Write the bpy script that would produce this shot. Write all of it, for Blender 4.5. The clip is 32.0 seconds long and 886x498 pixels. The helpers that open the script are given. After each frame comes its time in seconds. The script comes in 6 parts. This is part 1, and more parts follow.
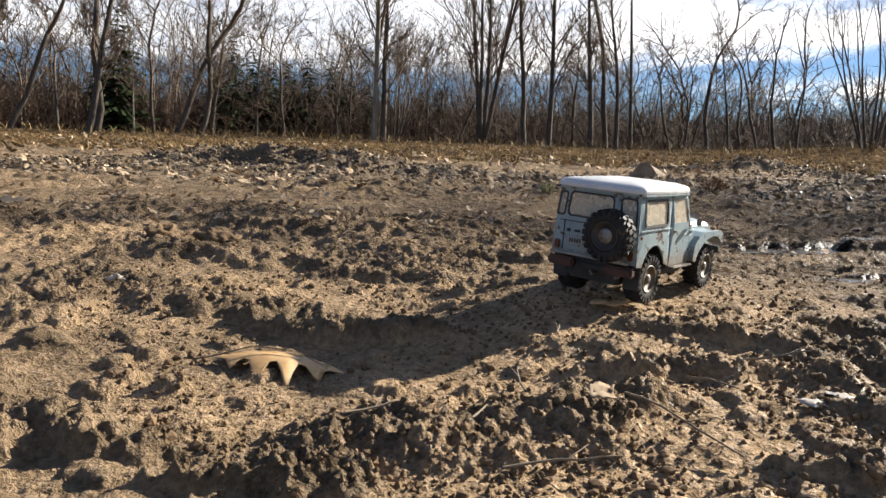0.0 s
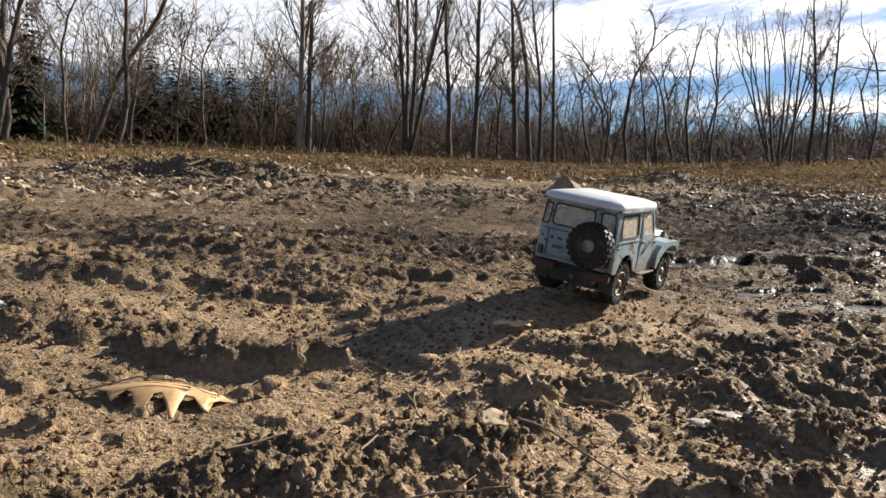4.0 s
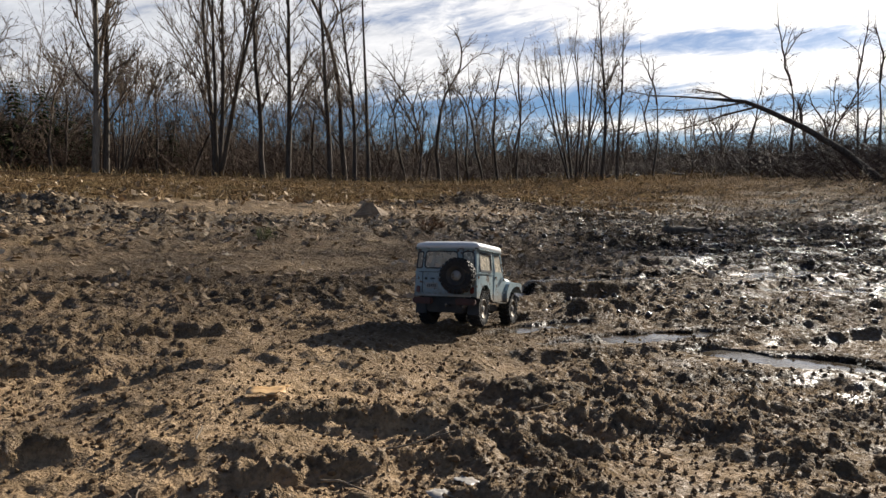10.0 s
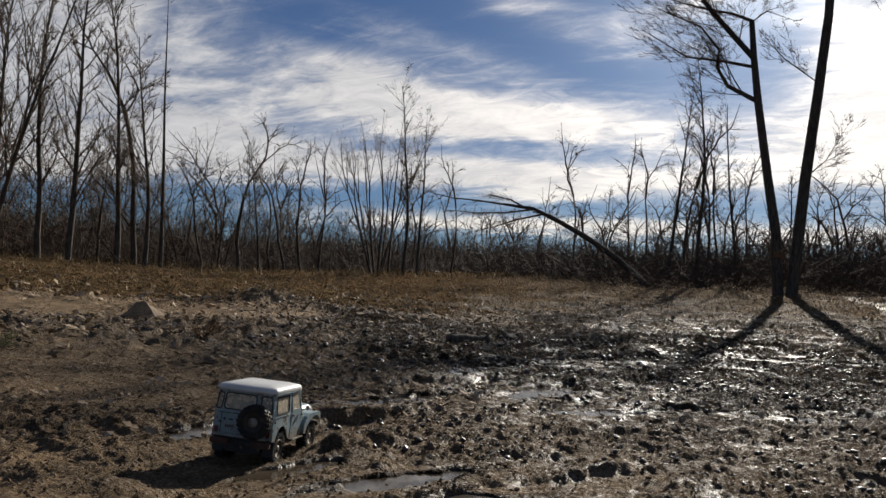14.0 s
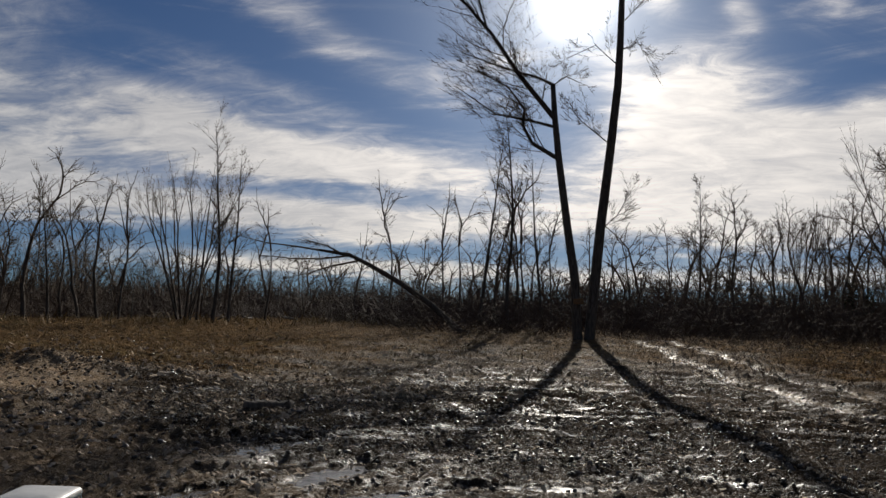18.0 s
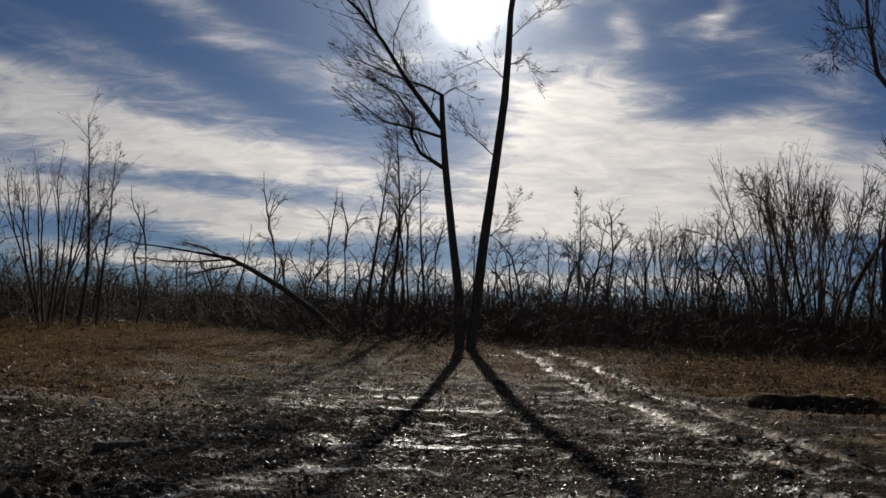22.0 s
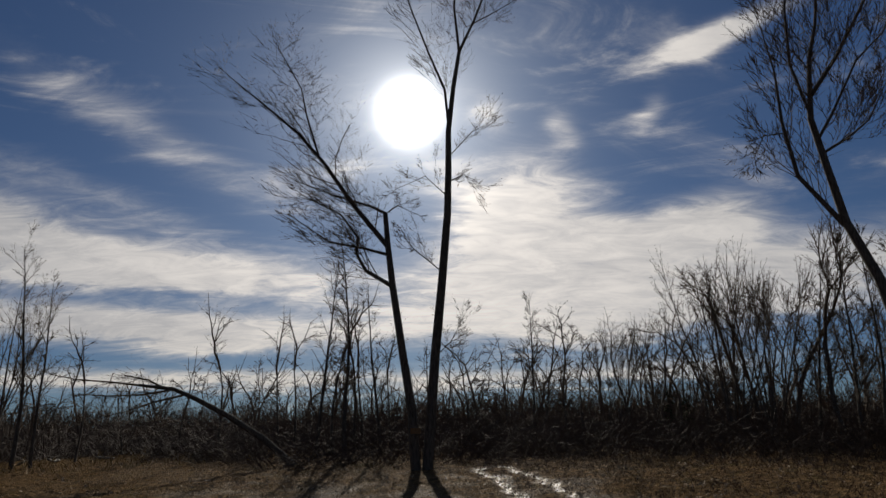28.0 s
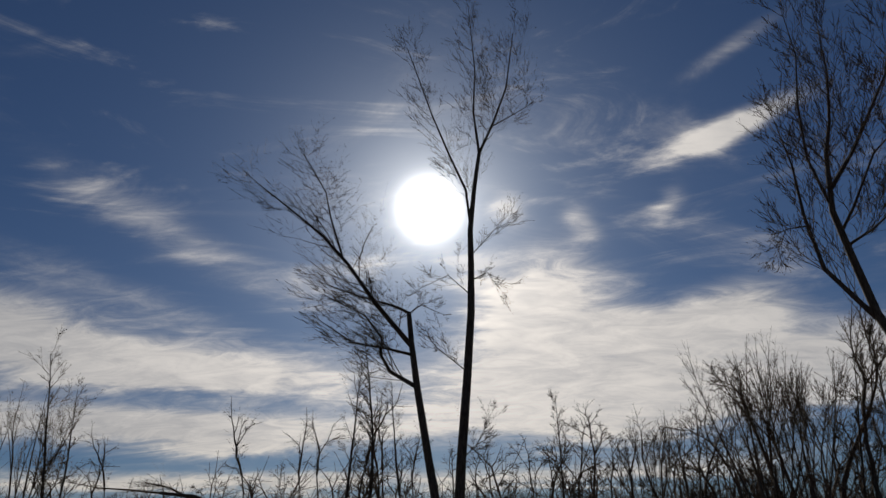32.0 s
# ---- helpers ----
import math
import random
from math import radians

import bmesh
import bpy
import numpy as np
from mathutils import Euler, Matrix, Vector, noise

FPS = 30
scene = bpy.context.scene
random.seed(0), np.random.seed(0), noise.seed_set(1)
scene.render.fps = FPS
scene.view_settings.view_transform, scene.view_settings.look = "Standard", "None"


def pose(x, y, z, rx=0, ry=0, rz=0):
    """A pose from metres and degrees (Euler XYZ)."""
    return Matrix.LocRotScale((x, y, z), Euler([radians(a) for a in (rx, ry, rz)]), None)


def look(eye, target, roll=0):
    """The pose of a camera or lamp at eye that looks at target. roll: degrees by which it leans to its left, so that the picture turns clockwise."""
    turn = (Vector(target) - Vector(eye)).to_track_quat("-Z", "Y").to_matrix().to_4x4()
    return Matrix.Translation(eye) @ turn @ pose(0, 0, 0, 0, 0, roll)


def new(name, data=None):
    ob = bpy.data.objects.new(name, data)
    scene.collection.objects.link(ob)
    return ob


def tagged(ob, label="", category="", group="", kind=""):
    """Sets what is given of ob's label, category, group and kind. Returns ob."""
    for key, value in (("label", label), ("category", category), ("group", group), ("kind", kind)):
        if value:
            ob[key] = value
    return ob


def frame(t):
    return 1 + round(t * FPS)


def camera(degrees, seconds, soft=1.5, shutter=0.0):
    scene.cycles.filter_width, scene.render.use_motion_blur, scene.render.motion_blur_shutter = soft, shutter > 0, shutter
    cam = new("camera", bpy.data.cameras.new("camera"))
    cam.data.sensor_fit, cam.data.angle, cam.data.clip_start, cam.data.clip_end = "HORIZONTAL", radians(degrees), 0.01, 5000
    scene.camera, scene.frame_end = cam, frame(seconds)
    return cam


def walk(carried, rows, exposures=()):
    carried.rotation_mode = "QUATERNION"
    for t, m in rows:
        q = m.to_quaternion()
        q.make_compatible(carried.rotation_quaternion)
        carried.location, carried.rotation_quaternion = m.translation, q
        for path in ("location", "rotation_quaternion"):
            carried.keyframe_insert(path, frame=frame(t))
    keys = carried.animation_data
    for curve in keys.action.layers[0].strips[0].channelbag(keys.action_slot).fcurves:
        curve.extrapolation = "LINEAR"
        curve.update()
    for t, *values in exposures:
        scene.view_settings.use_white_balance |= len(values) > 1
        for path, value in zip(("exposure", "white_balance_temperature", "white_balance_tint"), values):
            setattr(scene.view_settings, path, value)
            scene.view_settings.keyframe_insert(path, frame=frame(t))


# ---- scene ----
cam = camera(61.0, 32.0)
PATH = [
    (0, (0.0, -0.012, 0.326), (-0.048, 1.975, 0.097), 2.1),
    (0.5, (0.006, -0.011, 0.329), (-0.019, 1.977, 0.104), 2.0),
    (1, (0.012, -0.009, 0.331), (0.009, 1.979, 0.112), 2.1),
    (1.5, (0.017, -0.008, 0.333), (0.034, 1.981, 0.121), 2.4),
    (2, (0.023, -0.005, 0.335), (0.062, 1.984, 0.13), 2.5),
    (2.5, (0.028, -0.002, 0.337), (0.089, 1.987, 0.14), 2.5),
    (3, (0.033, 0.0, 0.339), (0.122, 1.989, 0.145), 2.3),
    (3.5, (0.038, 0.004, 0.341), (0.155, 1.992, 0.15), 2.3),
    (5.5, (0.062, 0.012, 0.348), (0.28, 1.99, 0.153), 2.1),
    (6, (0.069, 0.014, 0.354), (0.318, 1.989, 0.159), 2.0),
    (6.5, (0.077, 0.017, 0.359), (0.364, 1.987, 0.166), 1.8),
    (7, (0.085, 0.02, 0.366), (0.41, 1.985, 0.175), 1.4),
    (7.5, (0.094, 0.022, 0.372), (0.457, 1.98, 0.186), 1.3),
    (8, (0.103, 0.024, 0.379), (0.502, 1.975, 0.202), 1.4),
    (8.5, (0.114, 0.024, 0.386), (0.554, 1.968, 0.221), 1.5),
    (9, (0.127, 0.025, 0.394), (0.614, 1.959, 0.24), 1.4),
    (9.5, (0.143, 0.027, 0.403), (0.689, 1.946, 0.264), 1.4),
    (10, (0.16, 0.028, 0.414), (0.765, 1.929, 0.284), 1.3),
    (10.5, (0.178, 0.028, 0.426), (0.849, 1.908, 0.313), 1.6),
    (11, (0.195, 0.026, 0.439), (0.924, 1.886, 0.353), 2.1),
    (11.5, (0.212, 0.024, 0.454), (1.001, 1.861, 0.403), 2.6),
    (12, (0.231, 0.025, 0.47), (1.077, 1.837, 0.455), 2.9),
    (12.5, (0.249, 0.026, 0.487), (1.155, 1.809, 0.515), 3.2),
    (13, (0.268, 0.026, 0.504), (1.226, 1.781, 0.561), 3.1),
    (13.5, (0.287, 0.029, 0.519), (1.302, 1.749, 0.617), 3.3),
    (14, (0.305, 0.033, 0.534), (1.367, 1.723, 0.663), 3.2),
    (14.5, (0.323, 0.043, 0.547), (1.439, 1.695, 0.714), 3.2),
    (16.5, (0.385, 0.017, 0.626), (1.665, 1.531, 0.891), 3.0),
    (17, (0.401, 0.013, 0.646), (1.727, 1.485, 0.921), 2.8),
    (17.5, (0.418, 0.008, 0.671), (1.793, 1.434, 0.944), 2.6),
    (18, (0.434, 0.003, 0.698), (1.853, 1.388, 0.961), 2.3),
    (18.5, (0.45, -0.004, 0.728), (1.904, 1.344, 0.988), 2.6),
    (19, (0.464, -0.012, 0.76), (1.945, 1.306, 1.025), 3.1),
    (19.5, (0.477, -0.02, 0.794), (1.981, 1.27, 1.065), 3.4),
    (20, (0.489, -0.029, 0.829), (2.016, 1.233, 1.109), 3.5),
    (20.5, (0.501, -0.037, 0.865), (2.048, 1.198, 1.147), 3.3),
    (21, (0.511, -0.045, 0.902), (2.08, 1.164, 1.184), 3.0),
    (21.5, (0.52, -0.053, 0.94), (2.108, 1.132, 1.218), 2.8),
    (22, (0.528, -0.061, 0.979), (2.135, 1.098, 1.253), 2.6),
    (22.5, (0.534, -0.071, 1.018), (2.161, 1.059, 1.291), 2.0),
    (23, (0.538, -0.083, 1.059), (2.182, 1.023, 1.335), 1.6),
    (23.5, (0.541, -0.095, 1.1), (2.199, 0.987, 1.386), 1.2),
    (24, (0.545, -0.108, 1.14), (2.213, 0.954, 1.438), 0.7),
    (24.5, (0.55, -0.118, 1.18), (2.225, 0.926, 1.498), 0.4),
    (25, (0.555, -0.126, 1.218), (2.232, 0.909, 1.56), 0.0),
    (25.5, (0.559, -0.129, 1.253), (2.234, 0.898, 1.625), -0.3),
    (27.5, (0.56, -0.139, 1.392), (2.205, 0.88, 1.899), -1.0),
    (28, (0.556, -0.142, 1.425), (2.187, 0.881, 1.964), -1.3),
    (28.5, (0.547, -0.145, 1.452), (2.166, 0.882, 2.025), -1.6),
    (29, (0.536, -0.145, 1.473), (2.143, 0.882, 2.076), -1.7),
    (29.5, (0.523, -0.142, 1.49), (2.12, 0.884, 2.122), -1.8),
    (30, (0.512, -0.137, 1.506), (2.096, 0.889, 2.168), -1.6),
    (30.5, (0.501, -0.13, 1.519), (2.07, 0.9, 2.211), -1.5),
    (31, (0.491, -0.122, 1.531), (2.049, 0.904, 2.251), -1.7),
    (31.5, (0.482, -0.115, 1.54), (2.028, 0.908, 2.29), -1.7),
    (32, (0.474, -0.109, 1.546), (2.009, 0.91, 2.324), -1.8),
]
EXPOSURES = [(0.0, 1.5), (6.0, 1.19), (9.0, 0.98), (11.0, 0.65), (13.0, 0.3), (16.5, -0.05), (19.0, -0.27), (25.0, -0.42), (28.0, -0.46), (31.0, -0.52), (32.0, -0.52)]
walk(cam, [(t, look(eye, target, roll)) for t, eye, target, roll in PATH], EXPOSURES)

# ---- light ----
SUN_AZ, SUN_EL = 55.4, 26.0          # degrees clockwise from +y, and up
sun_dir = Vector((math.sin(radians(SUN_AZ)) * math.cos(radians(SUN_EL)), math.cos(radians(SUN_AZ)) * math.cos(radians(SUN_EL)), math.sin(radians(SUN_EL))))
sun_data = bpy.data.lights.new("sun", "SUN")
sun_data.energy, sun_data.angle, sun_data.color = 5.0, radians(0.6), (1.0, 0.93, 0.82)
sun = new("sun", sun_data)
sun.matrix_world = look(sun_dir * 50, (0, 0, 0))


class Graph:
    """A small writer of node graphs."""

    def __init__(self, tree):
        self.tree = tree
        tree.nodes.clear()

    def node(self, kind):
        return self.tree.nodes.new(kind)

    def put(self, socket, value):
        if isinstance(value, bpy.types.NodeSocket):
            self.tree.links.new(value, socket)
        elif value is not None:
            socket.default_value = value

    def math(self, op, a, b=None, c=None, clamp=False):
        n = self.node("ShaderNodeMath")
        n.operation, n.use_clamp = op, clamp
        for s, v in zip(n.inputs, (a, b, c)):
            self.put(s, v)
        return n.outputs[0]

    def vec(self, op, a, b=None):
        n = self.node("ShaderNodeVectorMath")
        n.operation = op
        for s, v in zip(n.inputs, (a, b)):
            self.put(s, v)
        return n.outputs["Value"] if op in ("DOT_PRODUCT", "LENGTH") else n.outputs[0]

    def mix(self, factor, a, b, blend="MIX"):
        n = self.node("ShaderNodeMix")
        n.data_type, n.blend_type = "RGBA", blend
        self.put(n.inputs[0], factor)
        self.put(n.inputs[6], (*a, 1) if isinstance(a, tuple) and len(a) == 3 else a)
        self.put(n.inputs[7], (*b, 1) if isinstance(b, tuple) and len(b) == 3 else b)
        return n.outputs[2]

    def step(self, x, low, high):
        n = self.node("ShaderNodeMapRange")
        n.interpolation_type = "SMOOTHSTEP"
        for s, v in zip(n.inputs, (x, low, high, 0.0, 1.0)):
            self.put(s, v)
        return n.outputs[0]

    def noise(self, vector, scale, detail=4.0, rough=0.55, warp=0.0):
        n = self.node("ShaderNodeTexNoise")
        for key, v in (("Vector", vector), ("Scale", scale), ("Detail", detail), ("Roughness", rough), ("Distortion", warp)):
            self.put(n.inputs[key], v)
        return n.outputs[0]

    def xyz(self, x, y, z):
        n = self.node("ShaderNodeCombineXYZ")
        for s, v in zip(n.inputs, (x, y, z)):
            self.put(s, v)
        return n.outputs[0]


# Cirrus banks about the sun: degrees across from the sun's azimuth and up, half sizes, slant, weight.
CLOUDS = [
    (-22, 13.6, 14, 1.7, -2, 1.9), (-31, 16.0, 6, 1.8, -6, 1.2), (-18, 9.3, 14, 1.15, -1, 2.2), (-41, 10.0, 9, 2.2, 0, 1.4), (-13, 5.8, 20, 0.7, 0, 1.3),
    (8.0, 18.0, 4.6, 3.8, 25, 1.7), (11, 12.0, 12, 3.2, 2, 1.9), (14, 16.2, 4.2, 1.2, -3, 1.5), (21.4, 15.6, 4.4, 1.9, 10, 1.8), (25.4, 29.2, 4.6, 0.8, 9, 1.3),
    (19.6, 24.8, 1.6, 0.9, 40, 0.35), (-19.5, 22.6, 11, 1.5, -21, 0.46), (-24, 18.4, 11, 1.4, -14, 0.40), (12.4, 24.0, 1.2, 1.5, 30, 0.70), (6.5, 25.4, 1.4, 1.6, -30, 0.60),
    (25, 11.2, 10, 2.6, 6, 1.5), (26.8, 34.5, 4.0, 0.7, 15, 0.5), (3, 21.5, 2.5, 1.2, -20, 0.5), (13, 5.6, 14, 0.8, 2, 0.8),
]


def build_world():
    world = bpy.data.worlds.new("world")
    scene.world = world
    world.use_nodes = True
    g = Graph(world.node_tree)
    way = g.node("ShaderNodeTexCoord").outputs["Generated"]
    sky = g.node("ShaderNodeTexSky")
    sky.sky_type, sky.sun_disc, sky.sun_elevation, sky.sun_rotation = "NISHITA", False, radians(SUN_EL), radians(SUN_AZ)
    sky.air_density, sky.dust_density, sky.ozone_density = 1.0, 0.4, 2.5
    part_ = g.node("ShaderNodeSeparateXYZ")
    g.put(part_.inputs[0], way)
    x, y, z = part_.outputs
    a = radians(SUN_AZ)
    across = g.math("SUBTRACT", g.math("MULTIPLY", x, math.cos(a)), g.math("MULTIPLY", y, math.sin(a)))
    ahead = g.math("ADD", g.math("MULTIPLY", x, math.sin(a)), g.math("MULTIPLY", y, math.cos(a)))
    u = g.math("MULTIPLY", g.math("ARCTAN2", across, ahead), 180 / math.pi)
    v = g.math("MULTIPLY", g.math("ARCSINE", z), 180 / math.pi)
    # streaky noise in the plane of a high cloud layer
    flat = g.math("MAXIMUM", g.math("ADD", z, 0.20), 0.05)
    plane = g.xyz(g.math("DIVIDE", across, flat), g.math("DIVIDE", ahead, flat), 0.0)
    turned = g.node("ShaderNodeMapping")
    g.put(turned.inputs["Vector"], plane)
    turned.inputs["Rotation"].default_value = (0, 0, radians(24))
    turned.inputs["Scale"].default_value = (0.62, 1.25, 1.0)
    streak = g.noise(turned.outputs[0], 2.1, 10.0, 0.62, 0.9)
    fine = g.noise(turned.outputs[0], 9.5, 10.0, 0.68, 0.9)
    broad = g.noise(plane, 0.55, 4.0, 0.5, 0.4)
    grain = g.math("ADD", g.math("MULTIPLY", streak, 0.58), g.math("MULTIPLY", fine, 0.42))
    uw = g.math("ADD", u, g.math("MULTIPLY", g.math("SUBTRACT", streak, 0.5), 4.0))
    vw = g.math("ADD", v, g.math("MULTIPLY", g.math("SUBTRACT", streak, 0.5), 2.6))
    total = None
    for cu, cv, su, sv, slant, weight in CLOUDS:
        c, s = math.cos(radians(slant)), math.sin(radians(slant))
        du, dv = g.math("SUBTRACT", uw, cu), g.math("SUBTRACT", vw, cv)
        p = g.math("DIVIDE", g.math("ADD", g.math("MULTIPLY", du, c), g.math("MULTIPLY", dv, s)), su)
        q = g.math("DIVIDE", g.math("SUBTRACT", g.math("MULTIPLY", dv, c), g.math("MULTIPLY", du, s)), sv)
        r2 = g.math("ADD", g.math("MULTIPLY", p, p), g.math("MULTIPLY", q, q))
        bump = g.math("MULTIPLY", g.math("EXPONENT", g.math("MULTIPLY", r2, -1.0)), weight)
        total = bump if total is None else g.math("ADD", total, bump)
    # away from the sun the banks are broad and white
    away = g.math("MULTIPLY", g.step(g.math("ABSOLUTE", u), 32.0, 54.0), g.math("SUBTRACT", 1.0, g.math("MULTIPLY", g.step(g.math("ABSOLUTE", u), 95.0, 130.0), 0.75)))
    bank = g.math("MULTIPLY", away, g.step(broad, 0.30, 0.54))
    bank = g.math("MULTIPLY", bank, g.math("SUBTRACT", 1.0, g.math("MULTIPLY", g.step(v, 20.0, 38.0), 0.85)))
    low = g.math("MULTIPLY", g.step(v, 5.0, 9.0), bank)
    total = g.math("ADD", total, g.math("MULTIPLY", low, 1.3))
    total = g.math("ADD", total, g.math("MULTIPLY", g.step(streak, 0.45, 0.78), 0.24))
    # thin slanting veils high up
    veil = g.node("ShaderNodeMapping")
    g.put(veil.inputs["Vector"], g.xyz(u, v, 0.0))
    veil.inputs["Rotation"].default_value = (0, 0, radians(21))
    veil.inputs["Scale"].default_value = (0.045, 0.21, 1.0)
    wisp = g.step(g.noise(veil.outputs[0], 1.0, 9.0, 0.62, 1.3), 0.47, 0.72)
    total = g.math("ADD", total, g.math("MULTIPLY", g.math("MULTIPLY", wisp, g.step(v, 11.0, 17.0)), 0.34))
    cloud = g.math("MULTIPLY", g.step(g.math("MULTIPLY", total, g.math("MULTIPLY", g.math("SUBTRACT", grain, 0.235), 4.4)), 0.04, 1.40), 0.97)
    angle = g.vec("DOT_PRODUCT", way, tuple(sun_dir))
    off = g.math("MULTIPLY", g.math("ARCCOSINE", g.math("MINIMUM", angle, 0.99999)), 180 / math.pi)
    halo = g.math("EXPONENT", g.math("MULTIPLY", g.math("POWER", g.math("DIVIDE", off, 1.45), 2.0), -1.0))
    glow = g.math("EXPONENT", g.math("DIVIDE", off, -3.1))
    haze = g.math("EXPONENT", g.math("DIVIDE", off, -22.0))
    blue = g.mix(1.0, sky.outputs[0], (0.0201, 0.0274, 0.0386), "MULTIPLY")
    white = g.mix(g.math("MULTIPLY", haze, 0.8), (0.375, 0.395, 0.43), (2.35, 2.13, 1.88))
    white = g.mix(g.step(v, 2.0, 11.0), g.mix(0.5, white, (1.05, 0.95, 0.78)), white)
    white = g.mix(g.step(g.math("ADD", g.math("MULTIPLY", fine, 0.6), g.math("MULTIPLY", streak, 0.6)), 0.42, 0.78), g.mix(1.0, white, (0.66, 0.68, 0.72), "MULTIPLY"), white)
    colour = g.mix(cloud, blue, white)
    extra = g.math("ADD", g.math("MULTIPLY", halo, 12.0), g.math("MULTIPLY", glow, 1.9))
    colour = g.mix(1.0, colour, g.xyz(extra, g.math("MULTIPLY", extra, 0.99), g.math("MULTIPLY", extra, 0.95)), "ADD")
    back = g.node("ShaderNodeBackground")
    g.put(back.inputs[0], colour)
    back.inputs[1].default_value = 1.0
    g.put(g.node("ShaderNodeOutputWorld").inputs[0], back.outputs[0])


build_world()


# ---- materials ----
def material(name):
    m = bpy.data.materials.new(name)
    m.use_nodes = True
    g = Graph(m.node_tree)
    b = g.node("ShaderNodeBsdfPrincipled")
    g.put(g.node("ShaderNodeOutputMaterial").inputs[0], b.outputs[0])
    return m, g, b


def bumped(g, b, height, strength=0.4, distance=0.01):
    n = g.node("ShaderNodeBump")
    n.inputs["Strength"].default_value, n.inputs["Distance"].default_value = strength, distance
    g.put(n.inputs["Height"], height)
    g.put(b.inputs["Normal"], n.outputs[0])


def simple(name, colour, colour2, rough=0.6, metal=0.0, scale=20.0, spots=None, bump=0.2, depth=0.002, spec=0.5, own=0.0):
    """A worn surface: two tones of noise, optional spots of a third colour, relief and uneven gloss."""
    m, g, b = material(name)
    where = g.node("ShaderNodeTexCoord").outputs["Object"]
    n1, n2 = g.noise(where, scale, 6.0), g.noise(where, scale * 5.3, 4.0, 0.6)
    colour_ = g.mix(g.step(n1, 0.3, 0.7), colour, colour2)
    colour_ = g.mix(g.math("MULTIPLY", n2, 0.35), colour_, tuple(0.5 * c for c in colour))
    if spots:
        tone, start, size = spots
        colour_ = g.mix(g.step(g.noise(where, size, 8.0, 0.65), start, start + 0.06), colour_, tone)
    if own:
        info = g.node("ShaderNodeNewGeometry").outputs["Random Per Island"]
        colour_ = g.mix(g.math("MULTIPLY", info, own), colour_, tuple(0.35 * c for c in colour2))
    g.put(b.inputs["Base Color"], colour_)
    g.put(b.inputs["Roughness"], g.math("ADD", rough - 0.12, g.math("MULTIPLY", n2, 0.25)))
    b.inputs["Metallic"].default_value = metal
    b.inputs["Specular IOR Level"].default_value = spec
    bumped(g, b, g.math("ADD", n1, g.math("MULTIPLY", n2, 0.5)), bump, depth)
    return m


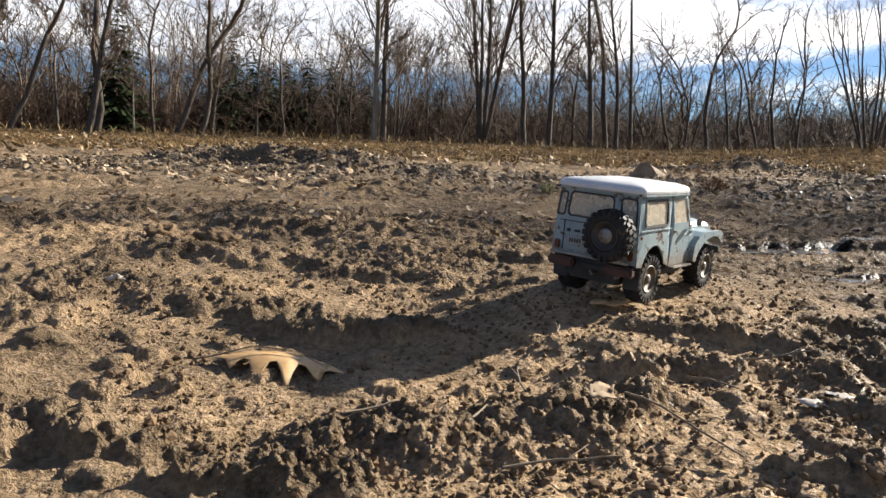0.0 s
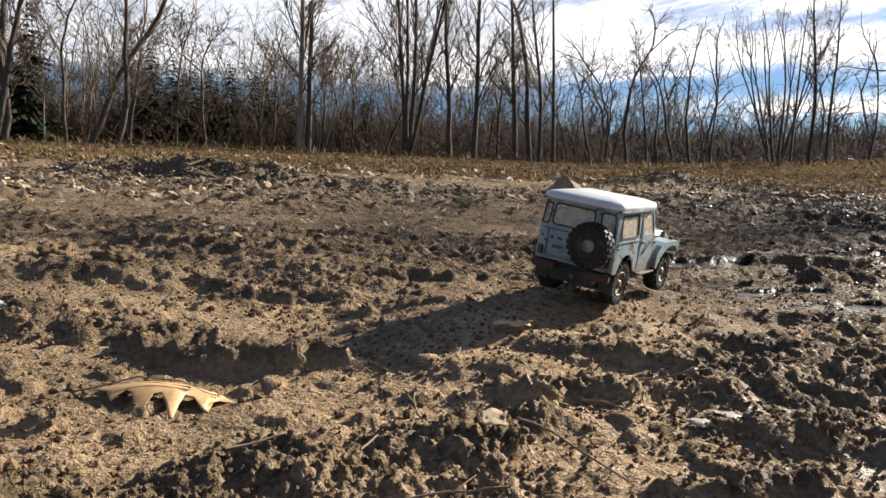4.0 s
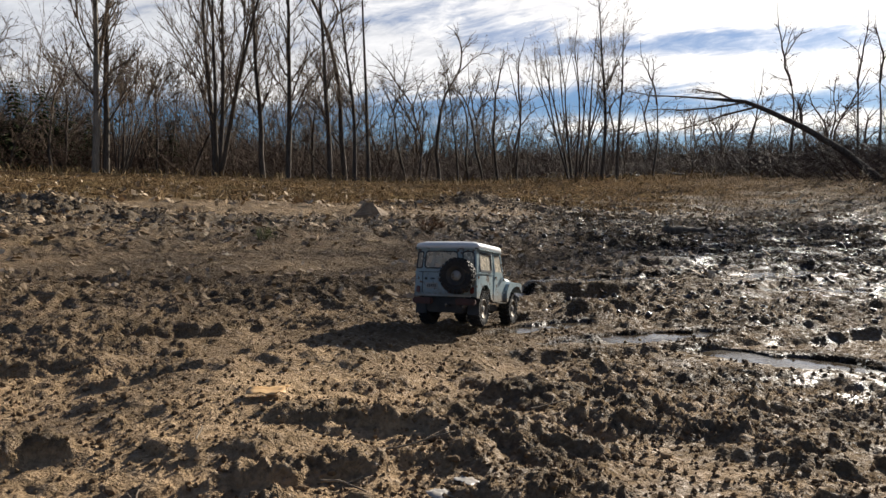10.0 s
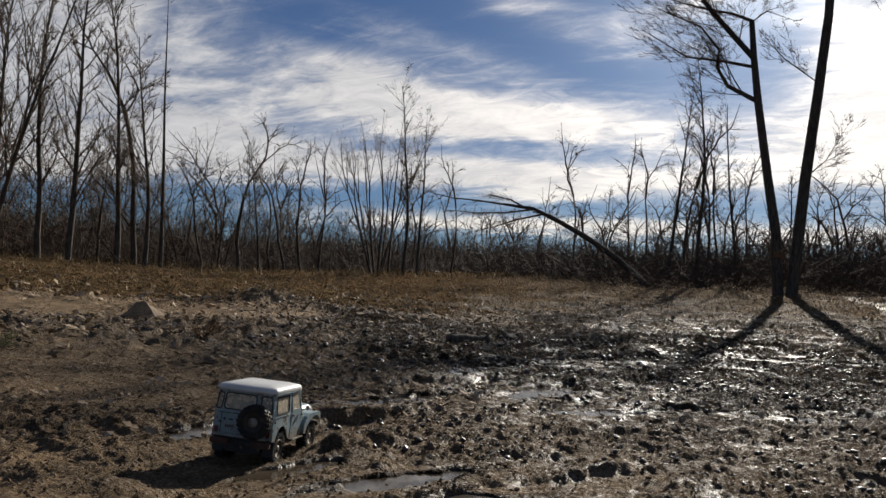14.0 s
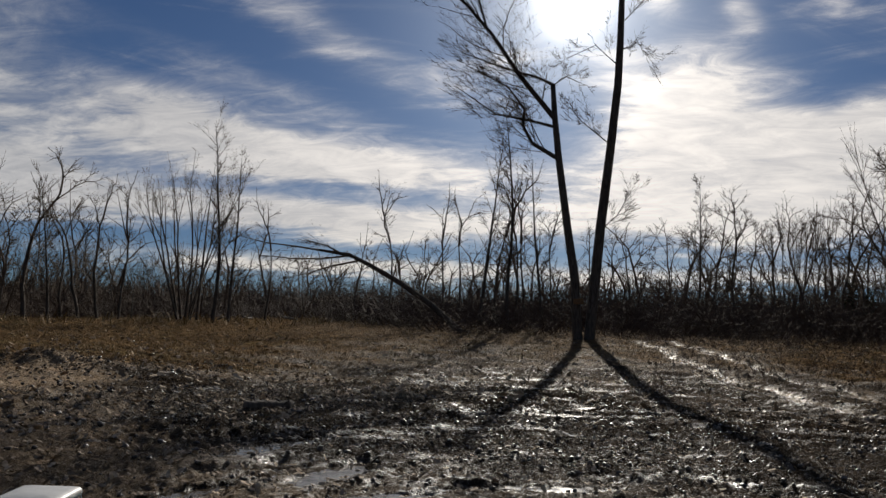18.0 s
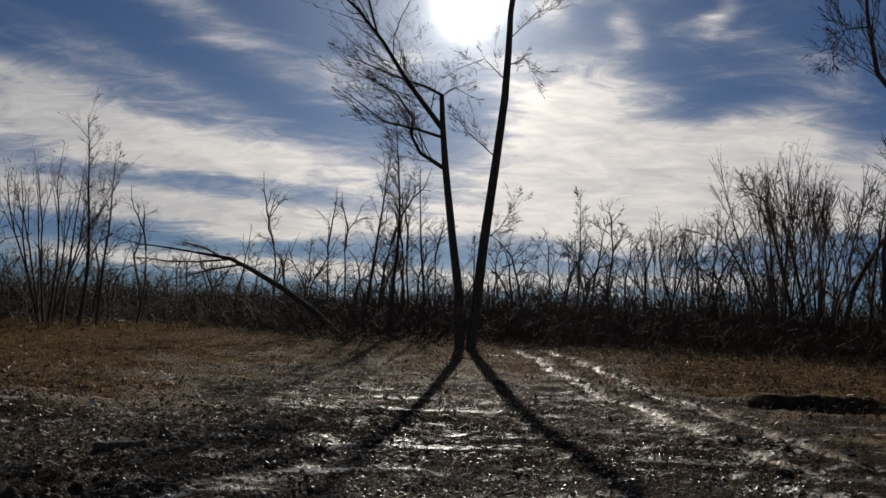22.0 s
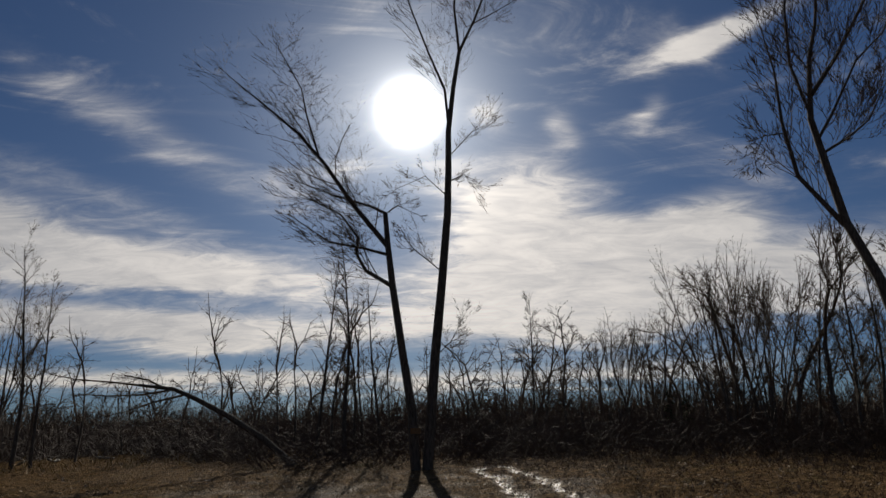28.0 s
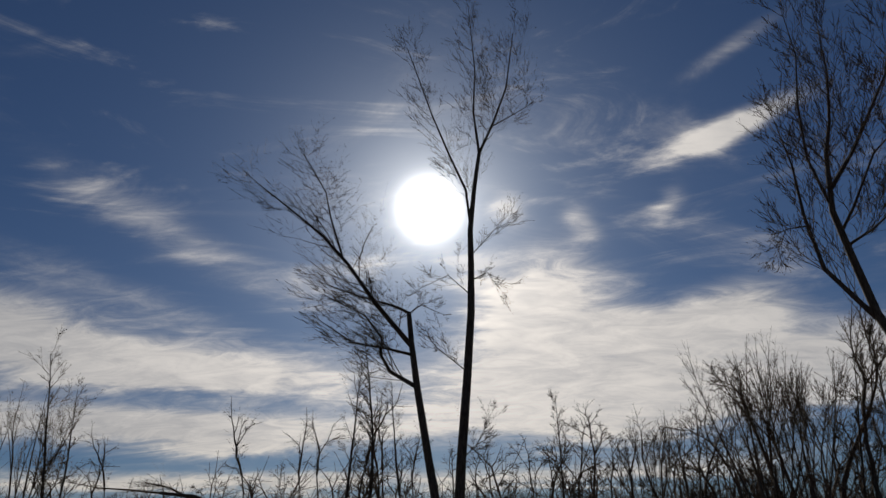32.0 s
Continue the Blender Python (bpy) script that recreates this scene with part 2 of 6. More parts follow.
def ground_material():
    m, g, b = material("mud_and_field")
    where = g.node("ShaderNodeTexCoord").outputs["Object"]

    def attribute(name):
        n = g.node("ShaderNodeAttribute")
        n.attribute_name = name
        return n.outputs["Fac"]

    wet, grass, sand, leafy, film = (attribute(n) for n in ("wet", "grass", "sand", "gravel", "film"))
    n0, n1 = g.noise(where, 1.1, 5.0, 0.6), g.noise(where, 7.0, 7.0, 0.62)
    n2, n3 = g.noise(where, 45.0, 6.0, 0.65), g.noise(where, 210.0, 4.0, 0.6)
    clay = g.mix(g.step(n1, 0.36, 0.66), (0.135, 0.098, 0.060), (0.290, 0.207, 0.127))
    clay = g.mix(g.math("MULTIPLY", sand, g.step(n2, 0.15, 0.75)), clay, (0.50, 0.345, 0.195))
    clay = g.mix(g.math("MULTIPLY", g.step(n2, 0.52, 0.72), 0.30), clay, (0.065, 0.044, 0.027))
    drawn = g.node("ShaderNodeMapping")
    g.put(drawn.inputs["Vector"], where)
    drawn.inputs["Rotation"].default_value = (0, 0, radians(34))
    drawn.inputs["Scale"].default_value = (1.0, 4.5, 1.0)
    smear = g.math("ADD", g.math("MULTIPLY", g.noise(drawn.outputs[0], 2.2, 6.0, 0.62), 0.6), g.math("MULTIPLY", g.noise(where, 24.0, 5.0, 0.62), 0.4))
    n4 = g.noise(where, 105.0, 4.0, 0.62)
    # crevice shade put into the colour: low grain darker, high grain lighter
    clay = g.mix(1.0, clay, g.mix(g.step(n4, 0.36, 0.62), (0.80, 0.79, 0.78), (1.20, 1.18, 1.16)), "MULTIPLY")
    damp = g.math("MULTIPLY", wet, g.math("ADD", 0.60, g.math("MULTIPLY", n1, 0.72)), clamp=True)
    clay = g.mix(damp, clay, g.mix(g.step(g.math("ADD", g.math("MULTIPLY", smear, 0.65), g.math("MULTIPLY", n2, 0.35)), 0.43, 0.57), (0.009, 0.007, 0.005), (0.050, 0.037, 0.026)))
    stony = g.mix(g.step(n3, 0.35, 0.7), (0.064, 0.052, 0.038), (0.215, 0.172, 0.124))
    clay = g.mix(g.math("MULTIPLY", leafy, g.step(n2, 0.35, 0.6)), clay, stony)
    field = g.mix(g.step(n1, 0.35, 0.65), (0.058, 0.038, 0.021), (0.205, 0.130, 0.064))
    field = g.mix(g.math("MULTIPLY", g.step(n0, 0.52, 0.70), 0.25), field, (0.115, 0.115, 0.040))
    field = g.mix(g.math("MULTIPLY", g.step(n2, 0.55, 0.72), 0.6), field, (0.05, 0.035, 0.02))
    field = g.mix(g.math("MULTIPLY", g.step(g.noise(where, 2.4, 7.0, 0.68), 0.47, 0.60), 0.65), field, (0.034, 0.025, 0.016))
    colour = g.mix(grass, clay, field)
    g.put(b.inputs["Base Color"], colour)
    gloss = g.math("MULTIPLY", film, g.step(smear, 0.465, 0.55))
    sheen = g.math("MULTIPLY", g.math("SUBTRACT", 1.0, g.math("MAXIMUM", grass, wet)), g.step(n2, 0.36, 0.66))
    nigh = g.math("SUBTRACT", 1.0, g.step(g.vec("LENGTH", where), 2.4, 8.0))
    spark = g.math("MULTIPLY", g.math("SUBTRACT", 1.0, g.math("MULTIPLY", grass, 0.65)), g.math("MULTIPLY", g.step(g.noise(where, 30.0, 4.0, 0.65), 0.595, 0.645), g.math("SUBTRACT", g.step(g.vec("LENGTH", where), 2.5, 6.0), g.math("MULTIPLY", g.step(g.vec("LENGTH", where), 9.0, 18.0), 0.5))))
    glint = g.math("MULTIPLY", g.math("MULTIPLY", g.math("SUBTRACT", 1.0, grass), nigh), g.math("MULTIPLY", g.step(n4, 0.53, 0.64), g.math("ADD", 0.65, g.math("MULTIPLY", wet, 0.35))))
    g.put(b.inputs["Roughness"], g.math("SUBTRACT", g.math("SUBTRACT", 0.93, g.math("MAXIMUM", g.math("MULTIPLY", sheen, 0.30), g.math("MAXIMUM", g.math("MULTIPLY", glint, 0.52), g.math("MULTIPLY", spark, 0.70)))), g.math("MULTIPLY", gloss, 0.58)))
    g.put(b.inputs["Specular IOR Level"], g.math("ADD", g.math("MULTIPLY", gloss, 0.46), g.math("MAXIMUM", g.math("MULTIPLY", sheen, 0.14), g.math("MAXIMUM", g.math("MULTIPLY", glint, 0.42), g.math("MULTIPLY", spark, 0.50)))))
    bumped(g, b, g.math("ADD", g.math("MULTIPLY", n1, g.math("ADD", 3.0, g.math("MULTIPLY", grass, 7.0))), g.math("ADD", g.math("MULTIPLY", n2, 1.2), g.math("ADD", g.math("MULTIPLY", g.math("MULTIPLY", g.noise(where, 14.0, 5.0, 0.62), wet), g.math("ADD", 3.2, g.math("MULTIPLY", g.step(g.vec("LENGTH", where), 3.0, 9.0), 4.0))), g.math("ADD", g.math("MULTIPLY", n4, 0.55), g.math("MULTIPLY", n3, 0.35))))), 1.0, 0.015)
    return m


def bark_material(name, tone, pale):
    m, g, b = material(name)
    where = g.node("ShaderNodeTexCoord").outputs["Object"]
    long_ = g.node("ShaderNodeMapping")
    g.put(long_.inputs["Vector"], where)
    long_.inputs["Scale"].default_value = (1.0, 1.0, 0.18)
    n1, n2 = g.noise(long_.outputs[0], 22.0, 6.0, 0.65), g.noise(where, 1.2, 4.0)
    colour = g.mix(g.step(n1, 0.35, 0.65), tone, pale)
    colour = g.mix(g.math("MULTIPLY", n2, 0.5), colour, tuple(0.5 * c for c in tone))
    g.put(b.inputs["Base Color"], colour)
    b.inputs["Roughness"].default_value = 0.9
    b.inputs["Specular IOR Level"].default_value = 0.2
    bumped(g, b, n1, 0.6, 0.03)
    return m


def paint_material():
    """Chalky blue paint, chipped to rust, with mud thrown up along the sills."""
    m, g, b = material("faded_blue_paint")
    where = g.node("ShaderNodeTexCoord").outputs["Object"]
    split = g.node("ShaderNodeSeparateXYZ")
    g.put(split.inputs[0], where)
    n1, n2, n3 = g.noise(where, 18.0, 6.0), g.noise(where, 75.0, 8.0, 0.65), g.noise(where, 260.0, 5.0)
    colour = g.mix(g.step(n1, 0.3, 0.7), (0.205, 0.285, 0.315), (0.285, 0.36, 0.37))
    colour = g.mix(g.math("MULTIPLY", n3, 0.25), colour, (0.25, 0.29, 0.28))
    colour = g.mix(g.step(g.math("ADD", n2, g.math("MULTIPLY", g.math("SUBTRACT", n1, 0.5), 0.5)), 0.575, 0.625), colour, g.mix(n3, (0.13, 0.055, 0.026), (0.035, 0.022, 0.016)))
    stain = g.step(g.noise(where, 9.0, 6.0, 0.7), 0.55, 0.72)
    colour = g.mix(g.math("MULTIPLY", stain, 0.45), colour, (0.13, 0.125, 0.105))
    low = g.math("ADD", split.outputs[2], g.math("MULTIPLY", g.math("SUBTRACT", n2, 0.5), 0.075))
    mud = g.math("SUBTRACT", 1.0, g.step(low, 0.062, 0.098))
    mud = g.math("MAXIMUM", mud, g.math("MULTIPLY", g.step(n2, 0.52, 0.70), 0.35))
    colour = g.mix(g.math("MULTIPLY", mud, 0.85), colour, g.mix(n3, (0.20, 0.140, 0.080), (0.10, 0.070, 0.042)))
    g.put(b.inputs["Base Color"], colour)
    g.put(b.inputs["Roughness"], g.math("ADD", 0.42, g.math("MULTIPLY", mud, 0.4)))
    bumped(g, b, g.math("ADD", n2, g.math("MULTIPLY", mud, 0.6)), 0.25, 0.0008)
    return m


def water_material():
    m, g, b = material("muddy_water")
    where = g.node("ShaderNodeTexCoord").outputs["Object"]
    silt = g.noise(where, 6.0, 5.0, 0.6)
    g.put(b.inputs["Base Color"], g.mix(silt, (0.035, 0.027, 0.018), (0.085, 0.066, 0.044)))
    g.put(b.inputs["Roughness"], g.math("ADD", 0.05, g.math("MULTIPLY", g.step(g.noise(where, 9.0, 4.0, 0.6), 0.35, 0.65), 0.22)))
    b.inputs["Specular IOR Level"].default_value = 0.5
    b.inputs["IOR"].default_value = 1.33
    bumped(g, b, g.noise(where, 26.0, 3.0, 0.5, 0.6), 0.10, 0.004)
    return m


def glass_material():
    m, g, b = material("ground_tinted_window")
    where = g.node("ShaderNodeTexCoord").outputs["Object"]
    # beige of the bright ground seen through the cab, put into the glass
    ground_tint = g.step(g.noise(where, 60.0, 6.0, 0.6), 0.25, 0.8)
    g.put(b.inputs["Base Color"], g.mix(ground_tint, (0.80, 0.74, 0.62), (0.60, 0.51, 0.38)))
    g.put(b.inputs["Roughness"], g.math("ADD", 0.10, g.math("MULTIPLY", ground_tint, 0.35)))
    g.put(b.inputs["Transmission Weight"], g.math("SUBTRACT", 0.62, g.math("MULTIPLY", ground_tint, 0.35)))
    b.inputs["IOR"].default_value = 1.05
    return m


M_GROUND = ground_material()
M_WATER = water_material()
M_CLOD = simple("crumbly_mud", (0.24, 0.155, 0.082), (0.125, 0.082, 0.046), 0.9, scale=30, bump=0.7, depth=0.004, spec=0.2, own=0.6)
M_WETCLOD = simple("wet_mud_clod", (0.075, 0.052, 0.033), (0.030, 0.021, 0.014), 0.42, scale=30, bump=0.7, depth=0.004, spec=0.5, own=0.4)
M_BARK = bark_material("grey_brown_bark", (0.060, 0.048, 0.038), (0.135, 0.112, 0.090))
M_PALE = bark_material("pale_bark", (0.20, 0.17, 0.135), (0.36, 0.32, 0.26))
M_TWIG = bark_material("twig_bark", (0.098, 0.070, 0.049), (0.170, 0.123, 0.086))
M_BRUSH = bark_material("brush_stems", (0.050, 0.030, 0.019), (0.108, 0.066, 0.040))
M_NEEDLE = simple("conifer_needles", (0.030, 0.042, 0.020), (0.052, 0.062, 0.030), 0.95, scale=3, bump=0.3, depth=0.02, spec=0.0)
M_STRAW = simple("dry_grass", (0.46, 0.315, 0.14), (0.27, 0.175, 0.075), 0.8, scale=2.0, bump=0.0, spec=0.2, own=0.7)
M_LEAF = simple("dead_leaf", (0.66, 0.43, 0.21), (0.52, 0.30, 0.12), 0.55, scale=45, bump=0.35, depth=0.002, spec=0.3)
M_LITTER = simple("leaf_litter", (0.66, 0.53, 0.37), (0.36, 0.24, 0.14), 0.8, scale=25, bump=0.1, spec=0.15, own=0.85)
M_GRAVEL = simple("grey_gravel", (0.29, 0.23, 0.16), (0.12, 0.09, 0.063), 0.9, scale=30, bump=0.3, spec=0.12, own=0.8)
M_ROCK = simple("brown_rock", (0.30, 0.215, 0.135), (0.15, 0.105, 0.067), 0.85, scale=9, bump=0.6, depth=0.02, spec=0.25)
M_WOOD = simple("weathered_wood", (0.26, 0.21, 0.15), (0.14, 0.105, 0.075), 0.85, scale=12, bump=0.4, spec=0.2)
RUST = (0.115, 0.048, 0.022)
M_PAINT = paint_material()
M_ROOF = simple("white_roof_paint", (0.68, 0.68, 0.665), (0.58, 0.58, 0.56), 0.45, scale=18, spots=((0.40, 0.33, 0.25), 0.73, 40.0), bump=0.06, depth=0.0005)
M_RUBBER = simple("muddy_rubber", (0.018, 0.017, 0.016), (0.032, 0.029, 0.026), 0.72, scale=40, spots=((0.12, 0.088, 0.055), 0.60, 35.0), bump=0.4, depth=0.001, spec=0.3)
M_STEEL = simple("dull_steel", (0.26, 0.25, 0.23), (0.17, 0.155, 0.135), 0.5, 0.6, scale=30, spots=((0.13, 0.095, 0.06), 0.50, 40.0), bump=0.1, depth=0.0005)
M_DULLRIM = simple("muddy_rim", (0.125, 0.105, 0.080), (0.060, 0.048, 0.036), 0.55, 0.5, scale=60, spots=((0.13, 0.095, 0.06), 0.50, 60.0), bump=0.2, depth=0.0006)
M_RIM = simple("dark_rim", (0.030, 0.028, 0.026), (0.06, 0.052, 0.044), 0.6, 0.2, scale=30, bump=0.2, depth=0.001)
M_CHASSIS = simple("dark_chassis", (0.022, 0.020, 0.018), (0.045, 0.036, 0.028), 0.7, scale=30, bump=0.2, depth=0.001)
M_BUMPER = simple("rusty_red_bumper", (0.095, 0.030, 0.022), (0.050, 0.026, 0.018), 0.65, scale=25, bump=0.3, depth=0.001)
M_TRIM = simple("black_trim", (0.020, 0.020, 0.021), (0.032, 0.030, 0.030), 0.6, scale=30, bump=0.05)
M_RED = simple("red_lens", (0.13, 0.02, 0.015), (0.09, 0.018, 0.012), 0.3, scale=20, bump=0.0)
M_AMBER = simple("amber_lens", (0.26, 0.105, 0.03), (0.18, 0.07, 0.025), 0.3, scale=20, bump=0.0)
M_PLATE = simple("worn_plate", (0.33, 0.33, 0.31), (0.24, 0.23, 0.20), 0.5, scale=40, bump=0.1)
M_GLASS = glass_material()
M_PLASTIC = simple("white_scrap", (0.50, 0.47, 0.42), (0.34, 0.29, 0.24), 0.4, scale=30, bump=0.3)
M_PEBBLE = simple("pale_pebble", (0.52, 0.47, 0.40), (0.38, 0.33, 0.27), 0.8, scale=40, bump=0.2)
M_WEED = simple("red_brown_weed", (0.20, 0.105, 0.050), (0.11, 0.06, 0.03), 0.9, scale=8, bump=0.0, spec=0.1)
M_GREEN = simple("green_weed", (0.16, 0.17, 0.05), (0.10, 0.11, 0.035), 0.8, scale=8, bump=0.0, spec=0.2)
M_TAG = simple("orange_tag", (0.17, 0.085, 0.025), (0.12, 0.06, 0.02), 0.7, scale=12, bump=0.1)


# ---- meshes ----
def raw_mesh(name, verts, faces, mat, smooth=True):
    me = bpy.data.meshes.new(name)
    me.from_pydata([tuple(v) for v in verts], [], faces)
    me.materials.append(mat)
    if smooth:
        me.polygons.foreach_set("use_smooth", [True] * len(me.polygons))
    me.update()
    return me


def part(name, bm, mat, parent, label="", smooth=False):
    """Links a bmesh, or a mesh, as one object under a thing or a part."""
    if isinstance(bm, bpy.types.Mesh):
        me = bm
    else:
        me = bpy.data.meshes.new(name)
        bmesh.ops.recalc_face_normals(bm, faces=bm.faces)
        bm.to_mesh(me)
        bm.free()
        me.materials.append(mat)
        if smooth:
            me.polygons.foreach_set("use_smooth", [True] * len(me.polygons))
    ob = new(name, me)
    ob.parent = parent
    return tagged(ob, label) if label else ob


def empty(name, m, label, category, group="", kind=""):
    ob = new(name)
    ob.matrix_world = m
    ob.empty_display_size = 0.1
    return tagged(ob, label, category, group, kind)


def hashed(ix, iy, seed):
    h = (ix.astype(np.int64) * 374761393 + iy.astype(np.int64) * 668265263 + seed * 1442695041) & 0xFFFFFFFF
    h = ((h ^ (h >> 13)) * 1274126177) & 0xFFFFFFFF
    return ((h ^ (h >> 16)) & 0xFFFF) / 65535.0


def perlin(x, y, size, seed):
    """Gradient noise, about -1 to 1, with cells of that size."""
    x, y = x / size, y / size
    ix, iy = np.floor(x), np.floor(y)
    fx, fy = x - ix, y - iy
    sx, sy = fx * fx * fx * (fx * (fx * 6 - 15) + 10), fy * fy * fy * (fy * (fy * 6 - 15) + 10)

    def corner(dx, dy):
        a = hashed(ix + dx, iy + dy, seed) * (2 * np.pi)
        return np.cos(a) * (fx - dx) + np.sin(a) * (fy - dy)

    top = corner(0, 0) * (1 - sx) + corner(1, 0) * sx
    low = corner(0, 1) * (1 - sx) + corner(1, 1) * sx
    return 1.5 * (top * (1 - sy) + low * sy)


def cells(x, y, size, seed):
    """Round lumps: 1 at the middle of a scattered lump, 0 between the lumps; and a number for each lump."""
    x, y = x / size, y / size
    ix, iy = np.floor(x), np.floor(y)
    best, tone = np.full(x.shape, 9.0), np.zeros(x.shape)
    for dx in (-1, 0, 1):
        for dy in (-1, 0, 1):
            jx, jy = ix + dx, iy + dy
            px, py = jx + hashed(jx, jy, seed), jy + hashed(jx, jy, seed + 7)
            d = (x - px) ** 2 + (y - py) ** 2
            near = d < best
            best = np.where(near, d, best)
            tone = np.where(near, hashed(jx, jy, seed + 13), tone)
    return np.sqrt(np.maximum(0.0, 1 - best / 0.42)), tone


def smooth_step(x, low, high):
    t = np.clip((x - low) / (high - low), 0, 1)
    return t * t * (3 - 2 * t)


# ---- the lie of the land ----
def land(x, y):
    """The ground without its clods: a shallow hollow that rises gently to the woods."""
    x, y = np.asarray(x, float), np.asarray(y, float)
    q = np.maximum(x - 8, 0.0)
    r = np.hypot(x, y)
    z = 0.035 * y + 0.08 * q * q / (q + 4)
    z = np.where(y < 0, 0.2 * 0.035 * y + 0.08 * q * q / (q + 4), z)
    edge = np.minimum(1.0, 37.0 / np.maximum(r, 1e-6))
    qe = np.maximum(x * edge - 8, 0.0)
    rim = 0.035 * np.where(y < 0, 0.2 * y, y) * edge + 0.08 * qe * qe / (qe + 4)
    return np.where(r < 37, z, rim)


# The truck's way: seconds, x, y, z, heading, pitch, roll.
TRUCK = [
    (0.0, 0.342, 1.441, 0.098, -39.4, 0.8, 3.7), (1.5, 0.393, 1.477, 0.105, -38.9, 3.0, 5.3), (3.0, 0.461, 1.554, 0.111, -38.8, 4.3, 7.9), (4.2, 0.521, 1.614, 0.114, -39.2, 0.8, 8.0),
    (5.5, 0.587, 1.679, 0.113, -39.6, -2.6, 7.3), (6.2, 0.632, 1.726, 0.110, -39.8, -3.5, 7.4), (7.0, 0.678, 1.772, 0.105, -39.8, -4.1, -0.5), (7.8, 0.722, 1.810, 0.097, -39.6, -4.4, 3.5),
    (8.5, 0.761, 1.844, 0.093, -39.5, -4.7, 1.5), (10.0, 0.843, 1.920, 0.081, -40.4, -6.9, -2.2), (11.0, 0.922, 2.016, 0.073, -41.7, -3.3, 1.8), (12.0, 0.984, 2.072, 0.064, -42.9, -4.0, -1.9),
    (13.0, 1.021, 2.083, 0.058, -41.9, -4.1, 0.6), (14.0, 1.061, 2.118, 0.063, -42.1, -1.5, 2.6), (14.5, 1.079, 2.123, 0.071, -41.9, -0.3, 0.4), (16.5, 1.156, 2.193, 0.075, -41.0, 2.7, -1.6),
    (17.5, 1.238, 2.303, 0.059, -41.3, 1.8, 0.4), (19.0, 1.341, 2.428, 0.055, -41.8, 0.4, -0.1), (20.5, 1.411, 2.508, 0.057, -41.8, -0.1, -0.6), (32.0, 1.426, 2.523, 0.057, -41.8, -0.1, -0.6),
]
TRACK_FROM, TRACK_WAY = np.array([0.20, 1.36]), np.array([math.sin(radians(44)), math.cos(radians(44))])

# Puddles: x, y, half length, half width, turn.
PUDDLES = [
    (1.25, 1.67, 0.24, 0.060, 5), (1.43, 1.38, 0.19, 0.085, -44), (1.71, 1.04, 0.22, 0.070, -60), (1.14, 2.52, 0.36, 0.080, 30), (2.70, 2.82, 0.42, 0.10, 25),
    (2.62, 2.32, 0.38, 0.065, -10), (6.02, 3.95, 0.80, 0.15, -50), (4.40, 3.66, 0.40, 0.10, -35), (8.6, 5.9, 1.2, 0.20, -40),
    (3.2, 2.10, 0.36, 0.09, -35), (9.1, 7.4, 0.9, 0.16, -42),
    (7.5, 2.3, 0.6, 0.14, -60), (1.04, 1.86, 0.16, 0.045, 20), (2.9, 3.5, 0.5, 0.10, 20), (1.88, 2.75, 0.30, 0.07, 15), (9.4, 3.0, 0.7, 0.13, -55), (8.35, 0.75, 0.70, 0.17, -58), (18.6, 9.5, 0.7, 0.14, 40), (14.2, 6.3, 0.6, 0.12, 45),
]


def wet_mask(x, y):
    """Where the mud is soaked: on the low ground beyond the truck's way."""
    side = x - 0.45 - 0.36 * y
    edge = 0.35 * perlin(x, y, 1.3, 31) + 0.15 * perlin(x, y, 0.35, 32)
    m = smooth_step(side + edge, -0.10, 0.85)
    m *= 1 - smooth_step(np.hypot(x, y) + 2.5 * perlin(x, y, 2.5, 33), 30.0, 40.0)
    front = np.exp(-(((x - 0.58) / 0.28) ** 2 + ((y - 0.82) / 0.20) ** 2))
    m *= 0.32 + 0.68 * smooth_step(np.hypot(x, y), 2.0, 4.8)
    return np.clip(m + 0.20 * front, 0, 1)


def wheel_ruts(x, y):
    """The pale double track that bends away past the great tree: how far a place lies on it."""
    line = np.array([(20.5, 10.8), (18.6, 9.1), (16.2, 7.3), (13.8, 5.6), (11.3, 3.1), (9.0, 1.5), (8.0, -0.8)])
    best = np.full(np.shape(x), 9.0)
    for (ax, ay), (bx, by) in zip(line, line[1:]):
        dx, dy = bx - ax, by - ay
        t = np.clip(((x - ax) * dx + (y - ay) * dy) / (dx * dx + dy * dy), 0, 1)
        best = np.minimum(best, np.hypot(x - ax - t * dx, y - ay - t * dy))
    wavy = best + 0.22 * perlin(x, y, 0.8, 61)
    return np.exp(-((wavy - 0.50) / 0.13) ** 2)


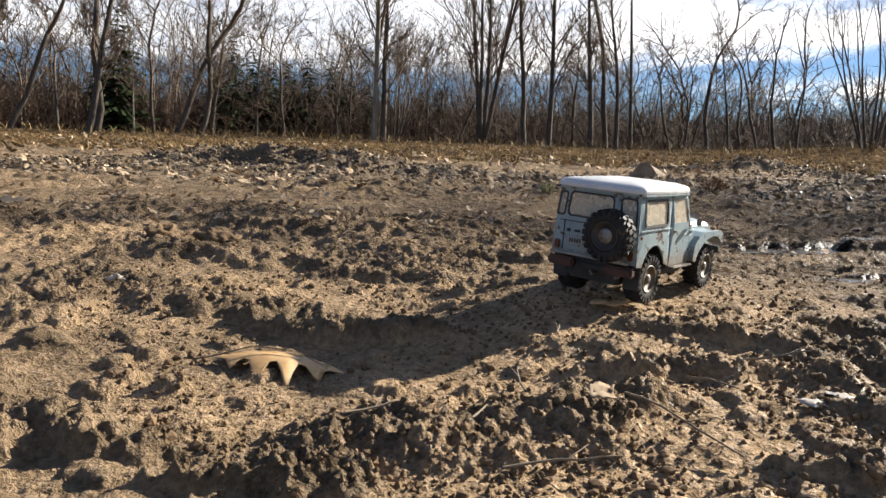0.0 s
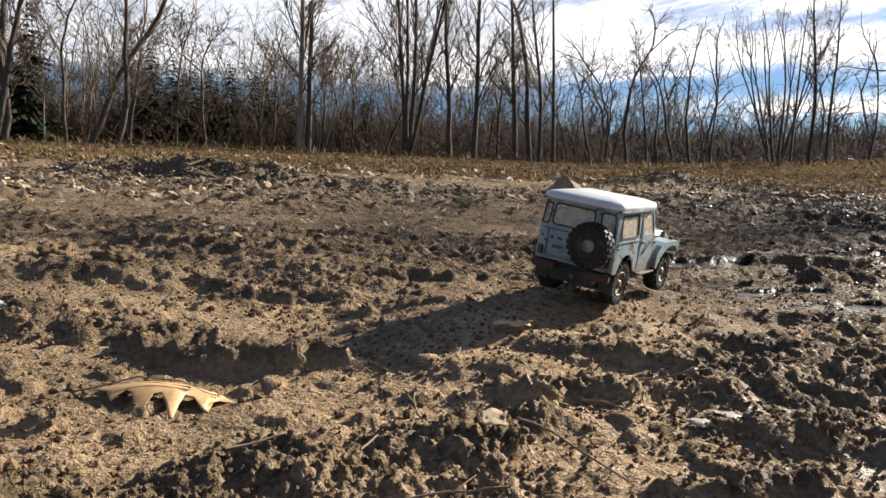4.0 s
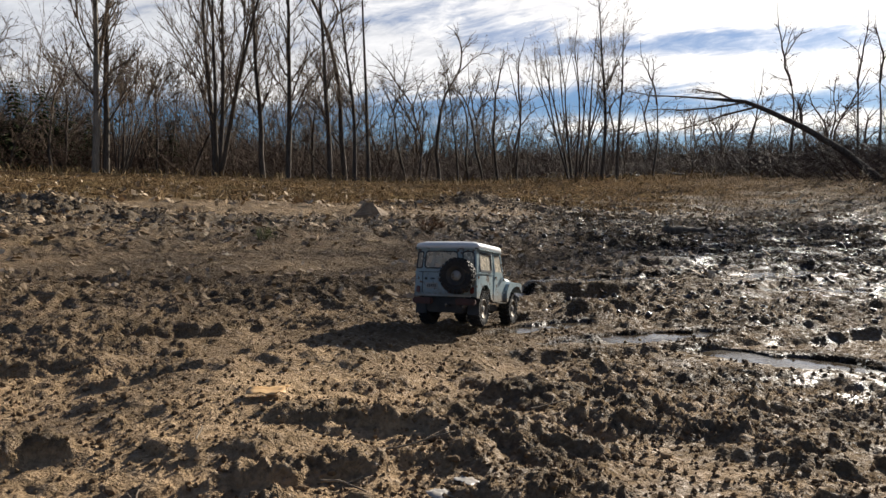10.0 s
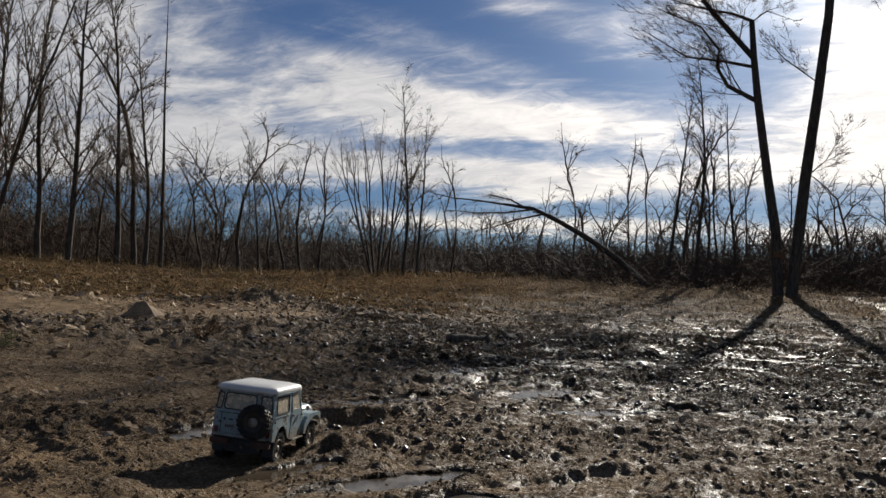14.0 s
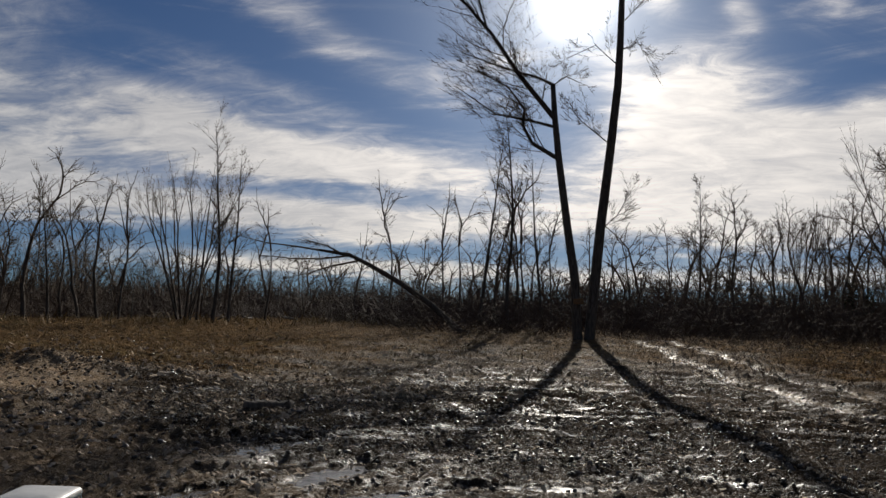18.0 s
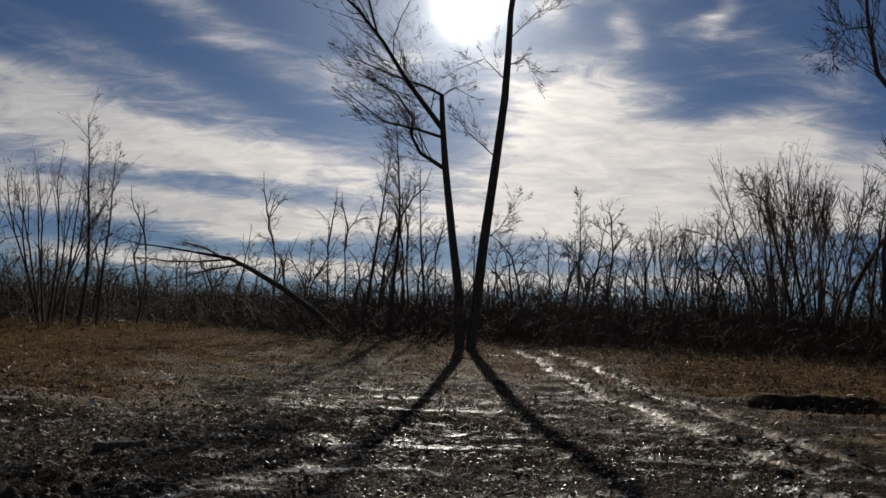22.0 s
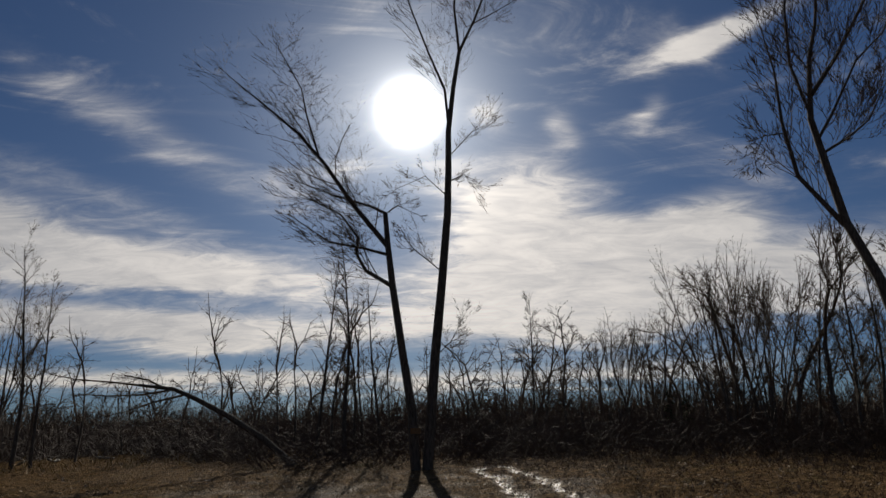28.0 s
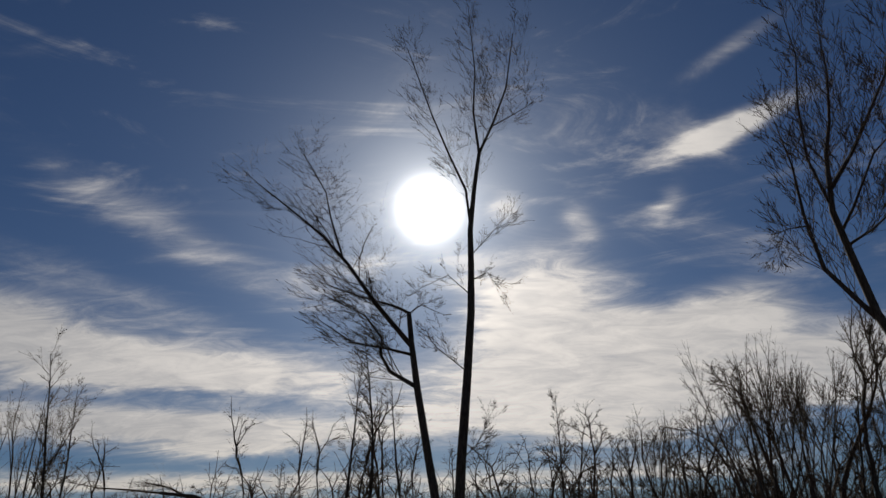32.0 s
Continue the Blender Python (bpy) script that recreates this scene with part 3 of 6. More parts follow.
# Rows of churned clods and smooth trodden places: x, y, half length, half width, turn, height.
RIDGES = [
    (-0.65, 1.84, 0.24, 0.07, 4, 0.014), (-0.43, 1.30, 0.16, 0.07, -32, 0.005), (-0.18, 1.19, 0.20, 0.05, -8, 0.006), (-0.05, 0.79, 0.13, 0.055, 0, 0.005),
    (0.16, 0.86, 0.15, 0.05, 24, 0.008), (0.46, 1.18, 0.20, 0.055, -12, 0.017), (0.66, 1.06, 0.14, 0.045, -28, 0.015), (-0.17, 0.65, 0.12, 0.045, 8, 0.006), (-0.52, 2.42, 0.36, 0.05, 2, 0.015),
    (0.12, 1.52, 0.18, 0.035, 4, 0.007), (0.80, 1.31, 0.16, 0.04, -10, 0.009), (0.86, 1.16, 0.20, 0.05, 14, 0.010), (0.30, 1.02, 0.12, 0.04, 10, 0.008), (1.62, 1.62, 0.42, 0.06, -6, 0.014),
    (-0.66, 1.42, 0.18, 0.04, -8, 0.008), (-0.40, 0.74, 0.14, 0.05, -4, 0.006), (-0.02, 1.92, 0.34, 0.06, 0, 0.008), (0.42, 0.72, 0.12, 0.04, 0, 0.008),
]
FLATS = [
    (-0.76, 1.58, 0.36, 0.085, -6, 0), (-0.04, 0.97, 0.16, 0.07, 6, 0), (-0.15, 1.47, 0.28, 0.11, 4, 0), (-0.53, 0.98, 0.14, 0.07, 0, 0), (0.18, 1.30, 0.24, 0.09, 30, 0),
    (0.58, 1.30, 0.20, 0.06, 16, 0), (0.24, 1.16, 0.06, 0.03, 0, 0), (-0.95, 2.15, 0.40, 0.10, 0, 0), (-0.38, 0.84, 0.16, 0.05, 0, 0), (0.26, 0.72, 0.14, 0.05, 10, 0),
]


def patches(x, y, rows):
    """How far a place lies on one of those patches, and the height there."""
    wx, wy = x + 0.045 * perlin(x, y, 0.13, 81) + 0.02 * perlin(x, y, 0.045, 82), y + 0.035 * perlin(x, y, 0.11, 83) + 0.015 * perlin(x, y, 0.04, 84)
    on, high = np.zeros(np.shape(x)), np.zeros(np.shape(x))
    for px, py, a, b, turn, height in rows:
        c, s = math.cos(radians(turn)), math.sin(radians(turn))
        u, v = ((wx - px) * c + (wy - py) * s) / a, ((wy - py) * c - (wx - px) * s) / b
        k = np.exp(-(u * u + v * v) ** 1.5)
        on, high = np.maximum(on, k), np.maximum(high, k * height)
    return on, high


def relief(x, y):
    """Height of the mud above the land, and masks of its surface."""
    r = np.hypot(x, y)
    grass = smooth_step(r + 1.6 * perlin(x, y, 3.0, 41) + 0.7 * perlin(x, y, 0.8, 42), 8.4, 10.4)
    turn = (x - 0.78 * y) / np.maximum(r, 0.1) + 0.16 * perlin(x, y, 2.2, 43) + 0.10 * perlin(x, y, 0.6, 44)
    limit = 0.62 + 0.30 * (1 - smooth_step(r, 12.5, 17.0))
    bare = smooth_step(turn, -0.12, 0.12) * (1 - smooth_step(turn, limit, limit + 0.14))
    grass *= 1 - 0.93 * bare * (1 - 0.92 * smooth_step(r + 6.0 * perlin(x, y, 1.6, 45) + 3.0 * perlin(x, y, 0.5, 48), 13, 20))
    wet = wet_mask(x, y)
    ruts = wheel_ruts(x, y)
    patch = perlin(x, y, 0.46, 1) + 0.50 * perlin(x, y, 0.17, 2) + 0.25 * perlin(x, y, 0.07, 30)
    churn = smooth_step(patch + 0.14 * smooth_step(r, 1.5, 2.2), -0.10, 0.46)
    row, row_height = patches(x, y, RIDGES)
    churn = np.maximum(churn * (1 - 0.92 * patches(x, y, FLATS)[0]), smooth_step(row, 0.25, 0.75))
    road = np.exp(-((y - 3.35 + 0.10 * x + 0.25 * perlin(x, y, 1.3, 85)) / 0.42) ** 4) * (1 - smooth_step(x, 0.9, 1.9))
    churn *= 1 - 0.85 * road
    near = 1 - smooth_step(r, 6.0, 13.0)
    close = 1 - smooth_step(r, 2.2, 5.0)
    wide = 1 - smooth_step(r, 16.0, 26.0)
    # untrodden ground behind the start of the walk is smoother
    round_ = np.degrees(np.arctan2(x - 0.02, y + 0.03))
    trodden = smooth_step(round_, -42.0, -36.5) * (1 - smooth_step(round_, 95.5, 101.0))
    near, close, wide = near * trodden, close * trodden, wide * trodden
    h = 0.016 * perlin(x, y, 0.55, 3) + 0.008 * perlin(x, y, 0.23, 4) + 0.012 * churn + row_height * trodden * (0.75 + 0.35 * perlin(x, y, 0.07, 86) + 0.25 * perlin(x, y, 0.03, 87))
    # clods: big, middling and small round lumps, each with crumbs on it
    wx, wy = x + 0.022 * perlin(x, y, 0.07, 9), y + 0.022 * perlin(x, y, 0.07, 10)
    big, tone = cells(wx, wy, 0.066, 5)
    clods = 0.017 * big * tone ** 2
    big, tone = cells(wx, wy, 0.034, 6)
    clods = np.maximum(clods, 0.0115 * big * tone ** 1.2)
    wx, wy = x + 0.007 * perlin(x, y, 0.022, 11), y + 0.007 * perlin(x, y, 0.022, 12)
    little, tone = cells(wx, wy, 0.018, 21)
    clods = clods + 0.0075 * little * tone * close
    flat = 1 - 0.5 * smooth_step(r, 1.5, 3.4)
    h += churn * near * flat * (clods + 0.004 * perlin(x, y, 0.045, 7))
    crumbs = (0.34 + 0.80 * churn) * close
    little, tone = cells(wx, wy, 0.0135, 36)
    h += crumbs * (0.0075 * little * tone ** 1.2 + 0.0034 * perlin(x, y, 0.014, 8) + 0.0030 * perlin(x, y, 0.0075, 14))
    stray, tone = cells(wx, wy, 0.042, 37)
    h += close * (1 - churn) * 0.016 * stray * tone ** 6
    ridge = 1 - np.abs(perlin(x + 0.3 * perlin(x, y, 0.6, 16), 2.2 * y, 0.62, 15))
    h += (0.014 + 0.020 * smooth_step(r, 1.8, 3.0)) * near * flat * np.clip(ridge - 0.70, 0, 1) / 0.30 * (1 - 0.8 * road) * np.clip(0.4 + perlin(x, y, 0.9, 17), 0, 1) * (0.7 + 0.5 * perlin(x, y, 0.09, 27) + 0.4 * perlin(x, y, 0.04, 28))
    amid = smooth_step(r, 1.5, 2.6) * (1 - smooth_step(r, 6.5, 9.5))
    h += amid * trodden * (1 - 0.85 * road) * (0.016 * np.abs(perlin(x, y, 0.055, 39)) + 0.008 * perlin(x, y, 0.032, 40))
    # coarse clods and old ruts that run out over the soaked ground
    far = smooth_step(r, 2.5, 5.0) * wide
    wx, wy = x + 0.05 * perlin(x, y, 0.2, 62), y + 0.05 * perlin(x, y, 0.2, 63)
    rough = np.clip(0.55 + 0.9 * perlin(x, y, 1.1, 64), 0.15, 1.2)
    h += far * rough * (0.024 * np.abs(perlin(wx, 1.25 * wy, 0.30, 65)) + 0.028 * np.abs(perlin(wx, wy, 0.13, 67)) + 0.030 * np.abs(perlin(x, y, 0.07, 70)))
    across = (x - 0.6) * math.cos(radians(58)) - (y - 1.0) * math.sin(radians(58))
    rut = np.sin(across * 8.0 + 2.6 * perlin(x, y, 1.6, 18)) * smooth_step(wet, 0.4, 0.9) * smooth_step(r, 1.8, 3.5) * wide
    h += 0.020 * rut * (0.6 + 0.8 * perlin(x, y, 0.7, 68))
    soaked = 0.2 * np.exp(-(((x - 0.60) / 0.30) ** 2 + ((y - 0.80) / 0.20) ** 2)) + np.exp(-(((x - 1.58) / 0.34) ** 2 + ((y - 1.30) / 0.45) ** 2)) + 0.8 * np.exp(-(((x - 2.7) / 0.7) ** 2 + ((y - 2.6) / 0.5) ** 2))
    h = h * (1 - 0.50 * np.clip(soaked, 0, 1)) + 0.012 * np.clip(soaked, 0, 1)
    h = h * (1 - 0.8 * grass) + grass * (0.05 * perlin(x, y, 1.4, 19) + 0.035 * perlin(x, y, 0.3, 20))
    h = h * (1 - 0.6 * ruts) - 0.05 * ruts
    # stony banks between mud and field, and a mound of mud by the truck's way
    heap = 0.17 * np.exp(-(((x - 3.5) / 0.75) ** 2 + ((y - 9.2) / 0.5) ** 2)) + 0.16 * np.exp(-(((x + 1.5) / 1.1) ** 2 + ((y - 6.0) / 0.34) ** 2))
    # a dug pit with an upright turf bank at its back
    back = (x - 14.55) * 0.80 + (y - 2.2) * 0.60 + 0.16 * perlin(x, y, 0.6, 38)
    long = np.exp(-(((x - 14.55) * 0.60 - (y - 2.2) * 0.80) / 1.25) ** 4)
    lip = smooth_step(back, -0.10, 0.10)
    h += long * (lip * 0.15 * np.exp(-(back / 0.8) ** 2) - (1 - lip) * 0.17 * np.exp(-(back / 0.6) ** 2))
    # the bank's shaded face, put into the colour as soaked dark mud
    pit_shade = long * np.exp(-((back + 0.22) / 0.34) ** 2)
    h += heap * (1 + 0.5 * perlin(x, y, 0.2, 22))
    h += (0.055 + 0.05 * perlin(x, y, 0.07, 47)) * np.exp(-((((x - 1.27) * 0.94 + (y - 2.05) * 0.34) / 0.16) ** 2 + (((y - 2.05) * 0.94 - (x - 1.27) * 0.34) / 0.05) ** 2))
    bank = np.exp(-(((y - 5.4 - 0.10 * x + 0.4 * perlin(x, y, 1.5, 23)) / 0.85) ** 2)) * smooth_step(x, -5.0, -2.5) * (1 - smooth_step(x, 4.0, 7.5))
    gravel = np.clip(bank + 3 * heap, 0, 1)
    h += bank * 0.045 * np.abs(perlin(x, y, 0.13, 24))
    sand = np.clip(0.62 + 0.6 * perlin(x, y, 0.7, 25) + 0.4 * perlin(x, y, 0.2, 26) - 0.75 * churn, 0, 1) * (1 - wet)
    sand *= 1 - 0.45 * smooth_step(r + 0.6 * perlin(x, y, 0.5, 29), 1.5, 3.0)
    sand = np.maximum(sand, np.clip(0.06 + 0.6 * perlin(x, y, 0.4, 46), 0, 1) * ruts * (1 - 0.5 * grass))
    c, s = math.cos(radians(34)), math.sin(radians(34))
    lengthways, ahead = (x * c - y * s), (x * s + y * c)
    film = perlin(lengthways / 5.0, ahead, 0.30, 71) + 0.7 * perlin(lengthways / 3.0, ahead, 0.11, 72) + 0.5 * perlin(x, y, 0.5, 73)
    film = smooth_step(film - 6.0 * np.maximum(h - 0.05, 0), 0.12, 0.80) * wet * (1 - grass) * (1 - 0.60 * smooth_step(r, 8, 16))
    film = np.maximum(film, 0.90 * ruts * (1 - 0.4 * grass))
    film = np.maximum(film, np.clip(2.0 * soaked, 0, 1) * smooth_step(perlin(x, y, 0.10, 74) + 0.6 * perlin(x, y, 0.035, 75), -0.05, 0.35))
    damp = 0.46 * smooth_step(y + 0.65 * x + 0.5 * perlin(x, y, 0.7, 89) + 0.3 * perlin(x, y, 0.2, 90), 1.5, 2.7) * (1 - 0.65 * smooth_step(y - 0.8 * x, 2.2, 4.0)) * (1 - grass) * (1 - ruts)
    wet = np.maximum(np.maximum(wet * (1 - grass) * (1 - 0.75 * ruts), damp), 0.38 * road * np.clip(0.7 + perlin(x, y, 0.5, 88), 0, 1))
    return h, dict(film=film, wet=np.maximum(wet, smooth_step(pit_shade, 0.1, 0.4)), grass=grass * (1 - ruts) * (1 - pit_shade), sand=sand, gravel=gravel * (1 - 0.5 * grass))


def track(x, y):
    """Height of the bed on which the truck drives, and how much it counts there."""
    px, py = x - TRACK_FROM[0], y - TRACK_FROM[1]
    s = px * TRACK_WAY[0] + py * TRACK_WAY[1]
    lat = px * TRACK_WAY[1] - py * TRACK_WAY[0]
    rows = np.array(TRUCK)
    at = (rows[:, 1] - TRACK_FROM[0]) * TRACK_WAY[0] + (rows[:, 2] - TRACK_FROM[1]) * TRACK_WAY[1]
    mid = np.interp(at, at, (rows[:, 1] - TRACK_FROM[0]) * TRACK_WAY[1] - (rows[:, 2] - TRACK_FROM[1]) * TRACK_WAY[0])
    lat = lat - np.interp(s, at, mid)
    z = np.interp(s, at, rows[:, 3]) - np.clip(lat, -0.12, 0.12) * np.tan(np.radians(np.interp(s, at, rows[:, 6])))
    z -= 0.006 * np.exp(-((np.abs(lat) - 0.085) / 0.022) ** 2)
    weight = np.exp(-(np.abs(lat) / 0.215) ** 2.6) * smooth_step(s, -0.42, 0.04) * (1 - smooth_step(s, 1.9, 2.2))
    return z, weight


def firm(x, y):
    """The ground without its puddles."""
    h, masks = relief(x, y)
    bed, weight = track(x, y)
    z = (land(x, y) + h) * (1 - weight) + (bed + 0.002 + 0.5 * (h - 0.028)) * weight
    return z, h, masks


def water_level(px, py, a, b, turn):
    """Water stands where two fifths of the ground about it lie lower."""
    t, k = np.meshgrid(np.linspace(0, 2 * np.pi, 40), np.linspace(0.2, 1.3, 14))
    u, v, c, s = a * k.ravel() * np.cos(t.ravel()), b * k.ravel() * np.sin(t.ravel()), math.cos(radians(turn)), math.sin(radians(turn))
    return float(np.percentile(firm(px + u * c - v * s, py + u * s + v * c)[0], 40))


LEVELS = [water_level(*row) for row in PUDDLES]


def surface(x, y):
    x, y = np.asarray(x, float), np.asarray(y, float)
    z, h, masks = firm(x, y)
    for (px, py, a, b, turn), water in zip(PUDDLES, LEVELS):
        c, s = math.cos(radians(turn)), math.sin(radians(turn))
        u, v = ((x - px) * c + (y - py) * s) / a, ((y - py) * c - (x - px) * s) / b
        e = u * u + v * v + 0.70 * perlin(x, y, 0.5 * b + 0.05, 51) + 0.35 * perlin(x, y, 0.2 * b + 0.02, 52)
        inside = 1 - smooth_step(e, 0.55, 1.25)
        shore = smooth_step(e, 0.85, 1.2) * (1 - smooth_step(e, 3.0, 5.0))
        z = z * (1 - shore) + np.maximum(z, water + 0.003 + 0.3 * np.abs(h)) * shore
        z = z * (1 - inside) + (water - 0.008 + 0.55 * (h - 0.028)) * inside
        masks["film"] = np.maximum(masks["film"], 0.9 * (1 - smooth_step(e, 0.9, 1.8)))
        masks["wet"] = np.maximum(masks["wet"], 1 - smooth_step(e, 0.8, 2.6))
        masks["sand"] = masks["sand"] * (1 - inside)
    return z, masks


def build_ground():
    """One sheet: rings about the start of the walk, fine where the mud lies close, out to the horizon."""
    centre = np.array([0.02, -0.03])
    fine = np.radians(np.arange(-37.0, 96.0, 0.20))
    rest = np.radians(np.arange(96.0, 323.0, 3.0))
    angles = np.r_[fine, rest]
    radii = [0.05, 0.20, 0.40, 0.55]
    while radii[-1] < 900:
        r = radii[-1]
        radii.append(r * (1.0047 if r < 4 else 1.0070 if r < 14 else 1.012 if r < 20 else 1.02 if r < 60 else 1.12))
    radii = np.array(radii)
    rr, aa = np.meshgrid(radii, angles, indexing="ij")
    x, y = centre[0] + rr * np.sin(aa), centre[1] + rr * np.cos(aa)
    z, masks = surface(x.ravel(), y.ravel())
    n, k = rr.shape
    co = np.empty((n * k + 1, 3), np.float32)
    co[:-1, 0], co[:-1, 1], co[:-1, 2] = x.ravel(), y.ravel(), z
    co[-1] = (centre[0], centre[1], float(land(*centre)))
    i, j = np.meshgrid(np.arange(n - 1), np.arange(k), indexing="ij")
    j2 = (j + 1) % k
    quads = np.stack([i * k + j, i * k + j2, (i + 1) * k + j2, (i + 1) * k + j], -1).reshape(-1, 4)[:, ::-1]
    fan = np.stack([np.full(k, n * k), (np.arange(k) + 1) % k, np.arange(k)], -1)[:, ::-1]
    loops = np.r_[quads.ravel(), fan.ravel()].astype(np.int32)
    starts = np.r_[np.arange(len(quads)) * 4, len(quads) * 4 + np.arange(k) * 3].astype(np.int32)
    me = bpy.data.meshes.new("ground")
    me.vertices.add(len(co))
    me.vertices.foreach_set("co", co.ravel())
    me.loops.add(len(loops))
    me.loops.foreach_set("vertex_index", loops)
    me.polygons.add(len(starts))
    me.polygons.foreach_set("loop_start", starts)
    me.polygons.foreach_set("use_smooth", np.ones(len(starts), bool))
    for name, values in masks.items():
        layer = me.attributes.new(name, "FLOAT", "POINT")
        layer.data.foreach_set("value", np.r_[values, values[:1]].astype(np.float32))
    me.update(calc_edges=True)
    me.validate()
    me.materials.append(M_GROUND)
    tagged(new("ground", me), "churned brown mud that gives way to dry grass field", "ground", kind="structure")


build_ground()


def rest_z(x, y):
    """The height of the built ground at one place."""
    return float(surface(np.array([x]), np.array([y]))[0][0])


def build_puddle(px, py, a, b, turn, water):
    count = 48
    bm = bmesh.new()
    ring = []
    co, si = math.cos(radians(turn)), math.sin(radians(turn))
    reach = np.linspace(0.15, 1.7, 60)
    for i in range(count):
        t = 2 * math.pi * i / count
        u, v = a * math.cos(t) * reach, b * math.sin(t) * reach
        dry = surface(px + u * co - v * si, py + u * si + v * co)[0] > water + 0.002
        wade = max((k for k in range(60) if not dry[k] and reach[k] < 1.3), default=0)
        over = [k for k in range(wade, 60) if dry[k]]
        k = reach[over[0]] + 0.03 if over else 0.9
        ring.append(bm.verts.new((a * k * math.cos(t), b * k * math.sin(t), 0)))
    bm.faces.new(ring)
    me = bpy.data.meshes.new("puddle")
    bm.to_mesh(me)
    bm.free()
    me.materials.append(M_WATER)
    ob = new("puddle", me)
    ob.matrix_world = pose(px, py, water, 0, 0, turn)
    tagged(ob, "shallow brown puddle of still water in mud", "puddle", "puddles", "structure")


for row, water in zip(PUDDLES, LEVELS):
    build_puddle(*row, water)


# ---- trees ----
class Wood:
    """Gathers tapered tubes into one mesh."""

    def __init__(self):
        self.verts, self.faces = [], []

    def tube(self, points, radii, sides=4):
        first = len(self.verts)
        n = len(points)
        for i, (p, r) in enumerate(zip(points, radii)):
            d = points[min(i + 1, n - 1)] - points[max(i - 1, 0)]
            a = d.orthogonal().normalized() if abs(d.z) > 0.9 * d.length or i == 0 else d.cross(Vector((0, 0, 1))).normalized()
            if i:
                a = (last - d * (last.dot(d) / max(d.length_squared, 1e-9)))
                a = a.normalized() if a.length > 1e-6 else d.orthogonal().normalized()
            last = a
            b = d.cross(a).normalized()
            for k in range(sides):
                t = 2 * math.pi * k / sides
                self.verts.append(p + (a * math.cos(t) + b * math.sin(t)) * r)
        for i in range(n - 1):
            for k in range(sides if sides > 2 else 1):
                k2 = (k + 1) % sides
                self.faces.append((first + i * sides + k, first + i * sides + k2, first + (i + 1) * sides + k2, first + (i + 1) * sides + k))
        if sides > 2:
            self.faces.append(tuple(first + (n - 1) * sides + k for k in range(sides)))

    def mesh(self, name, mat):
        return raw_mesh(name, self.verts, self.faces, mat)


def bent(rng, start, way, length, steps, wobble, lift):
    """A branch's line: it wanders, and turns up (lift) on its way."""
    points, p, d = [start.copy()], start.copy(), way.normalized()
    for _ in range(steps):
        d = (d + Vector((rng.gauss(0, wobble), rng.gauss(0, wobble), rng.gauss(0, wobble) + lift))).normalized()
        p = p + d * (length / steps)
        points.append(p.copy())
    return points


def along(points, t):
    f = t * (len(points) - 1)
    i = min(int(f), len(points) - 2)
    return points[i].lerp(points[i + 1], f - i), (points[i + 1] - points[i]).normalized()


def fork(wood, rng, p, d, left, r, angle, level, wobble=0.06, lift=0.03, shoots=2, thin=0.0070):
    """A limb that forks again and again, thinner each time, with fine shoots along it."""
    seg = left * rng.uniform(0.24, 0.40) if level else left
    line = bent(rng, p, d, seg, 3 if r > 0.035 else 2 if level else 1, wobble, lift)
    r, end, n = max(r, thin), max(r * (0.80 if level else 0.30), 0.55 * thin), len(line) - 1
    wood.tube(line, [r + (end - r) * i / n for i in range(n + 1)], 6 if r > 0.07 else 4 if r > 0.030 else 3 if r > 0.014 else 2)
    for _ in range(shoots):
        q, on = along(line, rng.uniform(0.15, 0.98))
        side = Vector((rng.gauss(0, 1), rng.gauss(0, 1), rng.gauss(0, 0.6))).normalized()
        size = left * rng.uniform(0.10, 0.26)
        twig = bent(rng, q, on * 0.85 + side * 0.75, size, 2, 0.10, lift)
        k = min(max(0.30 * r, thin), 2.2 * thin)
        wood.tube(twig, [k, 0.75 * k, 0.4 * k], 2)
        for _ in range(1 if thin > 0.007 else 2):
            q, on = along(twig, rng.uniform(0.2, 0.8))
            side = Vector((rng.gauss(0, 1), rng.gauss(0, 1), rng.gauss(0, 0.6))).normalized()
            wood.tube([q, q + (on * 0.9 + side * 0.6) * size * rng.uniform(0.35, 0.6)], [0.8 * k, 0.4 * k], 2)
    if level:
        d = (line[-1] - line[-2]).normalized()
        side = Vector((rng.gauss(0, 1), rng.gauss(0, 1), rng.gauss(0, 0.3)))
        side = (side - d * side.dot(d)).normalized()
        across = d.cross(side)
        turns = [(side, angle * rng.uniform(0.25, 0.65), 1.0, 0.78), (-side, angle * rng.uniform(0.8, 1.3), rng.uniform(0.60, 0.92), 0.58)]
        if rng.random() < 0.30:
            turns.append((across, angle * rng.uniform(0.7, 1.3), rng.uniform(0.5, 0.85), 0.55))
        for way, tilt, share, thick in turns:
            fork(wood, rng, line[-1], d * math.cos(tilt) + way * math.sin(tilt), (left - seg) * share, r * thick, angle, level - 1, wobble, lift, shoots, thin)


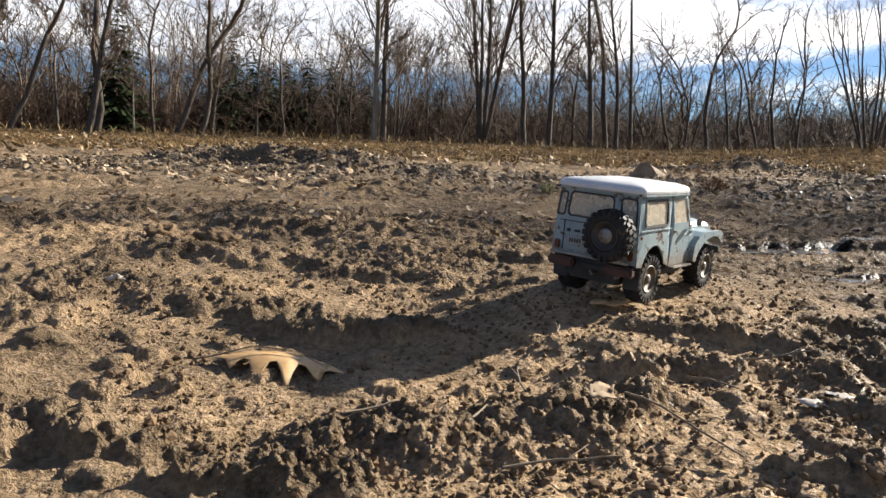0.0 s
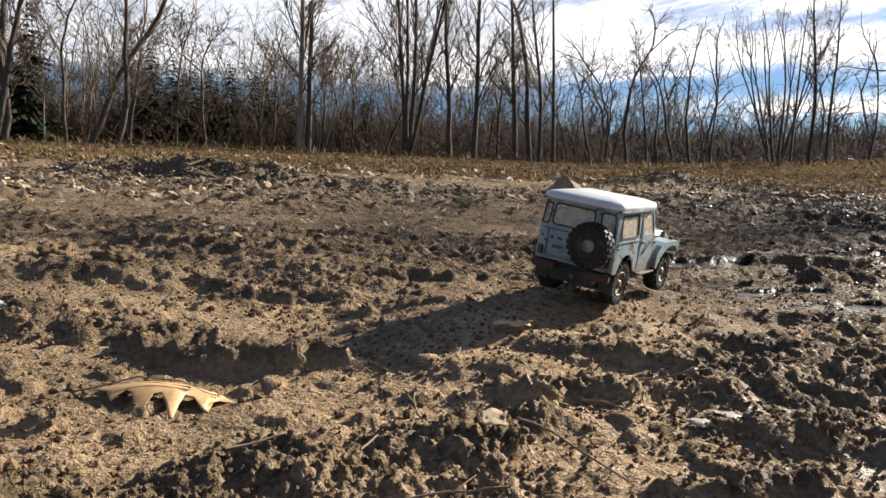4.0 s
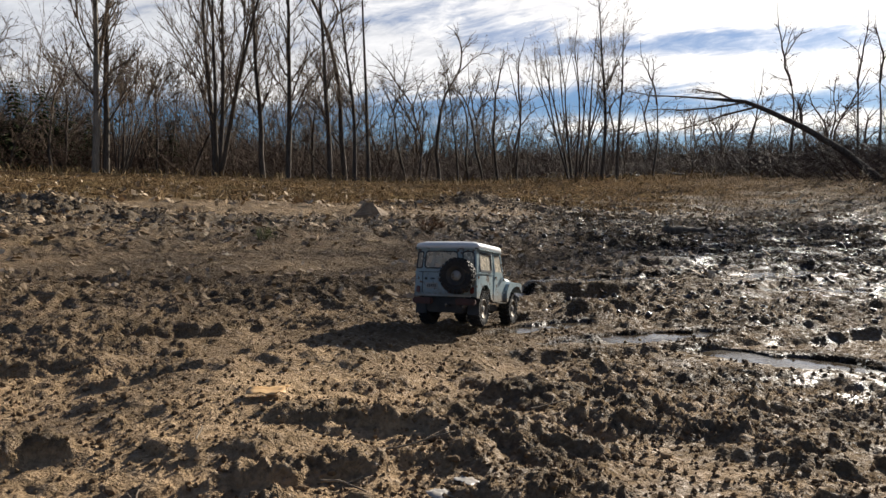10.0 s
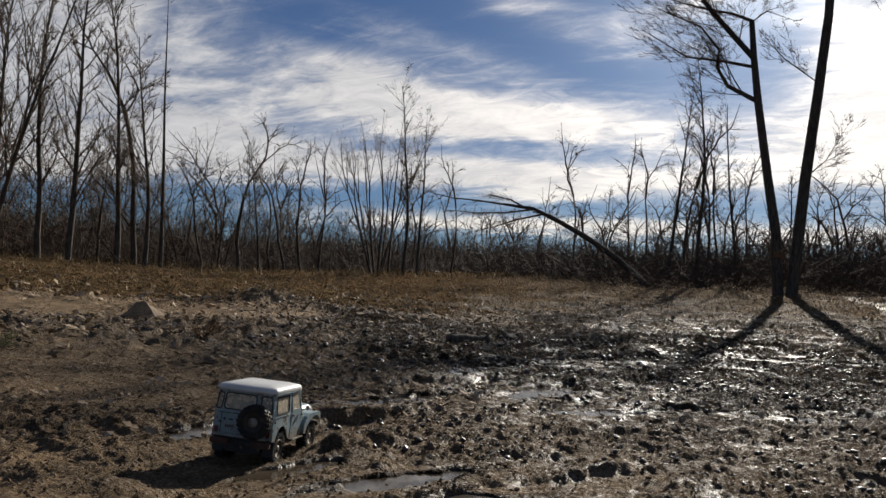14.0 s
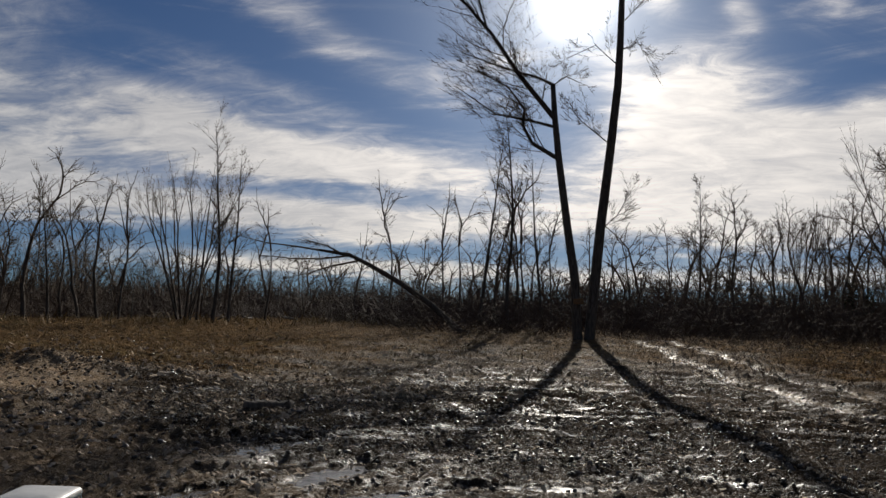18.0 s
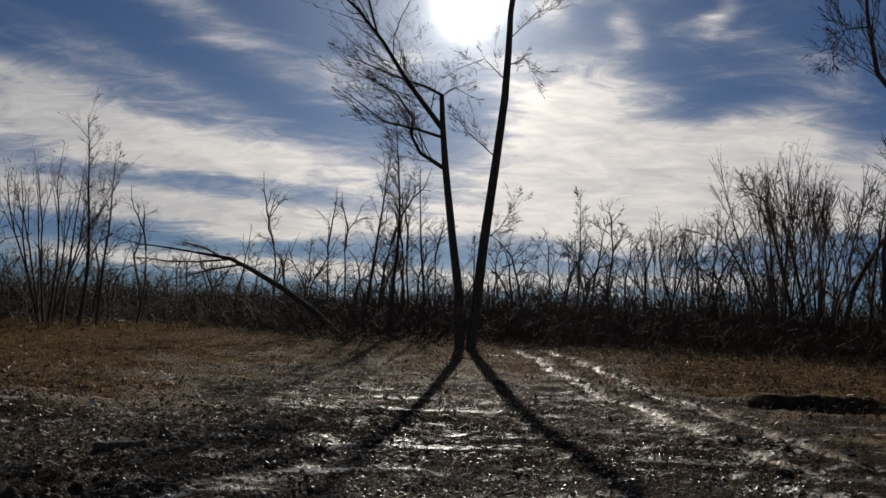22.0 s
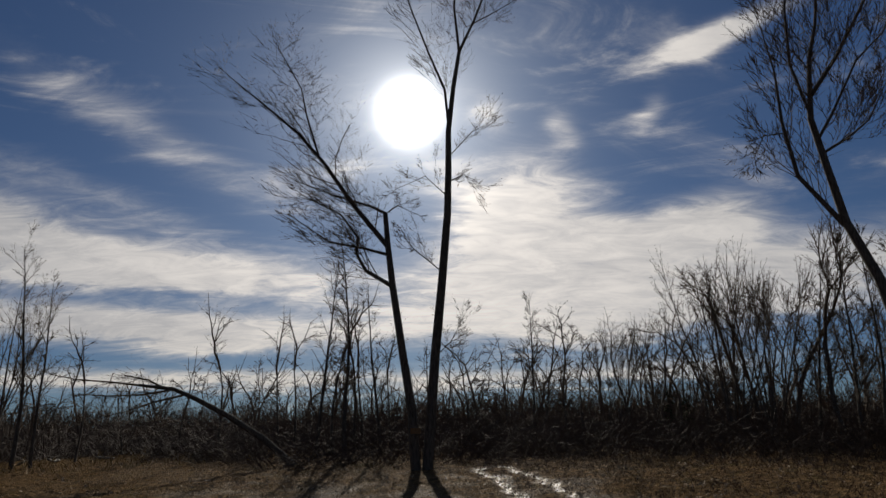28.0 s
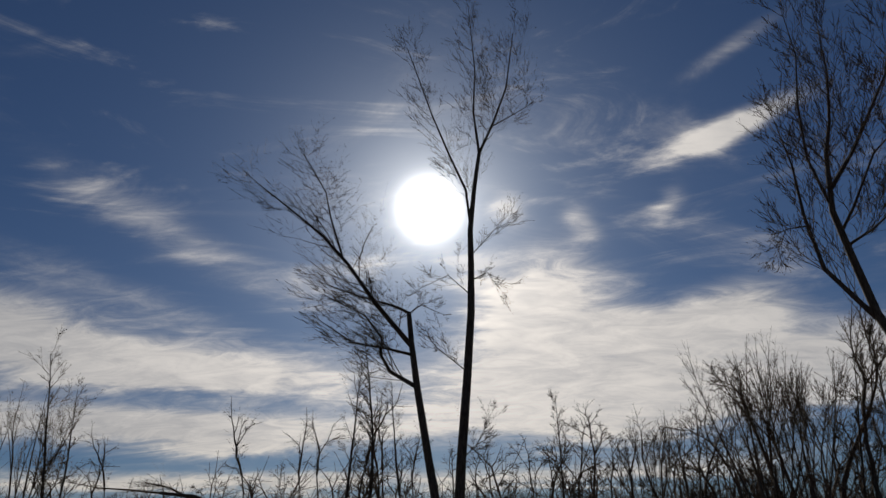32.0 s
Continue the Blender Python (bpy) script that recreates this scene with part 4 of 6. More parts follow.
def boughs(wood, rng, points, count, length, radius, spread, level, low=0.2, wobble=0.08, lift=0.05, shoots=2, thin=0.0070, taper=0.55):
    """Forking side branches along a limb, shorter towards its end."""
    for k in range(count):
        t = min(0.99, low + (1 - low) * (k + rng.random()) / count)
        p, d = along(points, t)
        side = Vector((rng.gauss(0, 1), rng.gauss(0, 1), rng.gauss(0, 0.3)))
        side = (side - d * side.dot(d)).normalized()
        tilt = spread * rng.uniform(0.7, 1.3)
        size = length * rng.uniform(0.45, 1.15) * (1.1 - taper * t)
        fork(wood, rng, p, d * math.cos(tilt) + side * math.sin(tilt), size, radius * rng.uniform(0.6, 1.1) * (1.1 - 0.6 * t), 0.42, level, wobble, lift, shoots, thin)


def stem_of(wood, rng, start, way, height, radius, lift=0.06, wobble=0.05, steps=9, sides=6):
    line = bent(rng, start, way, height, steps, wobble, lift)
    wood.tube(line, [radius * (1 - 0.88 * (i / steps) ** 0.9) for i in range(steps + 1)], sides)
    return line


TREE_LABELS = {
    "vase": "bare tree with several grey stems that fork upward",
    "fan": "bare shrubby tree with a fan of fine upright stems",
    "spire": "tall straight bare tree with short rising branches",
    "round": "bare tree with a rounded crown of fine twigs",
    "crook": "bare tree with a crooked trunk and bent limbs",
    "birch": "tall bare tree with pale bark on its trunk",
    "thin": "slim bare sapling with a forked top",
    "pole": "thin straight almost limbless trunk",
    "snag": "dead broken trunk without branches",
}


def build_tree(azimuth, distance, top, kind, seed, lean=0.0):
    """A bare tree on the ring of woods: degrees clockwise from +y, metres off, degrees up to its top."""
    rng = random.Random(seed)
    x, y = distance * math.sin(radians(azimuth)), distance * math.cos(radians(azimuth))
    z = float(land(x, y)) - 0.15
    height = (distance * math.tan(radians(top)) + (0.4 if azimuth < 45 else 1.1) - z) * (1.0 if kind in ("spire", "birch", "pole", "snag") else 1.17)
    tree = empty("tree", pose(x, y, z), TREE_LABELS[kind], "tree", "bare trees at the field's edge")
    out = Vector((math.cos(radians(azimuth)), -math.sin(radians(azimuth)), 0))
    up = (Vector((0, 0, 1)) + out * math.tan(radians(lean))).normalized()
    trunk, crown = Wood(), Wood()
    foot = Vector()
    if kind == "vase":
        for k in range(4):
            a = 6.28 * (k + rng.random()) / 4
            way = (up + Vector((math.cos(a), math.sin(a), 0)) * rng.uniform(0.10, 0.40)).normalized()
            r = height * rng.uniform(0.0055, 0.0080)
            stem = stem_of(trunk, rng, Vector((0.14 * math.cos(a), 0.14 * math.sin(a), 0)), way, height * rng.uniform(0.68, 0.84), r, 0.07, 0.055, 9, 7)
            boughs(crown, rng, stem, 13, height * 0.36, 0.46 * r, 0.50, 4, 0.14, 0.06, 0.09, 2, 0.0105, 0.45)
    elif kind == "fan":
        for k in range(11):
            a = rng.uniform(0, 6.28)
            way = (up + Vector((math.cos(a), math.sin(a), 0)) * rng.uniform(0.03, 0.42)).normalized()
            stem = bent(rng, Vector((0.2 * math.cos(a), 0.2 * math.sin(a), 0)), way, height * rng.uniform(0.20, 0.34), 3, 0.03, 0.05)
            r = height * rng.uniform(0.0038, 0.0060)
            trunk.tube(stem, [r * (1.2 - 0.1 * i) for i in range(4)], 5)
            fork(crown, rng, stem[-1], (stem[-1] - stem[-2]).normalized(), height * rng.uniform(0.52, 0.74), 0.85 * r, 0.24, 4, 0.04, 0.04, 4, 0.0095)
    elif kind == "round":
        stem = bent(rng, foot, up, height * rng.uniform(0.22, 0.36), 4, 0.05, 0.03)
        r = height * 0.0095
        trunk.tube(stem, [r * (1.2 - 0.08 * i) for i in range(5)], 7)
        fork(crown, rng, stem[-1], (stem[-1] - stem[-2]).normalized(), height * 0.74, 0.90 * r, 0.60, 6, 0.10, 0.02, 3, 0.0120)
        boughs(crown, rng, stem, 5, height * 0.42, 0.50 * r, 0.9, 4, 0.40, 0.09, 0.06, 3, 0.0120)
    elif kind == "crook":
        stem = bent(rng, foot, up, height * 0.42, 5, 0.12, 0.03)
        r = height * 0.0092
        trunk.tube(stem, [r * (1.2 - 0.06 * i) for i in range(6)], 6)
        fork(crown, rng, stem[-1], (stem[-1] - stem[-2]).normalized(), height * 0.62, 0.88 * r, 0.50, 5, 0.12, 0.03, 4, 0.0095)
        boughs(crown, rng, stem, 9, height * 0.30, 0.40 * r, 0.85, 3, 0.25, 0.12, 0.06, 4, 0.0095)
    elif kind in ("spire", "birch"):
        line = stem_of(trunk, rng, foot, up, height, height * 0.0108, 0.02, 0.036, 11, 7)
        boughs(crown, rng, line, 30, height * 0.28, height * 0.0036, 0.60, 3, 0.16, 0.09, 0.07, 3, 0.0105)
        if kind == "birch":
            fork(crown, rng, line[3], (up + out * 0.12).normalized(), height * 0.68, height * 0.0055, 0.25, 5, 0.04, 0.05, 4, 0.0095)
    elif kind == "thin":
        line = stem_of(trunk, rng, foot, up, height * 0.66, height * 0.0092, 0.02, 0.06, 7, 5)
        fork(crown, rng, line[-3], (line[-1] - line[-3]).normalized(), height * 0.44, height * 0.0062, 0.50, 4, 0.12, 0.02, 4, 0.0105)
        boughs(crown, rng, line, 14, height * 0.20, height * 0.0026, 0.8, 2, 0.30, 0.12, 0.04, 4, 0.0095)
    else:
        line = stem_of(trunk, rng, foot, up, height, height * 0.0066 + 0.02, 0.01, 0.010, 8, 6)
        boughs(crown, rng, line, 9 if kind == "pole" else 3, height * 0.09, 0.012, 0.9, 1, 0.45)
    part("trunk", trunk.mesh("trunk", M_PALE if kind == "birch" or (kind == "pole" and azimuth < 0) else M_BARK), None, tree)
    part("crown", crown.mesh("crown", M_TWIG), None, tree)
    return tree


# azimuth, distance, top in degrees, kind, lean
EDGE_TREES = [
    (-36.5, 28, 17, "round", 8), (-33.8, 27, 20, "crook", 28), (-31.5, 29, 15, "crook", 16), (-28.5, 33, 9, "round", 0), (-26.7, 31, 22, "spire", 8), (-26.2, 31.5, 19, "crook", 9),
    (-23.8, 33, 7, "pole", 0), (-22.5, 35, 12, "round", 4), (-21.1, 34, 18, "crook", 16), (-19.4, 33, 17, "crook", 14), (-18.6, 36, 12, "round", 6), (-15.5, 35, 9.8, "crook", 2),
    (-13.5, 35, 10.4, "round", 1), (-12.2, 38, 8.5, "crook", 0), (-9.6, 36, 9.5, "crook", -3), (-8.8, 38, 8.6, "round", 0), (-6.9, 34, 24, "birch", 1), (-6.2, 34, 22, "spire", 0),
    (-5.3, 35, 9.8, "fan", 3), (-3.0, 38, 8, "round", 0), (1.2, 34, 23, "vase", 1), (-0.5, 38, 9, "crook", 0), (4.4, 34, 21, "spire", -2), (6.2, 33, 22, "spire", 0), (8.0, 38, 10, "round", 0),
    (9.3, 33, 20.5, "spire", -3), (10.4, 34, 17.0, "round", -2), (11.1, 33, 18, "spire", -2), (12.2, 33, 20, "pole", -3), (9.9, 32.5, 6.2, "snag", -42),
    (14.9, 37, 8.8, "crook", 0), (16.0, 37, 8.3, "round", 0), (17.5, 36, 12.6, "crook", 1), (18.9, 36, 10.8, "spire", 0), (19.7, 37, 9.0, "crook", -5), (20.8, 36, 9.8, "crook", -8),
    (22.0, 36, 10.0, "crook", -6), (23.3, 35, 11.5, "thin", -2), (24.1, 36, 4.6, "snag", 0), (27.6, 34, 12.6, "fan", -4), (28.5, 34, 13.2, "pole", 1), (29.6, 33, 16.0, "spire", 4),
    (30.7, 33, 13.6, "spire", 1), (33.2, 34, 11.5, "thin", 0), (36.0, 37, 7.0, "thin", 0), (39.5, 37, 7.5, "round", 0), (42.4, 33, 13.2, "thin", -2), (44.5, 36, 8.5, "round", 0),
    (46.5, 33, 11.2, "thin", 0), (47.6, 33, 12.0, "thin", 0), (49.2, 31, 15.5, "spire", -1), (50.2, 31, 13.5, "thin", 0), (51.3, 29, 17.5, "spire", -4), (51.9, 31, 13.0, "thin", -1),
    (52.6, 31, 12.8, "thin", 0), (53.8, 30, 13.4, "spire", -1), (54.6, 31, 11.0, "thin", 0), (57.2, 33, 9.0, "thin", 0), (58.5, 35, 8.0, "round", 0), (60.3, 36, 8.4, "crook", -3),
    (62.9, 37, 9.2, "round", 0), (64.9, 36, 11.8, "spire", 0), (65.7, 37, 10.4, "round", 0), (67.3, 36, 10.4, "round", 0), (68.6, 36, 9.4, "round", 0), (70.9, 36, 9.6, "fan", 0),
    (72.0, 36, 9.8, "crook", 2), (74.2, 35, 9.8, "crook", -2), (75.3, 36, 9.0, "round", 0), (77.0, 34, 11.2, "round", -2), (78.8, 33, 13.4, "fan", 0), (79.6, 33.5, 13.0, "round", 0),
    (80.4, 34, 12.4, "round", -1), (81.2, 33, 12.6, "fan", 1), (82.4, 32, 14.9, "crook", 6), (84.0, 32, 13.0, "spire", 1), (85.3, 31, 14.6, "crook", 0), (86.4, 31, 13.8, "spire", 0),
    (87.8, 31, 14.5, "spire", 0), (89.5, 31, 15.0, "crook", 0), (92.5, 32, 15.0, "vase", 0), (96.0, 31, 14.0, "round", 0),
]
for number, (azimuth, distance, top, kind, lean) in enumerate(EDGE_TREES):
    build_tree(azimuth, distance, top, kind, 100 + number, lean)


def limb(wood, frame_of, pairs, r0, r1, sides=7):
    """A fitted limb: points across and up in the tree's own upright plane."""
    points = [frame_of(u, h) for u, h in pairs]
    n = len(points) - 1
    wood.tube(points, [r0 + (r1 - r0) * i / n for i in range(n + 1)], sides)
    return points


def build_twin_trunk_tree():
    """The great forked tree at the field's edge, against the sun."""
    az, far = radians(56.0), 23.0
    x, y = 0.5 + far * math.sin(az), -0.1 + far * math.cos(az)
    z = float(land(x, y))
    tree = empty("tree", pose(x, y, z), "great bare tree with two leaning trunks from one foot", "tree")
    rng = random.Random(5)
    across = Vector((math.cos(az), -math.sin(az), 0))
    deep = Vector((math.sin(az), math.cos(az), 0))

    def frame_of(u, h):
        return across * u + Vector((0, 0, h - z)) + deep * (0.10 * math.sin(1.7 * h + u))

    limbs = [
        ("trunk", [(-0.05, z - 0.3), (-0.12, 1.3), (-0.20, 2.84), (-0.46, 4.5), (-0.77, 6.69), (-0.92, 8.06), (-1.0, 9.11)], 0.172, 0.078, 0, 0),
        ("trunk", [(0.20, z - 0.3), (0.25, 1.3), (0.52, 4.48), (0.78, 6.81), (1.0, 9.02), (1.07, 10.6), (1.10, 11.94), (1.29, 13.41), (1.54, 14.93)], 0.178, 0.064, 0, 0),
        ("limb", [(-0.92, 7.97), (-2.05, 9.42), (-2.98, 10.82), (-3.85, 11.85), (-4.91, 12.81), (-5.9, 13.67)], 0.10, 0.018, 22, 1.9),
        ("limb", [(-3.18, 11.12), (-3.58, 12.46), (-3.8, 13.52), (-4.61, 15.06)], 0.045, 0.012, 18, 1.5),
        ("limb", [(-1.0, 9.11), (-1.5, 9.37), (-2.6, 9.72), (-3.89, 10.24)], 0.06, 0.012, 18, 1.5),
        ("limb", [(-0.84, 6.69), (-1.6, 7.16), (-1.9, 7.72), (-1.87, 8.28), (-2.41, 9.05), (-3.51, 9.65)], 0.085, 0.012, 20, 1.5),
        ("limb", [(-0.92, 7.69), (-1.69, 7.9), (-2.76, 8.11), (-3.85, 8.89)], 0.06, 0.012, 18, 1.4),
        ("limb", [(1.54, 14.93), (2.08, 16.04), (2.66, 17.66), (3.05, 20.0)], 0.07, 0.014, 13, 1.6),
        ("limb", [(1.11, 12.15), (1.0, 13.41), (0.46, 14.95), (-0.09, 16.55), (-0.58, 18.2), (-0.96, 19.6)], 0.06, 0.012, 20, 1.5),
        ("limb", [(1.54, 14.93), (1.40, 16.52), (1.55, 18.4), (1.44, 21.0)], 0.06, 0.012, 20, 1.5),
        ("limb", [(2.0, 15.9), (2.7, 16.3), (3.5, 16.9)], 0.03, 0.010, 7, 1.0),
        ("limb", [(1.0, 9.6), (0.3, 10.3), (-0.6, 9.9)], 0.022, 0.008, 6, 0.9),
        ("limb", [(1.05, 11.0), (1.9, 11.9), (2.3, 12.1)], 0.022, 0.008, 6, 0.9),
        ("limb", [(1.0, 10.1), (1.6, 10.4), (1.9, 9.9)], 0.020, 0.008, 5, 0.8),
        ("limb", [(0.7, 7.2), (-0.1, 7.9), (-0.5, 8.4)], 0.022, 0.008, 7, 0.8),
        ("limb", [(-0.98, 9.1), (-0.6, 9.35), (-0.1, 9.1)], 0.025, 0.009, 5, 0.7),
        ("limb", [(0.45, 4.4), (1.0, 4.9), (1.4, 5.6)], 0.020, 0.007, 6, 0.8),
    ]
    twigs = Wood()
    for name, pairs, r0, r1, count, length in limbs:
        wood = Wood()
        points = limb(wood, frame_of, pairs, r0 * (1.0 if name == "trunk" else 0.85), r1, 9 if name == "trunk" else 6)
        part(name, wood.mesh(name, M_BARK), None, tree)
        if count:
            boughs(twigs, rng, points, int(2.1 * count), length * 1.65, max(r0 * 0.22, 0.013), 0.70, 3, 0.06, 0.13, 0.11, 2, 0.0090, 0.30)
            fork(twigs, rng, points[-1], (points[-1] - points[-2]).normalized(), 0.8 * length, r1, 0.4, 4, 0.08, 0.04, 2, 0.0080)
    part("crown", twigs.mesh("crown", M_TWIG), None, tree)
    tag = bmesh.new()
    bmesh.ops.create_cube(tag, size=1, matrix=Matrix.Translation(frame_of(-0.10, 2.25) - deep * 0.26) @ pose(0, 0, 0, 0, 0, -56) @ Matrix.Diagonal((0.30, 0.02, 0.16, 1)))
    part("tag", tag, M_TAG, tree, "orange board nailed to the trunk")


def build_right_tree():
    az, far = radians(88.5), 23.0
    x, y = 0.5 + far * math.sin(az), -0.1 + far * math.cos(az)
    z = float(land(x, y))
    tree = empty("tree", pose(x, y, z), "tall bare tree leaning over the clearing with forked limbs", "tree")
    rng = random.Random(8)
    across = Vector((math.cos(az), -math.sin(az), 0))
    deep = Vector((math.sin(az), math.cos(az), 0))

    def spot(a, e):
        """A point by azimuth and height in degrees, as seen from the clearing."""
        return across * (far * math.tan(radians(a) - az)) + Vector((0, 0, 1.5 + far * math.tan(radians(e)) - z)) + deep * (0.15 * math.sin(e))

    limbs = [
        ("trunk", [(90.5, -3.5), (90.0, 2.0), (89.4, 6.5), (88.7, 10.6), (87.3, 14.8), (86.7, 18.7), (86.2, 22.0), (86.4, 23.2)], 0.18, 0.075, 0, 0),
        ("limb", [(87.2, 14.6), (84.8, 18.3), (84.3, 22.2), (84.3, 25.7), (83.8, 29.0)], 0.085, 0.014, 18, 1.6),
        ("limb", [(86.4, 23.2), (86.7, 25.9), (87.5, 28.0), (88.2, 31.0), (88.4, 34.5)], 0.080, 0.014, 18, 1.7),
        ("limb", [(86.5, 23.4), (88.4, 25.6), (90.5, 28.2), (91.8, 29.7), (92.8, 32.5)], 0.070, 0.014, 17, 1.6),
        ("limb", [(86.2, 22.4), (85.4, 26.0), (85.7, 29.5), (86.4, 33.0), (86.2, 36.0)], 0.055, 0.012, 18, 1.5),
        ("limb", [(86.5, 19.6), (88.4, 20.4), (89.8, 21.2), (91.4, 23.4)], 0.045, 0.011, 13, 1.3),
        ("limb", [(86.4, 20.6), (87.6, 22.0), (89.7, 25.1), (91.7, 26.6), (93.5, 29.0)], 0.050, 0.011, 15, 1.4),
        ("limb", [(84.3, 21.5), (82.9, 21.6), (82.0, 20.2)], 0.025, 0.008, 9, 0.9),
    ]
    twigs = Wood()
    for name, pairs, r0, r1, count, length in limbs:
        wood = Wood()
        points = [spot(*p) for p in pairs]
        n = len(points) - 1
        wood.tube(points, [r0 + (r1 - r0) * i / n for i in range(n + 1)], 8 if name == "trunk" else 6)
        part(name, wood.mesh(name, M_BARK), None, tree)
        if count:
            boughs(twigs, rng, points, int(2.1 * count), length * 1.65, max(r0 * 0.22, 0.013), 0.70, 3, 0.06, 0.13, 0.11, 2, 0.0090, 0.30)
            fork(twigs, rng, points[-1], (points[-1] - points[-2]).normalized(), 0.8 * length, r1, 0.4, 4, 0.08, 0.04, 2, 0.0080)
    part("crown", twigs.mesh("crown", M_TWIG), None, tree)


def build_fallen_tree():
    """A broken trunk that leans down from its stump, its dead crown hanging to the other side."""
    far = 27.0
    az0 = radians(48.0)
    x, y = far * math.sin(az0), far * math.cos(az0)
    z = float(land(x, y))
    tree = empty("fallen_tree", pose(x, y, z), "dead leaning trunk with its bare crown drooping to the ground", "fallen tree")
    rng = random.Random(12)

    def spot(a, e):
        v = Vector((far * math.sin(radians(a)), far * math.cos(radians(a)), 0.6 + far * math.tan(radians(e))))
        return v - Vector((x, y, z))

    trunk, crown = Wood(), Wood()
    line = [spot(*p) for p in ((48.6, 0.4), (48.0, 1.4), (45.6, 3.45), (43.2, 5.0), (40.9, 6.2), (39.3, 6.9), (37.0, 7.15))]
    trunk.tube(line, [0.135, 0.125, 0.110, 0.095, 0.080, 0.065, 0.045], 7)
    for ends in (((37.4, 7.1), (35.2, 7.33), (33.1, 7.45), (31.2, 7.8)), ((39.3, 6.85), (37.2, 6.5), (35.0, 6.4), (33.2, 6.5)), ((40.0, 6.5), (38.0, 6.0), (36.4, 5.4), (34.9, 5.0)), ((38.8, 6.9), (37.6, 7.5), (36.0, 7.8))):
        points = [spot(*p) for p in ends]
        crown.tube(points, [0.040, 0.030, 0.020, 0.009][: len(points)], 5)
        boughs(crown, rng, points, 9, 1.6, 0.012, 0.5, 2, 0.15, 0.09, -0.01)
    part("trunk", trunk.mesh("trunk", M_BARK), None, tree)
    part("crown", crown.mesh("crown", M_TWIG), None, tree)


build_twin_trunk_tree()
build_right_tree()
build_fallen_tree()


def build_conifer(azimuth, distance, top, seed):
    rng = random.Random(seed)
    x, y = distance * math.sin(radians(azimuth)), distance * math.cos(radians(azimuth))
    z = float(land(x, y)) - 0.1
    height = distance * math.tan(radians(top)) + 1.0 - z
    tree = empty("conifer", pose(x, y, z), "dark green spruce among the bare trees", "conifer", "spruces in the woods")
    trunk = Wood()
    stem_of(trunk, rng, Vector(), Vector((0, 0, 1)), height, height * 0.012, 0.02, 0.005, 6, 6)
    part("trunk", trunk.mesh("trunk", M_BARK), None, tree)
    verts, faces = [], []
    tiers = 26
    for i in range(tiers):
        h = height * (0.10 + 0.90 * i / tiers)
        reach = height * 0.20 * (1 - i / tiers) ** 0.85 + 0.12
        for k in range(max(5, int(13 * (1 - i / tiers)))):
            a = rng.uniform(0, 6.28)
            long_ = reach * rng.uniform(0.65, 1.15)
            droop = rng.uniform(0.15, 0.45)
            d, s = Vector((math.cos(a), math.sin(a), -droop)), Vector((-math.sin(a), math.cos(a), 0))
            for m in range(4):
                c = Vector((0, 0, h)) + d * long_ * (0.25 + 0.25 * m)
                w = long_ * 0.30 * (1.1 - 0.22 * m) * rng.uniform(0.6, 1.2)
                e = d.normalized() * long_ * 0.22
                hang = Vector((0, 0, -0.5 * w))
                base = len(verts)
                verts += [c - e * 0.4, c + s * w + e + hang, c + e * 1.6, c - s * w + e + hang]
                faces += [(base, base + 1, base + 2), (base, base + 2, base + 3)]
    part("crown", raw_mesh("crown", verts, faces, M_NEEDLE, False), None, tree)


for number, (azimuth, distance, top) in enumerate([(-17.1, 38.5, 7.6), (-15.7, 40, 6.9), (-14.3, 39, 5.9), (-11.8, 40, 6.7), (-10.2, 41, 6.5), (-12.8, 39.5, 5.6), (-18.4, 40, 5.8), (-2.2, 42, 5.0), (-26, 44, 5.6), (74.5, 37, 5.5), (75.6, 39, 4.7), (-3.4, 43, 4.8), (-13.4, 40.5, 6.2), (-24.7, 37, 9.4), (-8.7, 41, 5.2), (-15.0, 41, 5.6), (-7.4, 42, 4.8), (-9.4, 43, 5.9)]):
    build_conifer(azimuth, distance, top, 300 + number)


